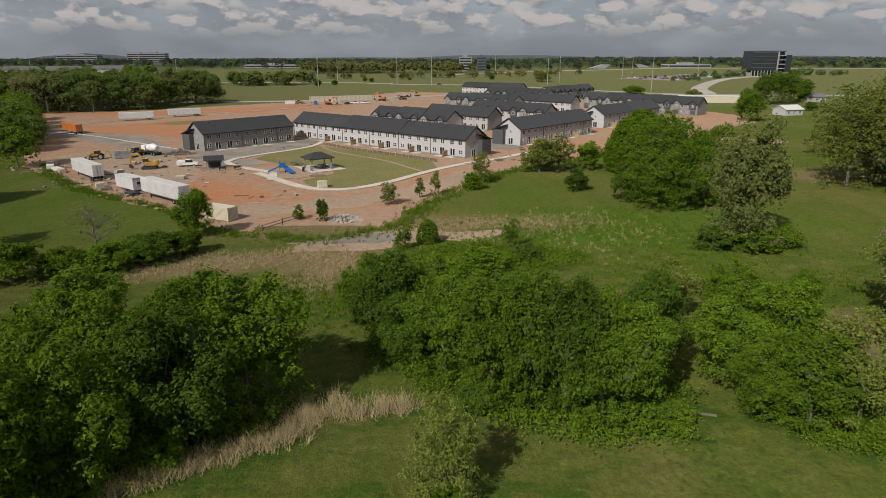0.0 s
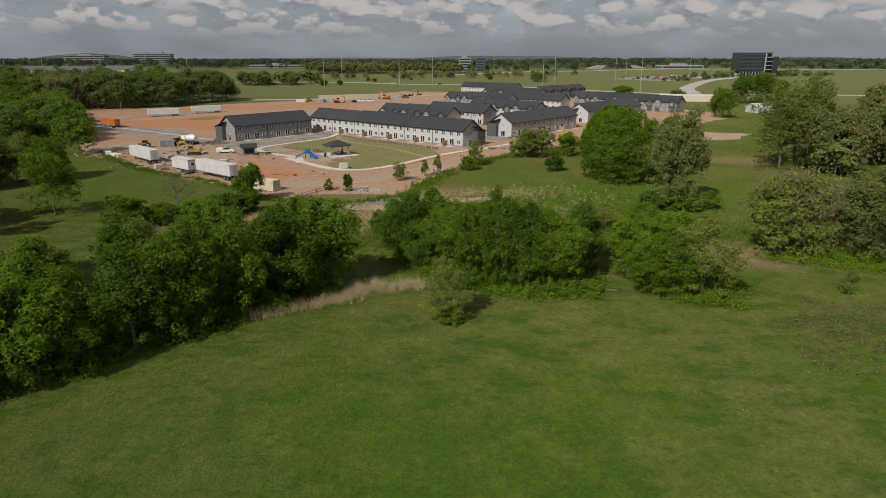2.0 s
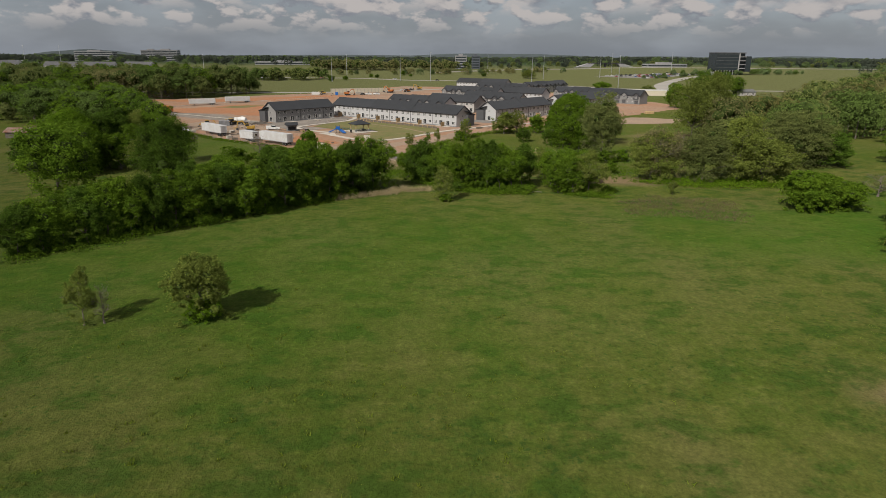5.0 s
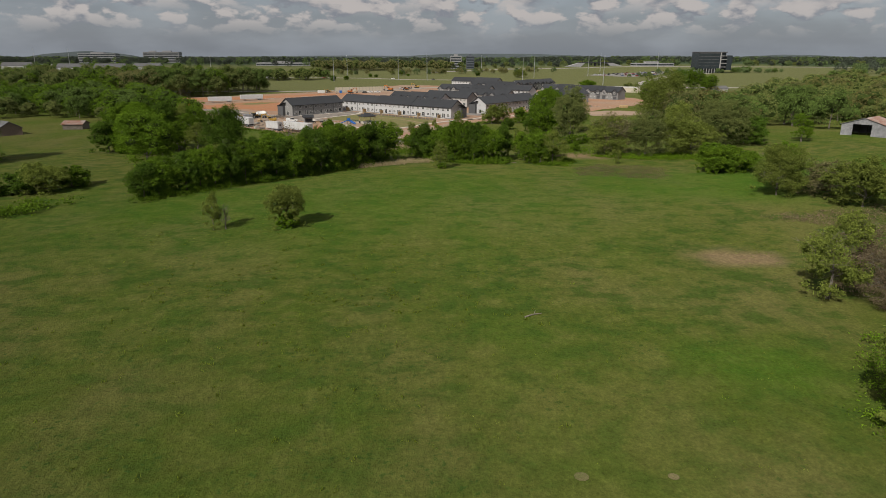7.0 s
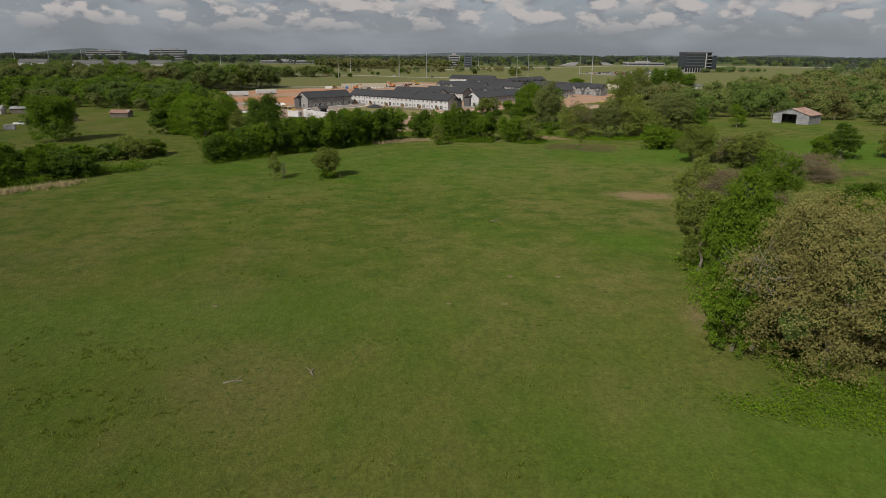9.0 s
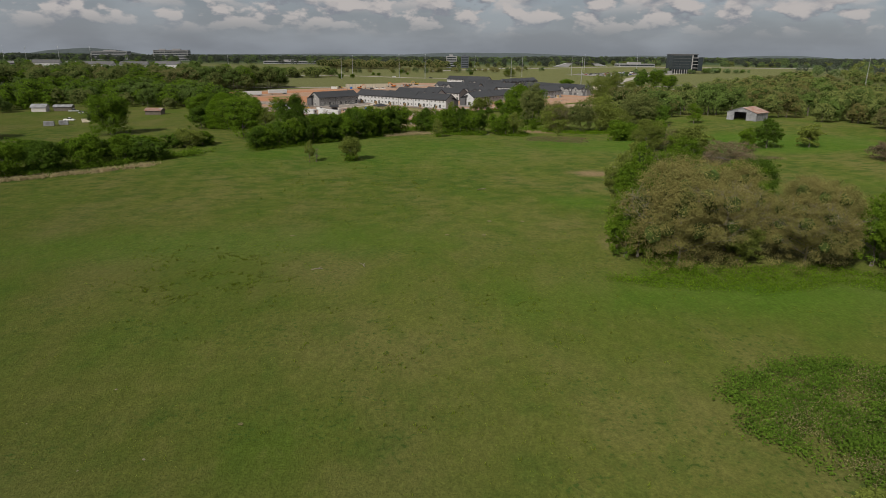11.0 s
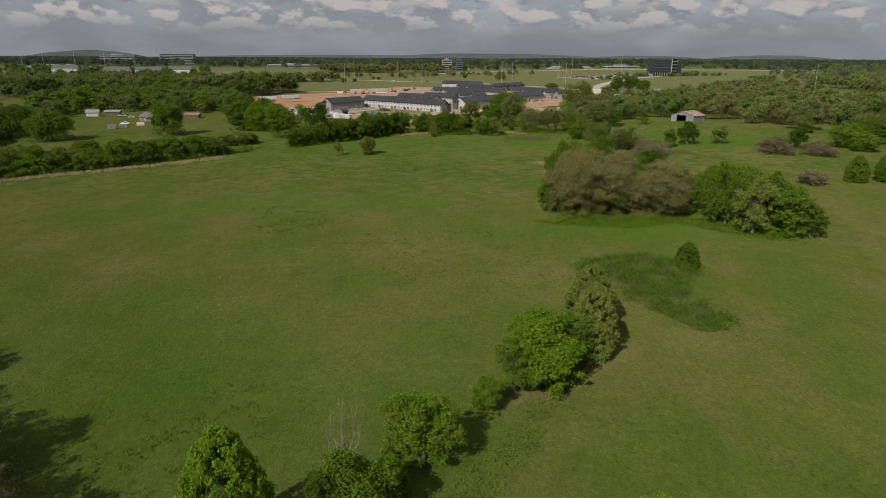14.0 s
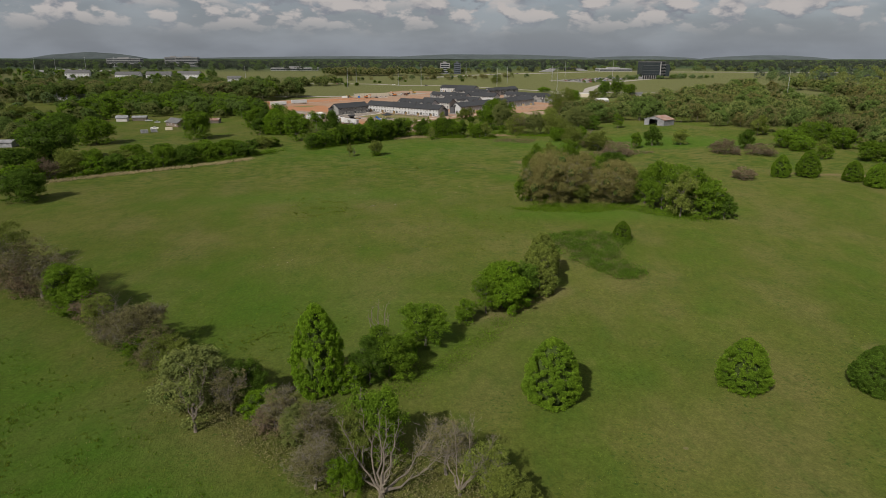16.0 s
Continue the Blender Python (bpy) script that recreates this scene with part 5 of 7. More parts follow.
dead_tree(3.0, -271.0, ((60, 3.2, 8.0), (110, 2.2, 8.4), (20, 4.2, 6.6), (150, 2.6, 7.0), (340, 3.0, 6.0)), 0.2, "leafless grey tree with thin upright limbs", 4, 7)
dead_tree(-33.6, -257.2, ((100, 0.9, 9.2), (45, 2.6, 8.6), (160, 2.2, 7.2), (330, 2.0, 6.2)), 0.20, "dead trunk with a few bleached twisted limbs at the hedge", 5, 3, stem=2.2)
dead_tree(-9.3, -236.4, ((95, 0.7, 10.4), (150, 1.5, 9.6), (40, 1.6, 9.9), (10, 1.7, 8.0), (190, 1.7, 8.4)), 0.36, "dead tree with bare pale upright limbs above the shrubs", 6, 2, stem=3.0)
dead_tree(-60.3, -224.5, ((100, 2.2, 6.4), (30, 2.4, 5.6), (170, 2.6, 6.0), (280, 1.6, 5.0)), 0.24, "grey half-dead hedge tree with pale limbs", 7, 5, stem=1.8)
plant("scrub", -96.0, -198.5, 8.0, 10.0)
plant("scrub", -90.0, -203.5, 8.6, 10.0)
plant("scrub", -67.5, -219.0, 6.4, 8.0)
plant("scrub", -47.5, -237.0, 7.0, 8.6)
plant("scrub", -22.5, -257.0, 5.4, 6.5)
plant("olive", -18.8, -260.4, 5.8, 5.4)
plant("lush", -10.8, -271.0, 5.4, 4.6)
plant("olive", 8.8, -273.5, 5.0, 6.0)


# ---- woods ----
def wood(name, outline, count, h0, h1, quads, size, colours, label, seed, trunks=True, clearings=()):
    """Many crowns inside an outline, too many to count: one object for each leaf colour; finer leaves along its near edge."""
    rng = np.random.default_rng(seed)
    poly = np.array(outline, float)
    lo, hi = poly.min(0), poly.max(0)
    spots = []
    while len(spots) < count:
        p = rng.uniform(lo, hi)
        inside = False
        for (x1, y1), (x2, y2) in zip(poly, np.roll(poly, -1, 0)):
            if (y1 > p[1]) != (y2 > p[1]) and p[0] < (x2 - x1) * (p[1] - y1) / (y2 - y1) + x1:
                inside = not inside
        if inside and not any(math.hypot(p[0] - cx, p[1] - cy) < cr for cx, cy, cr in clearings):
            spots.append(p)
    edge = sorted(math.hypot(x, max(y, 0.0)) for x, y in spots)[int(count * 0.28)]
    sets = {c: [] for c in colours}
    stems = bmesh.new()
    for i, (x, y) in enumerate(spots):
        h = rng.uniform(h0, h1)
        w = h * rng.uniform(0.85, 1.3)
        g = ground_z(x, y)
        near = math.hypot(x, max(y, 0.0)) < edge
        more, finer = (2.4, 0.66) if near else (1.1, 0.95)
        p, nr, s, lc, lr = dome_crown(11 if near else 7, int(quads * more), size * finer, rng)
        # shade-coloured lumps behind the leaves darken the gaps of this crown
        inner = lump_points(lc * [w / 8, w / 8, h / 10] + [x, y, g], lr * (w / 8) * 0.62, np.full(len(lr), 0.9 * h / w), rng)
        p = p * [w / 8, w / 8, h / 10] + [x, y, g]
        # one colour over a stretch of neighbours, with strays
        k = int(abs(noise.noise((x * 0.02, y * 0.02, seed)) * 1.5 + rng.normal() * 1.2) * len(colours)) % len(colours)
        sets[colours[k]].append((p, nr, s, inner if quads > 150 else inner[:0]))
        if trunks and near:
            tube(stems, (x, y, g - 0.3), (x + rng.normal() * 0.3, y, g + h * 0.5), 0.02 * h, 0.008 * h, 4)
    for c, rows in sets.items():
        if rows:
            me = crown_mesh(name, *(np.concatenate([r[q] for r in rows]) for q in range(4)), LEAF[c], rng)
            tagged(new(name, me), label, "wood", kind="stuff")
    if trunks:
        tagged(part(name + "_stems", stems, BARK), "grey-brown trunks of the wood", "wood", kind="stuff")


wood("wood_east", [(92, 150), (100, 125), (125, 114), (156, 106), (186, 92), (188, 62), (196, 44), (200, 14), (210, -6), (216, -36), (250, -70), (470, -60), (620, 120), (620, 520), (420, 560), (330, 460), (230, 330), (150, 215)], 760, 9, 20, 640, 0.62, ("olive", "straw", "moss", "olive", "tan"), "mixed spring wood in olive green, tan and straw", 5, clearings=((382, 318, 42), (430, 395, 45), (450, 480, 40), (410, 262, 34)))
wood("grove_west", [(-119, 176), (-182, 284), (-232, 355), (-330, 340), (-330, 240), (-230, 225), (-165, 195)], 180, 9, 18, 640, 0.60, ("moss", "green", "dark", "green"), "dense green grove beside the building site", 6)
wood("grove_trailers", [(-255, 345), (-200, 350), (-172, 364), (-155, 392), (-150, 440), (-260, 480), (-460, 480), (-460, 345)], 170, 15, 25, 740, 0.72, ("moss", "olive", "straw", "green", "olive"), "tall green grove behind the trailers", 7)
# houses of the suburb, each with its yard
SUBURB = ((-447, 446, 15), (-352, 312, -20), (-520, 540, 5), (-628, 430, 30), (-486, 338, -10), (-690, 640, 12), (-585, 735, -8), (-760, 560, 20), (-560, 220, 40), (-430, 690, 6))
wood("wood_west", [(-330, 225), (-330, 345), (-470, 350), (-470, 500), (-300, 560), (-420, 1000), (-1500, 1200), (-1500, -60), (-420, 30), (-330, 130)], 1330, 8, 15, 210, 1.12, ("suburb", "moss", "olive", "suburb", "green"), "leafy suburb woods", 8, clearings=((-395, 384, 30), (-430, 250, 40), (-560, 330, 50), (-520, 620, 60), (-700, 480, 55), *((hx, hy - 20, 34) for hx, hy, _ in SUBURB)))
wood("grove_farm", [(-330, 20), (-235, 15), (-225, 60), (-255, 110), (-258, 190), (-200, 205), (-150, 178), (-112, 160), (-119, 176), (-165, 197), (-232, 228), (-330, 240)], 115, 7, 15, 620, 0.60, ("moss", "green", "olive", "green"), "mixed green trees round the farm", 13)
wood("tree_belt", [(-270, 600), (-130, 640), (-140, 690), (-300, 660)], 45, 10, 16, 320, 0.9, ("moss", "olive"), "belt of green trees in the meadow", 9)
wood("tree_line", [(-210, 940), (20, 960), (40, 1010), (-220, 1000)], 90, 12, 20, 200, 1.1, ("straw", "olive", "straw"), "line of thin spring trees beyond the meadow", 10, trunks=False)
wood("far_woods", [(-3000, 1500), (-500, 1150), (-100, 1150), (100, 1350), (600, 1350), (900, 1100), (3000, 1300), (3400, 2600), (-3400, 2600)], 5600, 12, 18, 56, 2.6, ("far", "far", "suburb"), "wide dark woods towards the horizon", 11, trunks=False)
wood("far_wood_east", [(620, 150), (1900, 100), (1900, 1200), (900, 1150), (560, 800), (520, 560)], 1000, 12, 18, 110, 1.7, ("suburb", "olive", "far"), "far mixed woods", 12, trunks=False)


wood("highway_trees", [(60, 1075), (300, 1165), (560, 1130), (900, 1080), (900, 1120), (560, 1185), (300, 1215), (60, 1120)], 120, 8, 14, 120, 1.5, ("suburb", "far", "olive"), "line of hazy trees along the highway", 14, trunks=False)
wood("car_park_trees", [(235, 690), (262, 706), (372, 792), (352, 812), (240, 730)], 26, 3.5, 6.5, 148, 0.75, ("suburb", "moss"), "young trees round the car park", 15, trunks=False)
wood("verge_trees", [(-230, 760), (-60, 800), (70, 830), (190, 900), (180, 925), (40, 860), (-80, 835), (-240, 790)], 46, 6, 11, 148, 1.0, ("straw", "olive", "suburb"), "thin roadside trees in the meadow", 16, trunks=False)
wood("office_trees", [(300, 790), (330, 770), (480, 800), (520, 850), (430, 830)], 34, 5, 10, 148, 1.0, ("suburb", "moss"), "green trees before the office block", 17, trunks=False)


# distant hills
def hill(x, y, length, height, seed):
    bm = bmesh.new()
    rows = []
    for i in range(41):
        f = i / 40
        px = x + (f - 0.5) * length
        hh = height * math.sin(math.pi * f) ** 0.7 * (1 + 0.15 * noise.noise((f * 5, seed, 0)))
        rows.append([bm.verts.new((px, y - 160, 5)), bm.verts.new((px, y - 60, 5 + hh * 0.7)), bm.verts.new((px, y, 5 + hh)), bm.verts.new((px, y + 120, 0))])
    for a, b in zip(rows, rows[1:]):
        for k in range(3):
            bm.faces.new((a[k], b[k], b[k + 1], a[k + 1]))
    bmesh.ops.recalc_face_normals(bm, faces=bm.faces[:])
    tagged(part("hill", bm, HILL_HAZE), "low wooded hill on the horizon, blue-green from painted haze", "hill", kind="structure")


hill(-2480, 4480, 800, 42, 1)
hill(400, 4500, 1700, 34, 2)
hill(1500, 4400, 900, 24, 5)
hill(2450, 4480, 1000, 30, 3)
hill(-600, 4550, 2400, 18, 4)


# ---- vehicles and machines ----
def stand(x, y, heading, lift=0.03):
    return pose(x, y, ground_z(x, y) + lift, 0, 0, heading)


def wheel_mesh(r, w):
    bm = bmesh.new()
    n = 14
    prof = [(-w / 2, r * 0.62), (-w / 2, r * 0.93), (-w / 2 + 0.05, r), (w / 2 - 0.05, r), (w / 2, r * 0.93), (w / 2, r * 0.62)]
    rings = [[bm.verts.new((rr * math.cos(math.tau * i / n), y, rr * math.sin(math.tau * i / n))) for i in range(n)] for y, rr in prof]
    for a, b in zip(rings, rings[1:]):
        for i in range(n):
            bm.faces.new((a[i], b[i], b[(i + 1) % n], a[(i + 1) % n]))
    me = bpy.data.meshes.new("tyre")
    bm.to_mesh(me); bm.free()
    me.materials.append(RUBBER)
    bm = bmesh.new()
    for y, s in ((-w * 0.36, 1), (w * 0.36, -1)):
        vs = [bm.verts.new((r * 0.63 * math.cos(math.tau * i / n), y, r * 0.63 * math.sin(math.tau * i / n))) for i in range(n)]
        bm.faces.new(vs)
    tube(bm, (0, -w * 0.42, 0), (0, w * 0.42, 0), r * 0.2, r * 0.2, 8)
    rim = bpy.data.meshes.new("rim")
    bm.to_mesh(rim); bm.free()
    rim.materials.append(GALV)
    return me, rim


WHEELS = {k: wheel_mesh(*v) for k, v in {"truck": (0.5, 0.55), "car": (0.34, 0.24), "big": (0.75, 0.5), "rear": (0.85, 0.55)}.items()}


def wheel(parent, kind, x, y, z):
    t, r = WHEELS[kind]
    o = share("wheel", t, parent, Matrix.Translation((x, y, z)))
    share("rim", r, o, Matrix())


def semi_trailer(x, y, heading, mat, label, L=15.8):
    t = thing("semi_trailer", stand(x, y, heading), label, "trailer", "trailers on the site")
    h, w = L / 2, 1.29
    part("box_body", boxes((-h + 0.06, -w, 1.2, h, w, 4.05), bevel=0.05), mat, t)
    bm = bmesh.new()
    for k in range(18):
        xx = -h + 0.6 + k * (L - 1.0) / 17
        for s in (-1, 1):
            box(bm, xx - 0.03, s * w - 0.025, 1.3, xx + 0.03, s * w + 0.025, 3.95)
    part("side_posts", bm, mat, t)
    for s in (-1, 1):
        d = part("rear_door", boxes((-h - 0.02, min(0.02 * s, s * (w - 0.06)), 1.28, -h + 0.05, max(0.02 * s, s * (w - 0.06)), 3.95)), mat, t)
        part("lock_rod", rod(((-h - 0.06, s * 0.35, 1.3), (-h - 0.06, s * 0.35, 3.9), 0.03, 0.03)), GALV, d)
        part("landing_leg", boxes((h - 3.2, s * 0.8 - 0.1, 0.0, h - 2.95, s * 0.8 + 0.1, 1.2)), STEEL_DARK, t)
        for xx in (-h + 1.3, -h + 2.6):
            wheel(t, "truck", xx, s * 0.95, 0.5)
        part("side_rail", boxes((-h + 0.1, s * w - 0.06, 1.1, h - 0.1, s * w + 0.04, 1.22)), GALV, t)
    part("frame_rail", boxes((-h + 0.3, -0.55, 0.85, -h + 4.0, 0.55, 1.19)), STEEL_DARK, t)
    part("bumper", boxes((-h - 0.05, -1.1, 0.45, -h + 0.08, 1.1, 0.6)), GALV, t)
    return t


semi_trailer(-60.0, 129.9, 141, WHITE_METAL, "long white box trailer parked beside the green field")
semi_trailer(-91.2, 156.8, 136, WHITE_METAL, "long white box trailer among stacked material")
semi_trailer(-155.0, 317.0, 206, WHITE_METAL, "silvery white box trailer below the tall grove")
semi_trailer(-137.5, 333.0, 209, WHITE_METAL, "silvery white box trailer on red dirt")
semi_trailer(-156.0, 263.0, 140, ORANGE, "faded orange box trailer by the gravel road", L=14.5)


def site_office(x, y, heading):
    t = thing("site_office_trailer", stand(x, y, heading), "small white site office trailer with dark windows", "trailer")
    part("box_body", boxes((-4.2, -1.3, 0.55, 4.2, 1.3, 3.2), bevel=0.06), WHITE_METAL, t)
    part("roof_cap", boxes((-4.3, -1.38, 3.2, 4.3, 1.38, 3.3)), WHITE_METAL, t)
    for xx in (-2.6, 0.2, 2.9):
        w = part("window", boxes((xx - 0.5, -1.36, 1.7, xx + 0.5, -1.28, 2.5)), TRIM_WHITE, t)
        part("pane", boxes((xx - 0.42, -1.375, 1.78, xx + 0.42, -1.3, 2.42)), GLASS, w)
    w = part("window", boxes((-4.27, -0.5, 1.7, -4.18, 0.5, 2.5)), TRIM_WHITE, t)
    part("pane", boxes((-4.285, -0.42, 1.78, -4.19, 0.42, 2.42)), GLASS, w)
    part("door", boxes((1.3, -1.37, 0.6, 2.1, -1.28, 2.6)), STEEL_DARK, t)
    part("hitch", rod(((4.2, -0.5, 0.6), (5.6, 0, 0.55), 0.06, 0.06), ((4.2, 0.5, 0.6), (5.6, 0, 0.55), 0.06, 0.06)), STEEL_DARK, t)
    for s in (-1, 1):
        wheel(t, "car", -0.4, s * 1.1, 0.34); wheel(t, "car", 0.5, s * 1.1, 0.34)


site_office(-72.6, 140.4, 141)


def container(x, y, heading, mat, label, L=6.06, W=2.44, H=2.6):
    t = thing("shipping_container", stand(x, y, heading), label, "container")
    part("shell", boxes((-L / 2 + 0.05, -W / 2 + 0.05, 0.12, L / 2 - 0.05, W / 2 - 0.05, H - 0.06)), mat, t)
    bm = bmesh.new()
    k = int(L / 0.28)
    for i in range(k):
        xx = -L / 2 + 0.2 + i * (L - 0.4) / (k - 1)
        for s in (-1, 1):
            box(bm, xx - 0.07, s * (W / 2 - 0.04) - 0.035, 0.2, xx + 0.07, s * (W / 2 - 0.04) + 0.035, H - 0.15)
    for i in range(8):
        yy = -W / 2 + 0.2 + i * (W - 0.4) / 7
        for s in (-1, 1):
            box(bm, s * (L / 2 - 0.04) - 0.035, yy - 0.07, 0.2, s * (L / 2 - 0.04) + 0.035, yy + 0.07, H - 0.15)
    part("corrugation", bm, mat, t)
    for sx in (-1, 1):
        for sy in (-1, 1):
            part("corner_post", boxes((sx * (L / 2 - 0.08) - 0.08, sy * (W / 2 - 0.08) - 0.08, 0, sx * (L / 2 - 0.08) + 0.08, sy * (W / 2 - 0.08) + 0.08, H)), mat, t)


container(-42.6, 113.4, 152, BEIGE, "beige corrugated shipping container on the dirt track")
container(-98.0, 188.6, 20, TIN, "small grey storage container in the yard", L=4.5, H=2.4)
container(-191.7, 92.5, 20, TIN, "pale grey storage box on the farm lawn", L=4.5, H=2.4)
container(-187.6, 98.0, 20, TIN, "pale grey storage box beside another", L=4.0, H=2.2)
container(-182.5, 110.5, 10, BEIGE, "tan storage box on the farm lawn", L=4.5, H=2.0)


def track_mesh():
    bm = bmesh.new()
    prof = [(-1.9, 0.25), (-1.65, 0.0), (1.65, 0.0), (1.9, 0.25), (1.9, 0.6), (1.65, 0.85), (-1.65, 0.85), (-1.9, 0.6)]
    prism(bm, prof, 1, -0.28, 0.28)
    for i in range(12):
        xx = -1.6 + i * 0.29
        box(bm, xx, -0.3, -0.03, xx + 0.16, 0.3, 0.02); box(bm, xx, -0.3, 0.83, xx + 0.16, 0.3, 0.88)
    me = bpy.data.meshes.new("track")
    bm.to_mesh(me); bm.free()
    me.materials.append(STEEL_DARK)
    return me


TRACK = track_mesh()


def excavator(x, y, heading, mat, label, size=1.0, reach=1.0):
    t = thing("excavator", stand(x, y, heading) @ Matrix.Scale(size, 4), label, "excavator", "machines on the site")
    for s in (-1, 1):
        share("track", TRACK, t, Matrix.Translation((0, s * 1.05, 0)))
    part("undercarriage", boxes((-0.8, -0.8, 0.4, 0.8, 0.8, 1.0)), STEEL_DARK, t)
    part("house", boxes((-2.2, -1.25, 1.0, 0.9, 1.25, 2.0), (-2.35, -1.2, 1.1, -1.3, 1.2, 2.25), bevel=0.07), mat, t)
    cab = part("cab", boxes((0.0, 0.2, 1.95, 1.35, 1.2, 3.0), bevel=0.08), mat, t)
    part("cab_glass", boxes((0.1, 0.17, 2.15, 1.38, 1.23, 2.85)), GLASS, cab)
    bm = bmesh.new()
    prism(bm, [(0.6, 1.6), (2.4 * reach, 4.3), (4.3 * reach, 3.9), (4.25 * reach, 3.55), (2.5 * reach, 3.75), (1.1, 1.5)], 1, -0.55, -0.15)
    part("boom", bm, mat, t)
    bm = bmesh.new()
    prism(bm, [(4.0 * reach, 4.2), (4.5 * reach, 4.1), (5.0 * reach, 1.3), (4.75 * reach, 1.25)], 1, -0.5, -0.2)
    part("stick", bm, mat, t)
    bm = bmesh.new()
    prism(bm, [(4.65 * reach, 1.4), (5.15 * reach, 1.3), (5.0 * reach, 0.5), (4.3 * reach, 0.25), (4.0 * reach, 0.7), (4.35 * reach, 0.85)], 1, -0.85, 0.15)
    part("bucket", bm, STEEL_DARK, t)
    part("cylinder", rod(((1.4, -0.6, 2.0), (2.6 * reach, -0.6, 3.8), 0.08, 0.08), ((2.5 * reach, -0.35, 4.35), (4.1 * reach, -0.35, 4.25), 0.07, 0.07)), GALV, t)


def loader(x, y, heading, mat, label):
    t = thing("backhoe_loader", stand(x, y, heading), label, "loader", "machines on the site")
    part("chassis", boxes((-1.7, -0.5, 0.6, 1.9, 0.5, 1.2), bevel=0.05), STEEL_DARK, t)
    bm = bmesh.new()
    prism(bm, [(0.5, 1.1), (2.2, 1.1), (2.25, 1.75), (0.5, 1.95)], 1, -0.5, 0.5)
    part("bonnet", bm, mat, t)
    cab = part("cab", boxes((-1.1, -0.75, 1.2, 0.5, 0.75, 2.8), bevel=0.06), mat, t)
    part("cab_glass", boxes((-1.13, -0.78, 1.7, 0.53, 0.78, 2.6)), GLASS, cab)
    for s in (-1, 1):
        wheel(t, "rear", -1.1, s * 0.85, 0.85); wheel(t, "truck", 1.6, s * 0.8, 0.5)
        bm = bmesh.new()
        prism(bm, [(0.9, 1.9), (1.4, 2.0), (3.2, 0.9), (3.1, 0.6)], 1, s * 0.62 - 0.08, s * 0.62 + 0.08)
        part("lift_arm", bm, mat, t)
    bm = bmesh.new()
    prism(bm, [(3.0, 0.2), (3.8, 0.15), (3.1, 0.5), (3.0, 1.0), (2.85, 0.9)], 1, -1.1, 1.1)
    part("bucket", bm, STEEL_DARK, t)
    bm = bmesh.new()
    prism(bm, [(-1.7, 0.9), (-2.1, 0.9), (-3.0, 2.9), (-3.9, 1.4), (-4.1, 0.6), (-3.7, 0.5), (-3.6, 1.3), (-2.9, 2.4)], 1, -0.14, 0.14)
    part("backhoe_arm", bm, mat, t)


excavator(-81.0, 168.6, 195, YELLOW, "yellow tracked excavator with its arm lowered")
loader(-105.2, 187.0, 200, YELLOW, "weathered yellow backhoe loader on dirt")
loader(-96.0, 192.8, 60, YELLOW, "dusty yellow loader beside a storage container")
excavator(-75.5, 404.0, 20, ORANGE, "distant orange excavator on red dirt", 1.1)
excavator(-46.0, 440.0, 160, ORANGE, "distant orange machine beside a wall", 1.2)
loader(-96.0, 413.0, 10, YELLOW, "distant yellow loader by white stacks")
excavator(-24.0, 486.0, 190, YELLOW, "distant yellow excavator at the end of the rows", 1.1)
loader(-33.0, 452.0, 30, ORANGE, "distant orange loader on the building site")


def car_meshes(kind):
    bm = bmesh.new()
    if kind == "pickup":
        prof = [(-2.7, 0.45), (2.7, 0.45), (2.75, 0.95), (1.5, 1.15), (-0.6, 1.15), (-2.7, 1.1)]
        top = [(-0.55, 1.12), (1.35, 1.12), (0.75, 1.8), (-0.4, 1.82)]
    else:
        prof = [(-2.2, 0.38), (2.2, 0.38), (2.25, 0.75), (1.2, 0.95), (-1.9, 0.98), (-2.25, 0.8)]
        top = [(-1.7, 0.96), (1.0, 0.96), (0.35, 1.45), (-1.2, 1.46)]
    prism(bm, prof, 1, -0.92, 0.92)
    body = bpy.data.meshes.new("body"); bm.to_mesh(body); bm.free()
    bm = bmesh.new()
    prism(bm, top, 1, -0.78, 0.78)
    glass = bpy.data.meshes.new("glasshouse"); bm.to_mesh(glass); bm.free()
    glass.materials.append(GLASS)
    bm = bmesh.new()
    box(bm, top[3][0] - 0.05, -0.74, top[2][1] - 0.02, top[2][0] + 0.05, 0.74, top[3][1] + 0.04)
    roof = bpy.data.meshes.new("roof_panel"); bm.to_mesh(roof); bm.free()
    return body, glass, roof


PAINTS = {n: material("paint_" + n, c, rough=0.35, vary=0.03, spec=0.5) for n, c in
          {"white": (0.75, 0.75, 0.74), "silver": (0.45, 0.46, 0.47), "black": (0.03, 0.03, 0.035), "red": (0.32, 0.04, 0.03), "blue": (0.05, 0.10, 0.25)}.items()}
CARS = {}


def vehicle(x, y, heading, kind, paint, label, group="", lift=0.03):
    if (kind, paint) not in CARS:
        body, glass, roof = car_meshes(kind)
        body.materials.append(PAINTS[paint]); roof.materials.append(PAINTS[paint])
        CARS[kind, paint] = (body, glass, roof)
    body, glass, roof = CARS[kind, paint]
    t = thing("pickup_truck" if kind == "pickup" else "car", stand(x, y, heading, lift), label, "truck" if kind == "pickup" else "car", group)
    share("body", body, t, Matrix()); share("glasshouse", glass, t, Matrix()); share("roof_panel", roof, t, Matrix())
    for sx in ((-1.65, 1.7) if kind == "pickup" else (-1.35, 1.35)):
        for sy in (-0.82, 0.82):
            wheel(t, "car", sx, sy, 0.34)
    return t


truck = vehicle(-72.4, 172.8, 12, "pickup", "white", "white utility pickup beside the small kiosk")
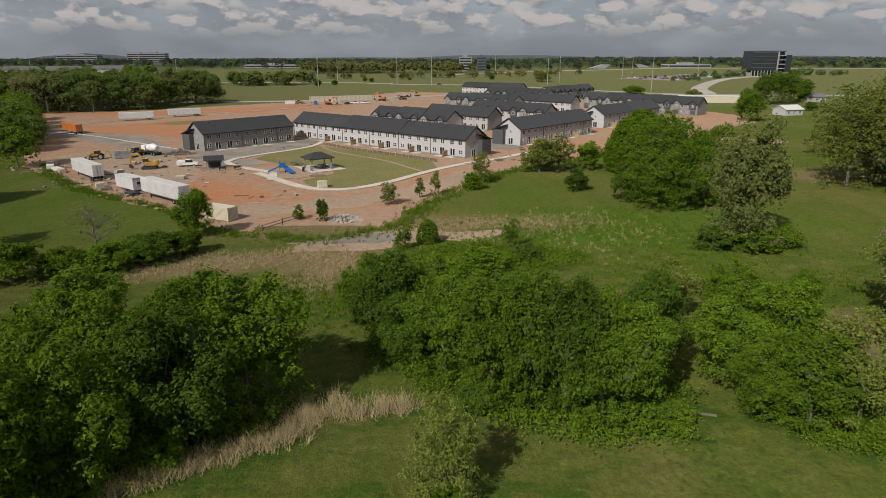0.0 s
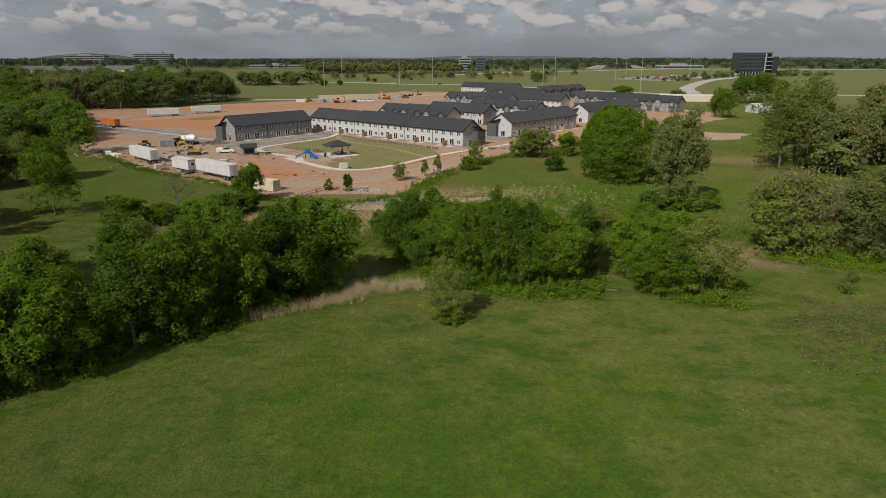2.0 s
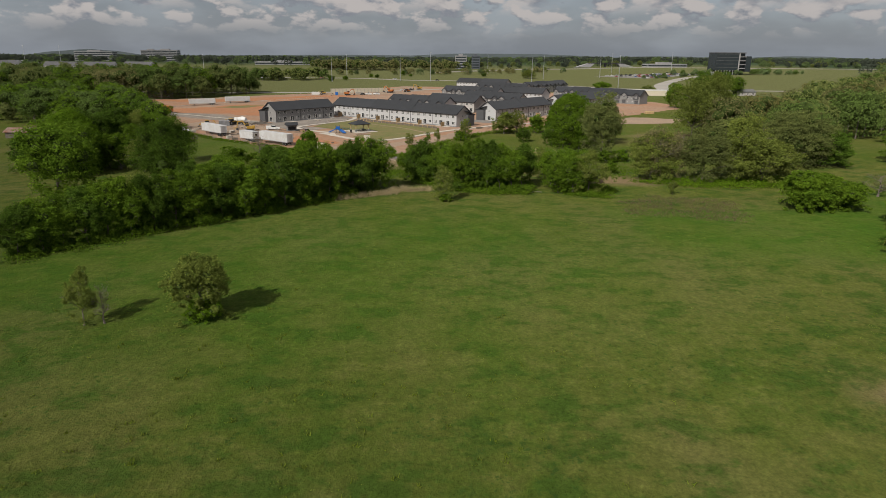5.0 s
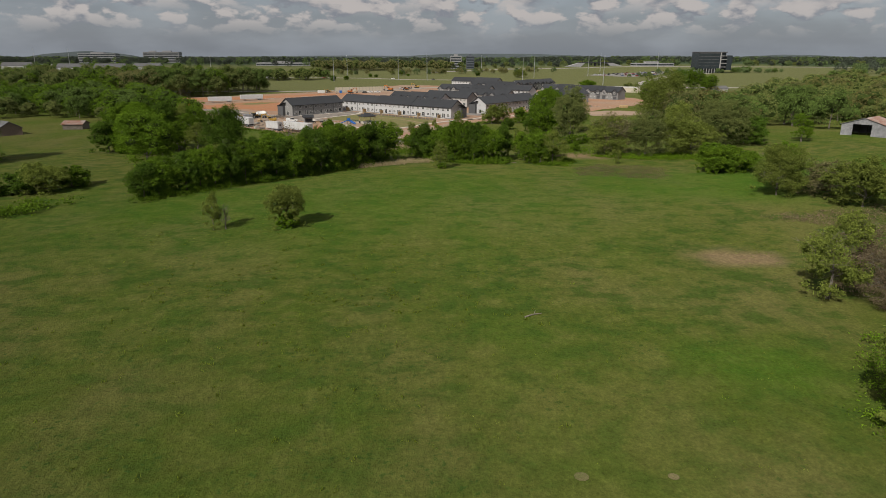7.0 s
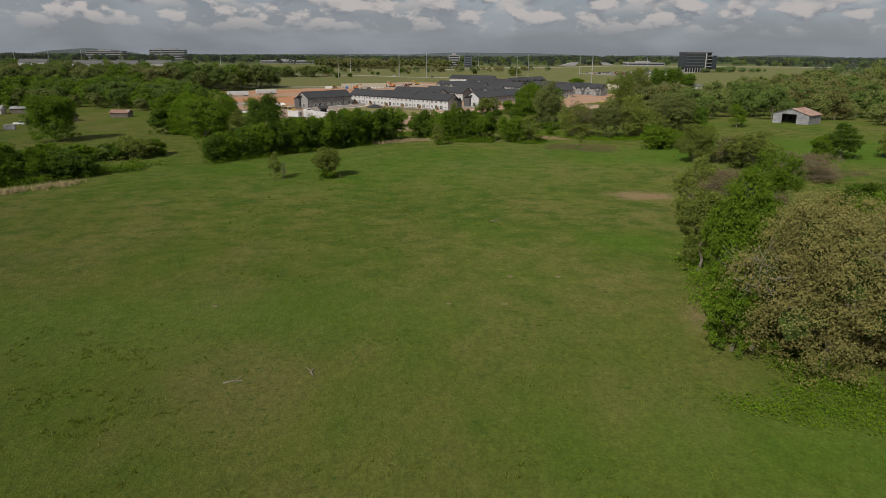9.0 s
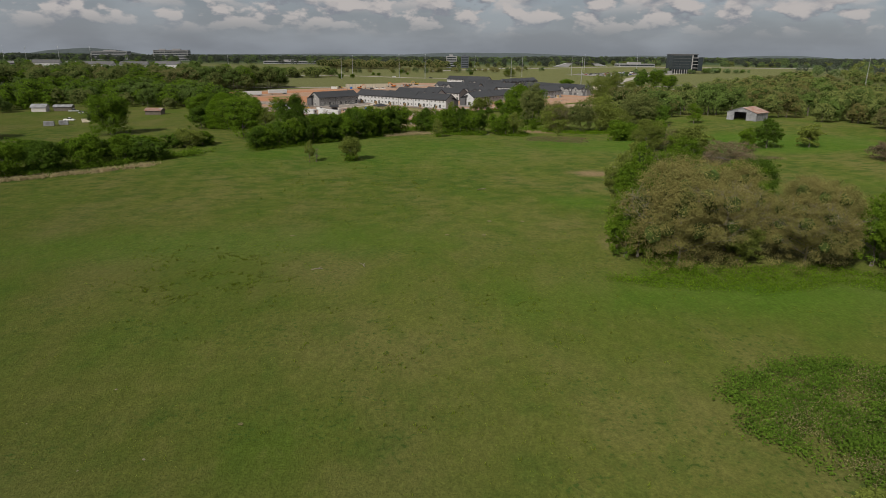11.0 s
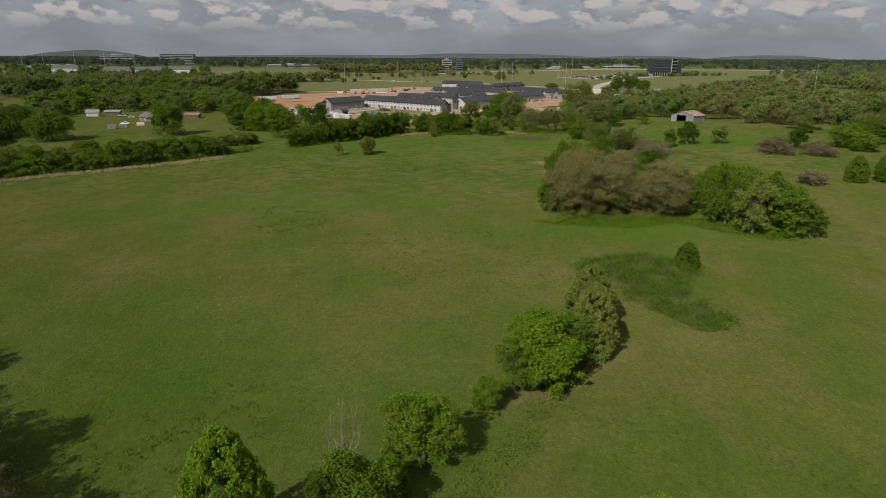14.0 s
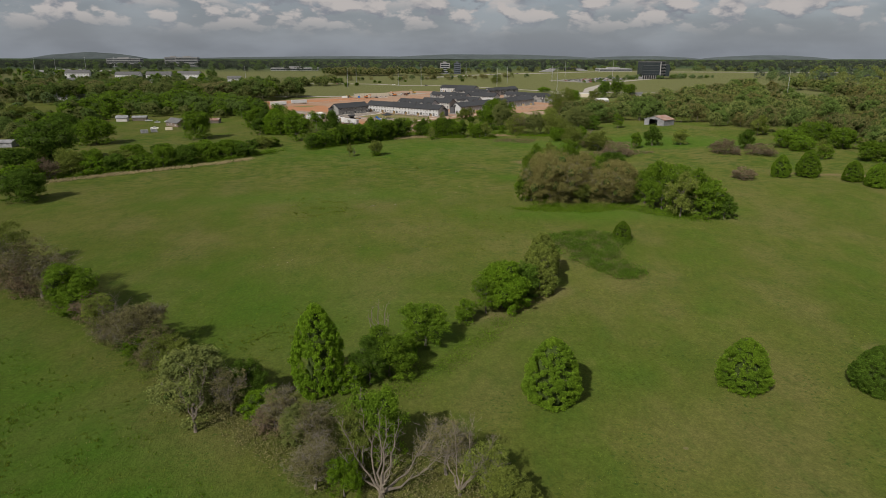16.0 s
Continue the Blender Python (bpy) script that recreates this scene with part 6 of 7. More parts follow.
for s in (-1, 1):
    part("tool_box", boxes((-2.65, min(s * 0.6, s * 0.98), 0.95, -0.7, max(s * 0.6, s * 0.98), 1.65), bevel=0.03), PAINTS["white"], truck)
vehicle(-54.4, 413.0, 5, "pickup", "white", "distant white pickup on the building site")
vehicle(-60.5, 412.0, 5, "pickup", "white", "distant white pickup beside another")
vehicle(-64.5, 408.5, 60, "car", "black", "distant dark car on the building site")
vehicle(-37.0, 470.0, 15, "pickup", "silver", "distant silver pickup on the building site")
vehicle(-31.0, 472.0, 15, "pickup", "black", "distant dark pickup on the building site")
vehicle(-195.1, 116.6, 0, "pickup", "white", "white pickup on the farm yard")
vehicle(-221.0, 168.0, 30, "pickup", "silver", "old silver pickup by the farm sheds")
vehicle(-210.0, 158.0, 5, "car", "silver", "silver car parked near the farmhouse")
vehicle(-203.5, 161.0, 8, "car", "white", "white car parked near the farmhouse")
vehicle(-199.0, 158.0, 8, "car", "blue", "dark blue car parked near the farmhouse")
vehicle(-10.0, 652.0, 15, "car", "black", "dark car on the distant road", lift=0.2)
vehicle(-60.0, 672.0, 150, "car", "white", "white car on the distant road", lift=0.2)
vehicle(-150.0, 699.0, 175, "car", "red", "red car on the distant road", lift=0.2)
vehicle(140.0, 1034.0, 20, "pickup", "white", "white pickup on the distant highway", lift=0.5)
vehicle(180.0, 1058.0, 15, "car", "black", "dark car on the distant highway", lift=0.5)
vehicle(120.0, 1020.0, 30, "car", "silver", "silver car on the distant highway", lift=0.5)
rng_cars = random.Random(4)
for row in range(4):
    for k in range(15):
        if rng_cars.random() < 0.82:
            f = (k + 0.5) / 15
            a = Vector((252, 733)).lerp(Vector((205, 798)), row / 3.2)
            b = Vector((338, 797)).lerp(Vector((318, 850)), row / 3.2)
            p = a.lerp(b, f)
            vehicle(p.x, p.y, 125, "car", rng_cars.choice(["white", "silver", "black", "red", "blue", "silver"]), "parked car in the office car park", "cars in the car park", 0.12)


def mixer_truck(x, y, heading):
    t = thing("service_truck", stand(x, y, heading), "white service truck with a rounded tank on dirt", "truck")
    part("cab", boxes((1.6, -1.15, 0.7, 3.4, 1.15, 2.9), bevel=0.15), PAINTS["white"], t)
    part("windscreen", boxes((3.3, -1.0, 1.8, 3.43, 1.0, 2.6)), GLASS, t)
    bm = rod(((-3.0, 0, 2.2), (-1.0, 0, 2.3), 0.7, 1.25), ((-1.0, 0, 2.3), (1.4, 0, 2.1), 1.25, 0.9), sides=14)
    part("tank", bm, PAINTS["white"], t)
    part("chassis", boxes((-3.4, -0.5, 0.6, 3.2, 0.5, 0.95)), STEEL_DARK, t)
    for xx in (-2.6, -1.4, 2.5):
        for s in (-1, 1):
            wheel(t, "truck", xx, s * 0.95, 0.5)


mixer_truck(-92.5, 195.2, 150)


# ---- the lawn, playground and yard ----
def pavilion(x, y, heading):
    t = thing("pavilion", stand(x, y, heading, 0.16), "open timber pavilion with a black hip roof", "pavilion")
    for sx in (-1, 1):
        for sy in (-1, 1):
            p = part("post", boxes((sx * 2.9 - 0.1, sy * 2.3 - 0.1, 0, sx * 2.9 + 0.1, sy * 2.3 + 0.1, 2.9)), WOOD, t)
            part("stone_base", boxes((sx * 2.9 - 0.28, sy * 2.3 - 0.28, 0, sx * 2.9 + 0.28, sy * 2.3 + 0.28, 0.9), bevel=0.03), STONE, p)
            part("knee_brace", rod(((sx * 2.9, sy * 2.3, 2.0), (sx * 2.0, sy * 2.3, 2.85), 0.07, 0.07), sides=4), WOOD, t)
    for s in (-1, 1):
        part("beam", boxes((-3.2, s * 2.3 - 0.08, 2.75, 3.2, s * 2.3 + 0.08, 3.0)), WOOD, t)
    bm = bmesh.new()
    a = [bm.verts.new(p) for p in ((-3.7, -3.1, 2.95), (3.7, -3.1, 2.95), (3.7, 3.1, 2.95), (-3.7, 3.1, 2.95))]
    c = [bm.verts.new(p) for p in ((-3.7, -3.1, 3.12), (3.7, -3.1, 3.12), (3.7, 3.1, 3.12), (-3.7, 3.1, 3.12))]
    r0, r1 = bm.verts.new((-0.9, 0, 4.5)), bm.verts.new((0.9, 0, 4.5))
    bm.faces.new(a[::-1])
    for i in range(4):
        bm.faces.new((a[i], a[(i + 1) % 4], c[(i + 1) % 4], c[i]))
    bm.faces.new((c[0], c[1], r1, r0)); bm.faces.new((c[2], c[3], r0, r1)); bm.faces.new((c[1], c[2], r1)); bm.faces.new((c[3], c[0], r0))
    part("roof", bm, SHINGLE, t, "black shingle hip roof")


pavilion(-35.6, 168.6, 35)


def picnic_table(x, y, heading, lift=0.12):
    t = thing("picnic_table", stand(x, y, heading, lift), "dark green picnic table with two benches", "table", "picnic tables")
    part("tabletop", boxes((-0.9, -0.4, 0.7, 0.9, 0.4, 0.76), bevel=0.015), PICNIC, t)
    for s in (-1, 1):
        part("bench", boxes((-0.9, s * 0.75 - 0.14, 0.42, 0.9, s * 0.75 + 0.14, 0.47)), PICNIC, t)
        part("leg_frame", rod(((s * 0.65, -0.75, 0.0), (s * 0.65, 0.25, 0.72), 0.03, 0.03), ((s * 0.65, 0.75, 0.0), (s * 0.65, -0.25, 0.72), 0.03, 0.03), ((s * 0.65, -0.75, 0.42), (s * 0.65, 0.75, 0.42), 0.03, 0.03)), STEEL_DARK, t)


PICNIC = material("green_coated_steel", (0.05, 0.10, 0.07), rough=0.5, vary=0.08)
for px, py, ph in ((-36.8, 168.2, 20), (-33.8, 168.6, 50), (-35.4, 171.0, 35), (-41.0, 172.2, 10), (-43.4, 174.2, 30)):
    picnic_table(px, py, ph, 0.2)


def bench(x, y, heading):
    t = thing("bench", stand(x, y, heading, 0.05), "dark park bench on the dirt", "bench", "benches by the kiosk")
    part("seat", boxes((-0.9, -0.25, 0.42, 0.9, 0.2, 0.47)), STEEL_DARK, t)
    part("backrest", boxes((-0.9, 0.2, 0.5, 0.9, 0.26, 0.95)), STEEL_DARK, t)
    for s in (-0.75, 0.75):
        part("leg", boxes((s - 0.04, -0.2, 0, s + 0.04, 0.2, 0.42)), STEEL_DARK, t)


bench(-60.5, 166.0, 30); bench(-57.0, 167.5, 30)
lp = thing("lumber_stack", stand(-59.0, 170.6, 25), "stack of brown lumber near the kiosk", "lumber")
for k in range(3):
    part("board_layer", boxes((-2.2, -0.6, 0.02 + 0.22 * k, 2.2, 0.6, 0.2 + 0.22 * k)), RUST if k == 2 else WOOD, lp)


def playset(x, y, heading):
    t = thing("playset", stand(x, y, heading, 0.1), "playground climber with two blue slides and grey posts", "playground")
    for sx in (-0.7, 0.7):
        for sy in (-0.7, 0.7):
            part("post", rod(((sx, sy, 0), (sx, sy, 3.0), 0.06, 0.06)), STEEL_DARK, t)
    part("platform", boxes((-0.8, -0.8, 1.45, 0.8, 0.8, 1.53)), STEEL_DARK, t)
    for nm, d, w in (("slide", Vector((-1, 0.15, 0)), 0.65), ("slide", Vector((0.75, -0.8, 0)), 1.5)):
        d.normalize()
        side = Vector((-d.y, d.x, 0))
        bm = bmesh.new()
        rows = []
        for k in range(9):
            f = k / 8
            c = d * (0.8 + 2.9 * f) + Vector((0, 0, 1.55 - 1.35 * (f ** 0.9) * (1.12 - 0.12 * f)))
            prof = [(-w / 2, 0.32), (-w / 2 + 0.06, 0.05), (w / 2 - 0.06, 0.05), (w / 2, 0.32), (w / 2 + 0.05, 0.3), (w / 2, -0.03), (-w / 2, -0.03), (-w / 2 - 0.05, 0.3)]
            rows.append([bm.verts.new(c + side * a + Vector((0, 0, b))) for a, b in prof])
        for r0, r1 in zip(rows, rows[1:]):
            for i in range(8):
                bm.faces.new((r0[i], r1[i], r1[(i + 1) % 8], r0[(i + 1) % 8]))
        bm.faces.new(rows[0]); bm.faces.new(rows[-1][::-1])
        bmesh.ops.recalc_face_normals(bm, faces=bm.faces[:])
        part(nm, bm, BLUE, t, "bright blue plastic slide")
    part("hood", boxes((-0.75, -0.85, 1.6, 0.75, -0.75, 2.7), bevel=0.04), BLUE, t)
    part("ladder", rod(*[((0.75, 0.75, 0.3 * k), (1.4 - 0.15 * k, 1.4 - 0.15 * k, 0.3 * k), 0.03, 0.03) for k in range(1, 5)]), STEEL_DARK, t)


playset(-43.6, 162.6, 15)

box_t = thing("utility_box", stand(-29.6, 143.4, 20, 0.1), "pale concrete-coloured utility cabinet by the path", "utility box")
part("pad", boxes((-1.2, -1.0, 0, 1.2, 1.0, 0.12)), CONCRETE, box_t)
part("cabinet", boxes((-1.05, -0.8, 0.12, 1.05, 0.8, 1.35), bevel=0.05), BEIGE, box_t)
part("lid", boxes((-1.1, -0.85, 1.35, 1.1, 0.85, 1.45), bevel=0.03), CONCRETE, box_t)
bin_t = thing("litter_bin", stand(-38.6, 164.3, 0, 0.15), "black litter bin by the pavilion", "bin")
part("drum", rod(((0, 0, 0), (0, 0, 0.95), 0.32, 0.36), sides=12), TRIM_BLACK, bin_t)
part("lid", rod(((0, 0, 0.95), (0, 0, 1.12), 0.38, 0.2), sides=12), TRIM_BLACK, bin_t)


def kiosk(x, y, heading):
    t = thing("kiosk", stand(x, y, heading), "small grey kiosk with a black gable roof", "kiosk")
    part("wall", boxes((-2.0, -0.2, 0, 2.0, 1.4, 2.5)), GREY_SIDING, t)
    for s in (-1.8, 1.8):
        part("post", boxes((s - 0.12, -1.5, 0, s + 0.12, -1.26, 2.5)), GREY_SIDING, t)
    part("post_boxes", boxes((-1.5, -0.45, 0.5, 1.5, -0.21, 1.7), bevel=0.03), STEEL_DARK, t)
    bm = bmesh.new()
    prism(bm, [(-1.9, 2.4), (0, 3.4), (1.9, 2.4), (1.9, 2.56), (0, 3.58), (-1.9, 2.56)], 0, -2.6, 2.6)
    part("roof", bm, SHINGLE, t)
    bm = bmesh.new()
    prism(bm, [(-1.4, 2.48), (1.4, 2.48), (0, 3.36)], 0, -2.0, 2.0)
    part("gable", bm, GREY_SIDING, t)


kiosk(-63.6, 168.8, 20)


def retaining_wall():
    t = thing("retaining_wall", Matrix(), "low retaining wall of new timber posts and planks", "retaining wall")
    pts = [Vector(p) for p in ((-43, 217), (-36, 209), (-30, 203), (-16.6, 192), (-4, 181))]
    for a, b in zip(pts, pts[1:]):
        d = b - a
        n = max(2, int(d.length / 2.4))
        side = Vector((-d.y, d.x)).normalized()
        for k in range(n):
            p = a.lerp(b, k / n)
            q = a.lerp(b, (k + 1) / n)
            m = Matrix.Translation((p.x, p.y, 0)) @ Matrix.Rotation(math.atan2(d.y, d.x), 4, "Z")
            o = part("post", boxes((-0.08, -0.16, 0, 0.08, 0.0, 1.15)), WOOD, t); o.matrix_local = m
            for r in range(3):
                o = part("plank", boxes((0.0, 0.01, 0.02 + 0.3 * r, (q - p).length, 0.07, 0.3 + 0.3 * r)), BARK, t, "dark stained plank"); o.matrix_local = m
            o = part("cap_board", boxes((0.0, -0.1, 0.93, (q - p).length, 0.16, 0.99)), WOOD, t); o.matrix_local = m


retaining_wall()


def stack(x, y, heading, w, d, h, mat, label):
    t = thing("material_stack", stand(x, y, heading), label, "building material", "stacks of building material")
    part("pallet", boxes((-w / 2, -d / 2, 0, w / 2, d / 2, 0.14)), WOOD, t)
    bm = bmesh.new()
    n = max(2, int(h / 0.3))
    for k in range(n):
        o = 0.06 * ((k * 7) % 3 - 1)
        box(bm, -w / 2 + 0.05 + o, -d / 2 + 0.04, 0.14 + k * h / n, w / 2 - 0.05 + o, d / 2 - 0.04, 0.14 + (k + 0.93) * h / n)
    part("load", bm, mat, t)


for sx, sy, sh, sw, sd, sz, sm, sl in (
        (-109.5, 171.0, 120, 3.2, 1.8, 1.0, TRIM_WHITE, "white wrapped pallet of material on dirt"), (-105.5, 167.4, 140, 4.0, 1.6, 0.8, TRIM_WHITE, "long white wrapped stack of material"),
        (-102.4, 164.2, 130, 2.6, 1.6, 0.9, CONCRETE, "pale stack of blocks on a pallet"), (-112.0, 176.0, 70, 2.4, 2.0, 1.2, CONCRETE, "pale grey stack beside the grove"),
        (-81.0, 143.0, 40, 1.8, 1.6, 1.0, CONCRETE, "pallet of pale blocks by the field"), (-77.5, 139.4, 20, 2.2, 1.2, 0.7, BARK, "dark pile of timber by the field"),
        (-69.4, 134.6, 140, 3.4, 2.0, 0.6, STEEL_DARK, "dark sheeted pile between two trailers"), (-66.6, 153.6, 10, 2.2, 1.8, 0.7, CONCRETE, "pale concrete rings on a pallet"),
        (-86.0, 162.0, 60, 2.2, 1.4, 0.8, CONCRETE, "low stack of pale stone on dirt"), (-89.0, 176.0, 100, 2.6, 1.4, 0.7, WOOD, "stack of new lumber in the yard"),
        (-84.0, 180.0, 15, 2.0, 2.0, 0.5, CONCRETE, "low pale pallet in the yard"), (-101.0, 409.0, 10, 6.0, 3.0, 2.0, TRIM_WHITE, "distant white stack on the building site"),
        (-84.0, 405.0, 0, 2.0, 2.0, 2.2, BLUE, "distant blue toilet cabin on the building site"), (-69.0, 424.0, 20, 6.0, 2.0, 1.5, CONCRETE, "distant pale stack beside a wall"),
        (14.0, 182.0, 30, 2.4, 1.4, 0.6, BARK, "dark heap of pipes by the white row"), (112.0, 262.0, 20, 5.0, 2.0, 1.2, WOOD, "stack of new lumber on red dirt")):
    stack(sx, sy, sh, sw, sd, sz, sm, sl)


def heap(x, y, r, h, mat, label, seed):
    rng = np.random.default_rng(seed)
    bm = bmesh.new()
    for k in range(int(60 * r)):
        a, q = rng.uniform(0, math.tau), math.sqrt(rng.random()) * r
        s = rng.uniform(0.12, 0.38)
        z = h * (1 - q / r) * rng.uniform(0.3, 1)
        c = Vector((q * math.cos(a), q * math.sin(a) * 0.7, z))
        bmesh.ops.create_icosphere(bm, subdivisions=1, radius=s, matrix=Matrix.Translation(c) @ Euler((a, q, z)).to_matrix().to_4x4() @ Matrix.Diagonal((1, rng.uniform(0.6, 1), rng.uniform(0.45, 0.8), 1)))
    o = part("rock_heap", bm, mat)
    o.location = (x, y, ground_z(x, y))
    tagged(o, label, "rocks", kind="stuff")


heap(-19.5, 112.5, 3.4, 1.4, CONCRETE, "heap of pale broken rock and rubble", 3)
heap(-33.5, 158.0, 2.2, 0.6, PALE_DIRT, "low heap of tan soil by the path", 4)
heap(-84.0, 196.0, 5.0, 1.8, GRAVEL, "heap of grey gravel beside a truck", 5)
fw = thing("foundation_wall", stand(-71.0, 437.0, 28), "long tan concrete foundation wall on the building site", "wall")
part("wall", boxes((-24, -0.2, 0, 24, 0.2, 3.6)), BEIGE, fw)
for k in range(16):
    part("pilaster", boxes((-23.5 + 3.1 * k, -0.3, 0, -23.1 + 3.1 * k, -0.2, 3.6)), CONCRETE, fw)


def street_lamp(x, y, h):
    t = thing("light_mast", stand(x, y, 0), "tall slim galvanised light mast beside the road", "light mast", "light masts")
    part("pole", rod(((0, 0, 0), (0, 0, h), 0.38, 0.16), sides=8), GALV, t)
    part("lamp_ring", rod(((-0.9, 0, h), (0.9, 0, h), 0.12, 0.12), ((0, -0.9, h), (0, 0.9, h), 0.12, 0.12)), GALV, t)


for lx, ly, lh in ((-122.6, 718, 27), (-51.9, 650, 30), (-17.3, 640, 31), (-123, 612, 26), (168, 544, 30), (119, 708, 27), (61, 867, 26), (96, 640, 26), (250, 900, 28), (340, 900, 28), (-300, 720, 26), (200, 760, 26)):
    street_lamp(lx, ly, lh)


# ---- farm, barn and far buildings ----
def barn():
    t = thing("barn", pose(140.4, 89.0, ground_z(146, 86) - 0.1, 0, 0, -50), "open grey tin barn with a rusty roof in the pasture", "barn")
    W, L, e, r = 14.2, 12.5, 3.9, 2.3
    for a, b, nm in ((0, 3.6, "end_wall"), (9.4, W, "end_wall")):
        bm = bmesh.new()
        za, zb = e + r * (1 - abs(a - W / 2) / (W / 2)), e + r * (1 - abs(b - W / 2) / (W / 2))
        prism(bm, [(a, 0), (b, 0), (b, zb - 0.1), (a, za - 0.1)], 1, 0, 0.15)
        part(nm, bm, TIN, t)
    bm = bmesh.new()
    prism(bm, [(3.6, 4.0), (9.4, 4.0), (9.4, e + r * 0.66), (W / 2, e + r - 0.1), (3.6, e + r * 0.5)], 1, 0, 0.15)
    part("lintel_wall", bm, TIN, t)
    bm = bmesh.new()
    prism(bm, [(0, 0), (W, 0), (W, e), (W / 2, e + r - 0.1), (0, e)], 1, L - 0.15, L)
    part("rear_wall", bm, TIN, t)
    for x0 in (0, W - 0.15):
        part("side_wall", boxes((x0, 0.15, 0, x0 + 0.15, L - 0.15, e)), TIN, t)
    for s in (0, 1):
        bm = bmesh.new()
        if s == 0:
            prof = [(-0.5, e - 0.15), (W / 2, e + r), (W / 2, e + r + 0.1), (-0.5, e - 0.05)]
        else:
            prof = [(W / 2, e + r), (W + 0.5, e - 0.15), (W + 0.5, e - 0.05), (W / 2, e + r + 0.1)]
        prism(bm, prof, 1, -0.4, L + 0.4)
        part("roof_slope", bm, RUST if s else TIN, t, "rust-streaked sheet roof" if s else "")
    for k in range(3):
        part("post", boxes((4.2 + 2.4 * k, 5.0, 0, 4.4 + 2.4 * k, 5.2, 4.3)), BARK, t)


barn()


def house(x, y, heading, W, D, h, rise, wall, roof, label, name="house", cat="house", floors=1, n=3, lift=0.0):
    t = thing(name, stand(x, y, heading, lift), label, cat)
    bm = bmesh.new()
    prism(bm, [(-D / 2, -0.5), (D / 2, -0.5), (D / 2, h), (0, h + rise - 0.05), (-D / 2, h)], 0, -W / 2, W / 2)
    part("wall", bm, wall, t)
    bm = bmesh.new()
    o = 0.5
    dr = rise / (D / 2) * o
    prism(bm, [(-D / 2 - o, h - dr), (0, h + rise), (D / 2 + o, h - dr), (D / 2 + o, h - dr + 0.22), (0, h + rise + 0.22), (-D / 2 - o, h - dr + 0.22)], 0, -W / 2 - o, W / 2 + o)
    part("roof", bm, roof, t)
    for f in range(floors):
        for k in range(n):
            xx = -W / 2 + W * (k + 0.5) / n
            w = share("window", WIN, t, Matrix.Translation((xx, -D / 2, 0.9 + 2.9 * f)))
            share("pane", WIN_PANE, w, Matrix())
    return t


ROOF_GREY = material("grey_shingle", (0.16, 0.16, 0.165), rough=0.85, vary=0.15, scale=0.5, fine=6)
house(-186.5, 136.0, -38, 15, 9, 3.0, 2.6, BRICK_RED, ROOF_GREY, "brick farmhouse with a grey shingle roof")
house(-242.0, 170.0, 10, 8, 6, 2.8, 1.6, PALE_SIDING, TIN, "open white farm shed with a white roof", "shed", "shed", n=0)
house(-231.0, 176.0, 10, 10, 6, 2.6, 1.0, BARK, TIN, "dark farm shed with a tin roof", "shed", "shed", n=0)
house(-166.5, 155.5, 0, 9, 6, 2.4, 1.2, BARK, RUST, "low farm shed with a red rusty roof", "shed", "shed", n=0)
house(-247.0, 30.0, 5, 18, 8, 2.8, 1.0, TIN, TIN, "long pale metal shed beyond the hedge", "shed", "shed", n=0)
house(-275.0, 290.0, -20, 26, 10, 3.2, 2.8, BRICK_RED, ROOF_GREY, "brick house with a grey roof among trees", n=4)
house(-395.0, 384.0, 20, 40, 14, 3.2, 2.8, WHITE_SIDING, ROOF_GREY, "long low house with a grey roof among trees", n=6)
house(-205.0, 372.0, 20, 16, 9, 3.0, 2.2, BRICK_RED, ROOF_GREY, "brown house half hidden in the tall grove", n=3)
house(175.5, 336.5, 20, 11.5, 8.5, 3.0, 1.9, WHITE_SIDING, TRIM_WHITE, "white metal building with a white roof", n=3)
house(243.0, 437.0, 10, 14, 9, 3.0, 2.0, PALE_SIDING, ROOF_GREY, "small grey house beyond the meadow")
for ax, ay, ah in ((-520, 795, 4), (-470, 800, 8), (-425, 818, -6), (-640, 860, 12)):
    house(ax, ay, ah, 40, 16, 9.5, 5.0, WHITE_SIDING, ROOF_GREY, "white three-storey apartment block with grey roofs", "apartment_building", "apartments", 3, 8)
for ax, ay, ah in ((-246, 640, 10), (-215, 700, 0), (-330, 760, 15)):
    house(ax, ay, ah, 22, 12, 5.8, 3.4, WHITE_SIDING, ROOF_GREY, "white two-storey house among trees", floors=2, n=4)
for hx, hy, hh in SUBURB:
    two = (hx + hy) % 2
    house(hx, hy, hh, 20 if two else 17, 11, 5.8 if two else 3.6, 3.4, PALE_SIDING if two else WHITE_SIDING, ROOF_GREY, "pale suburban house with a grey roof among trees", floors=1 + two, n=4)
tan = thing("tan_wall", stand(172, 423, -11), "long tan block wall with a white coping", "wall")
part("wall", boxes((-32, -0.4, 0, 20, 0.4, 4.0)), BEIGE, tan)
part("coping", boxes((-32, -0.6, 4.0, 20, 0.6, 4.9)), TRIM_WHITE, tan)


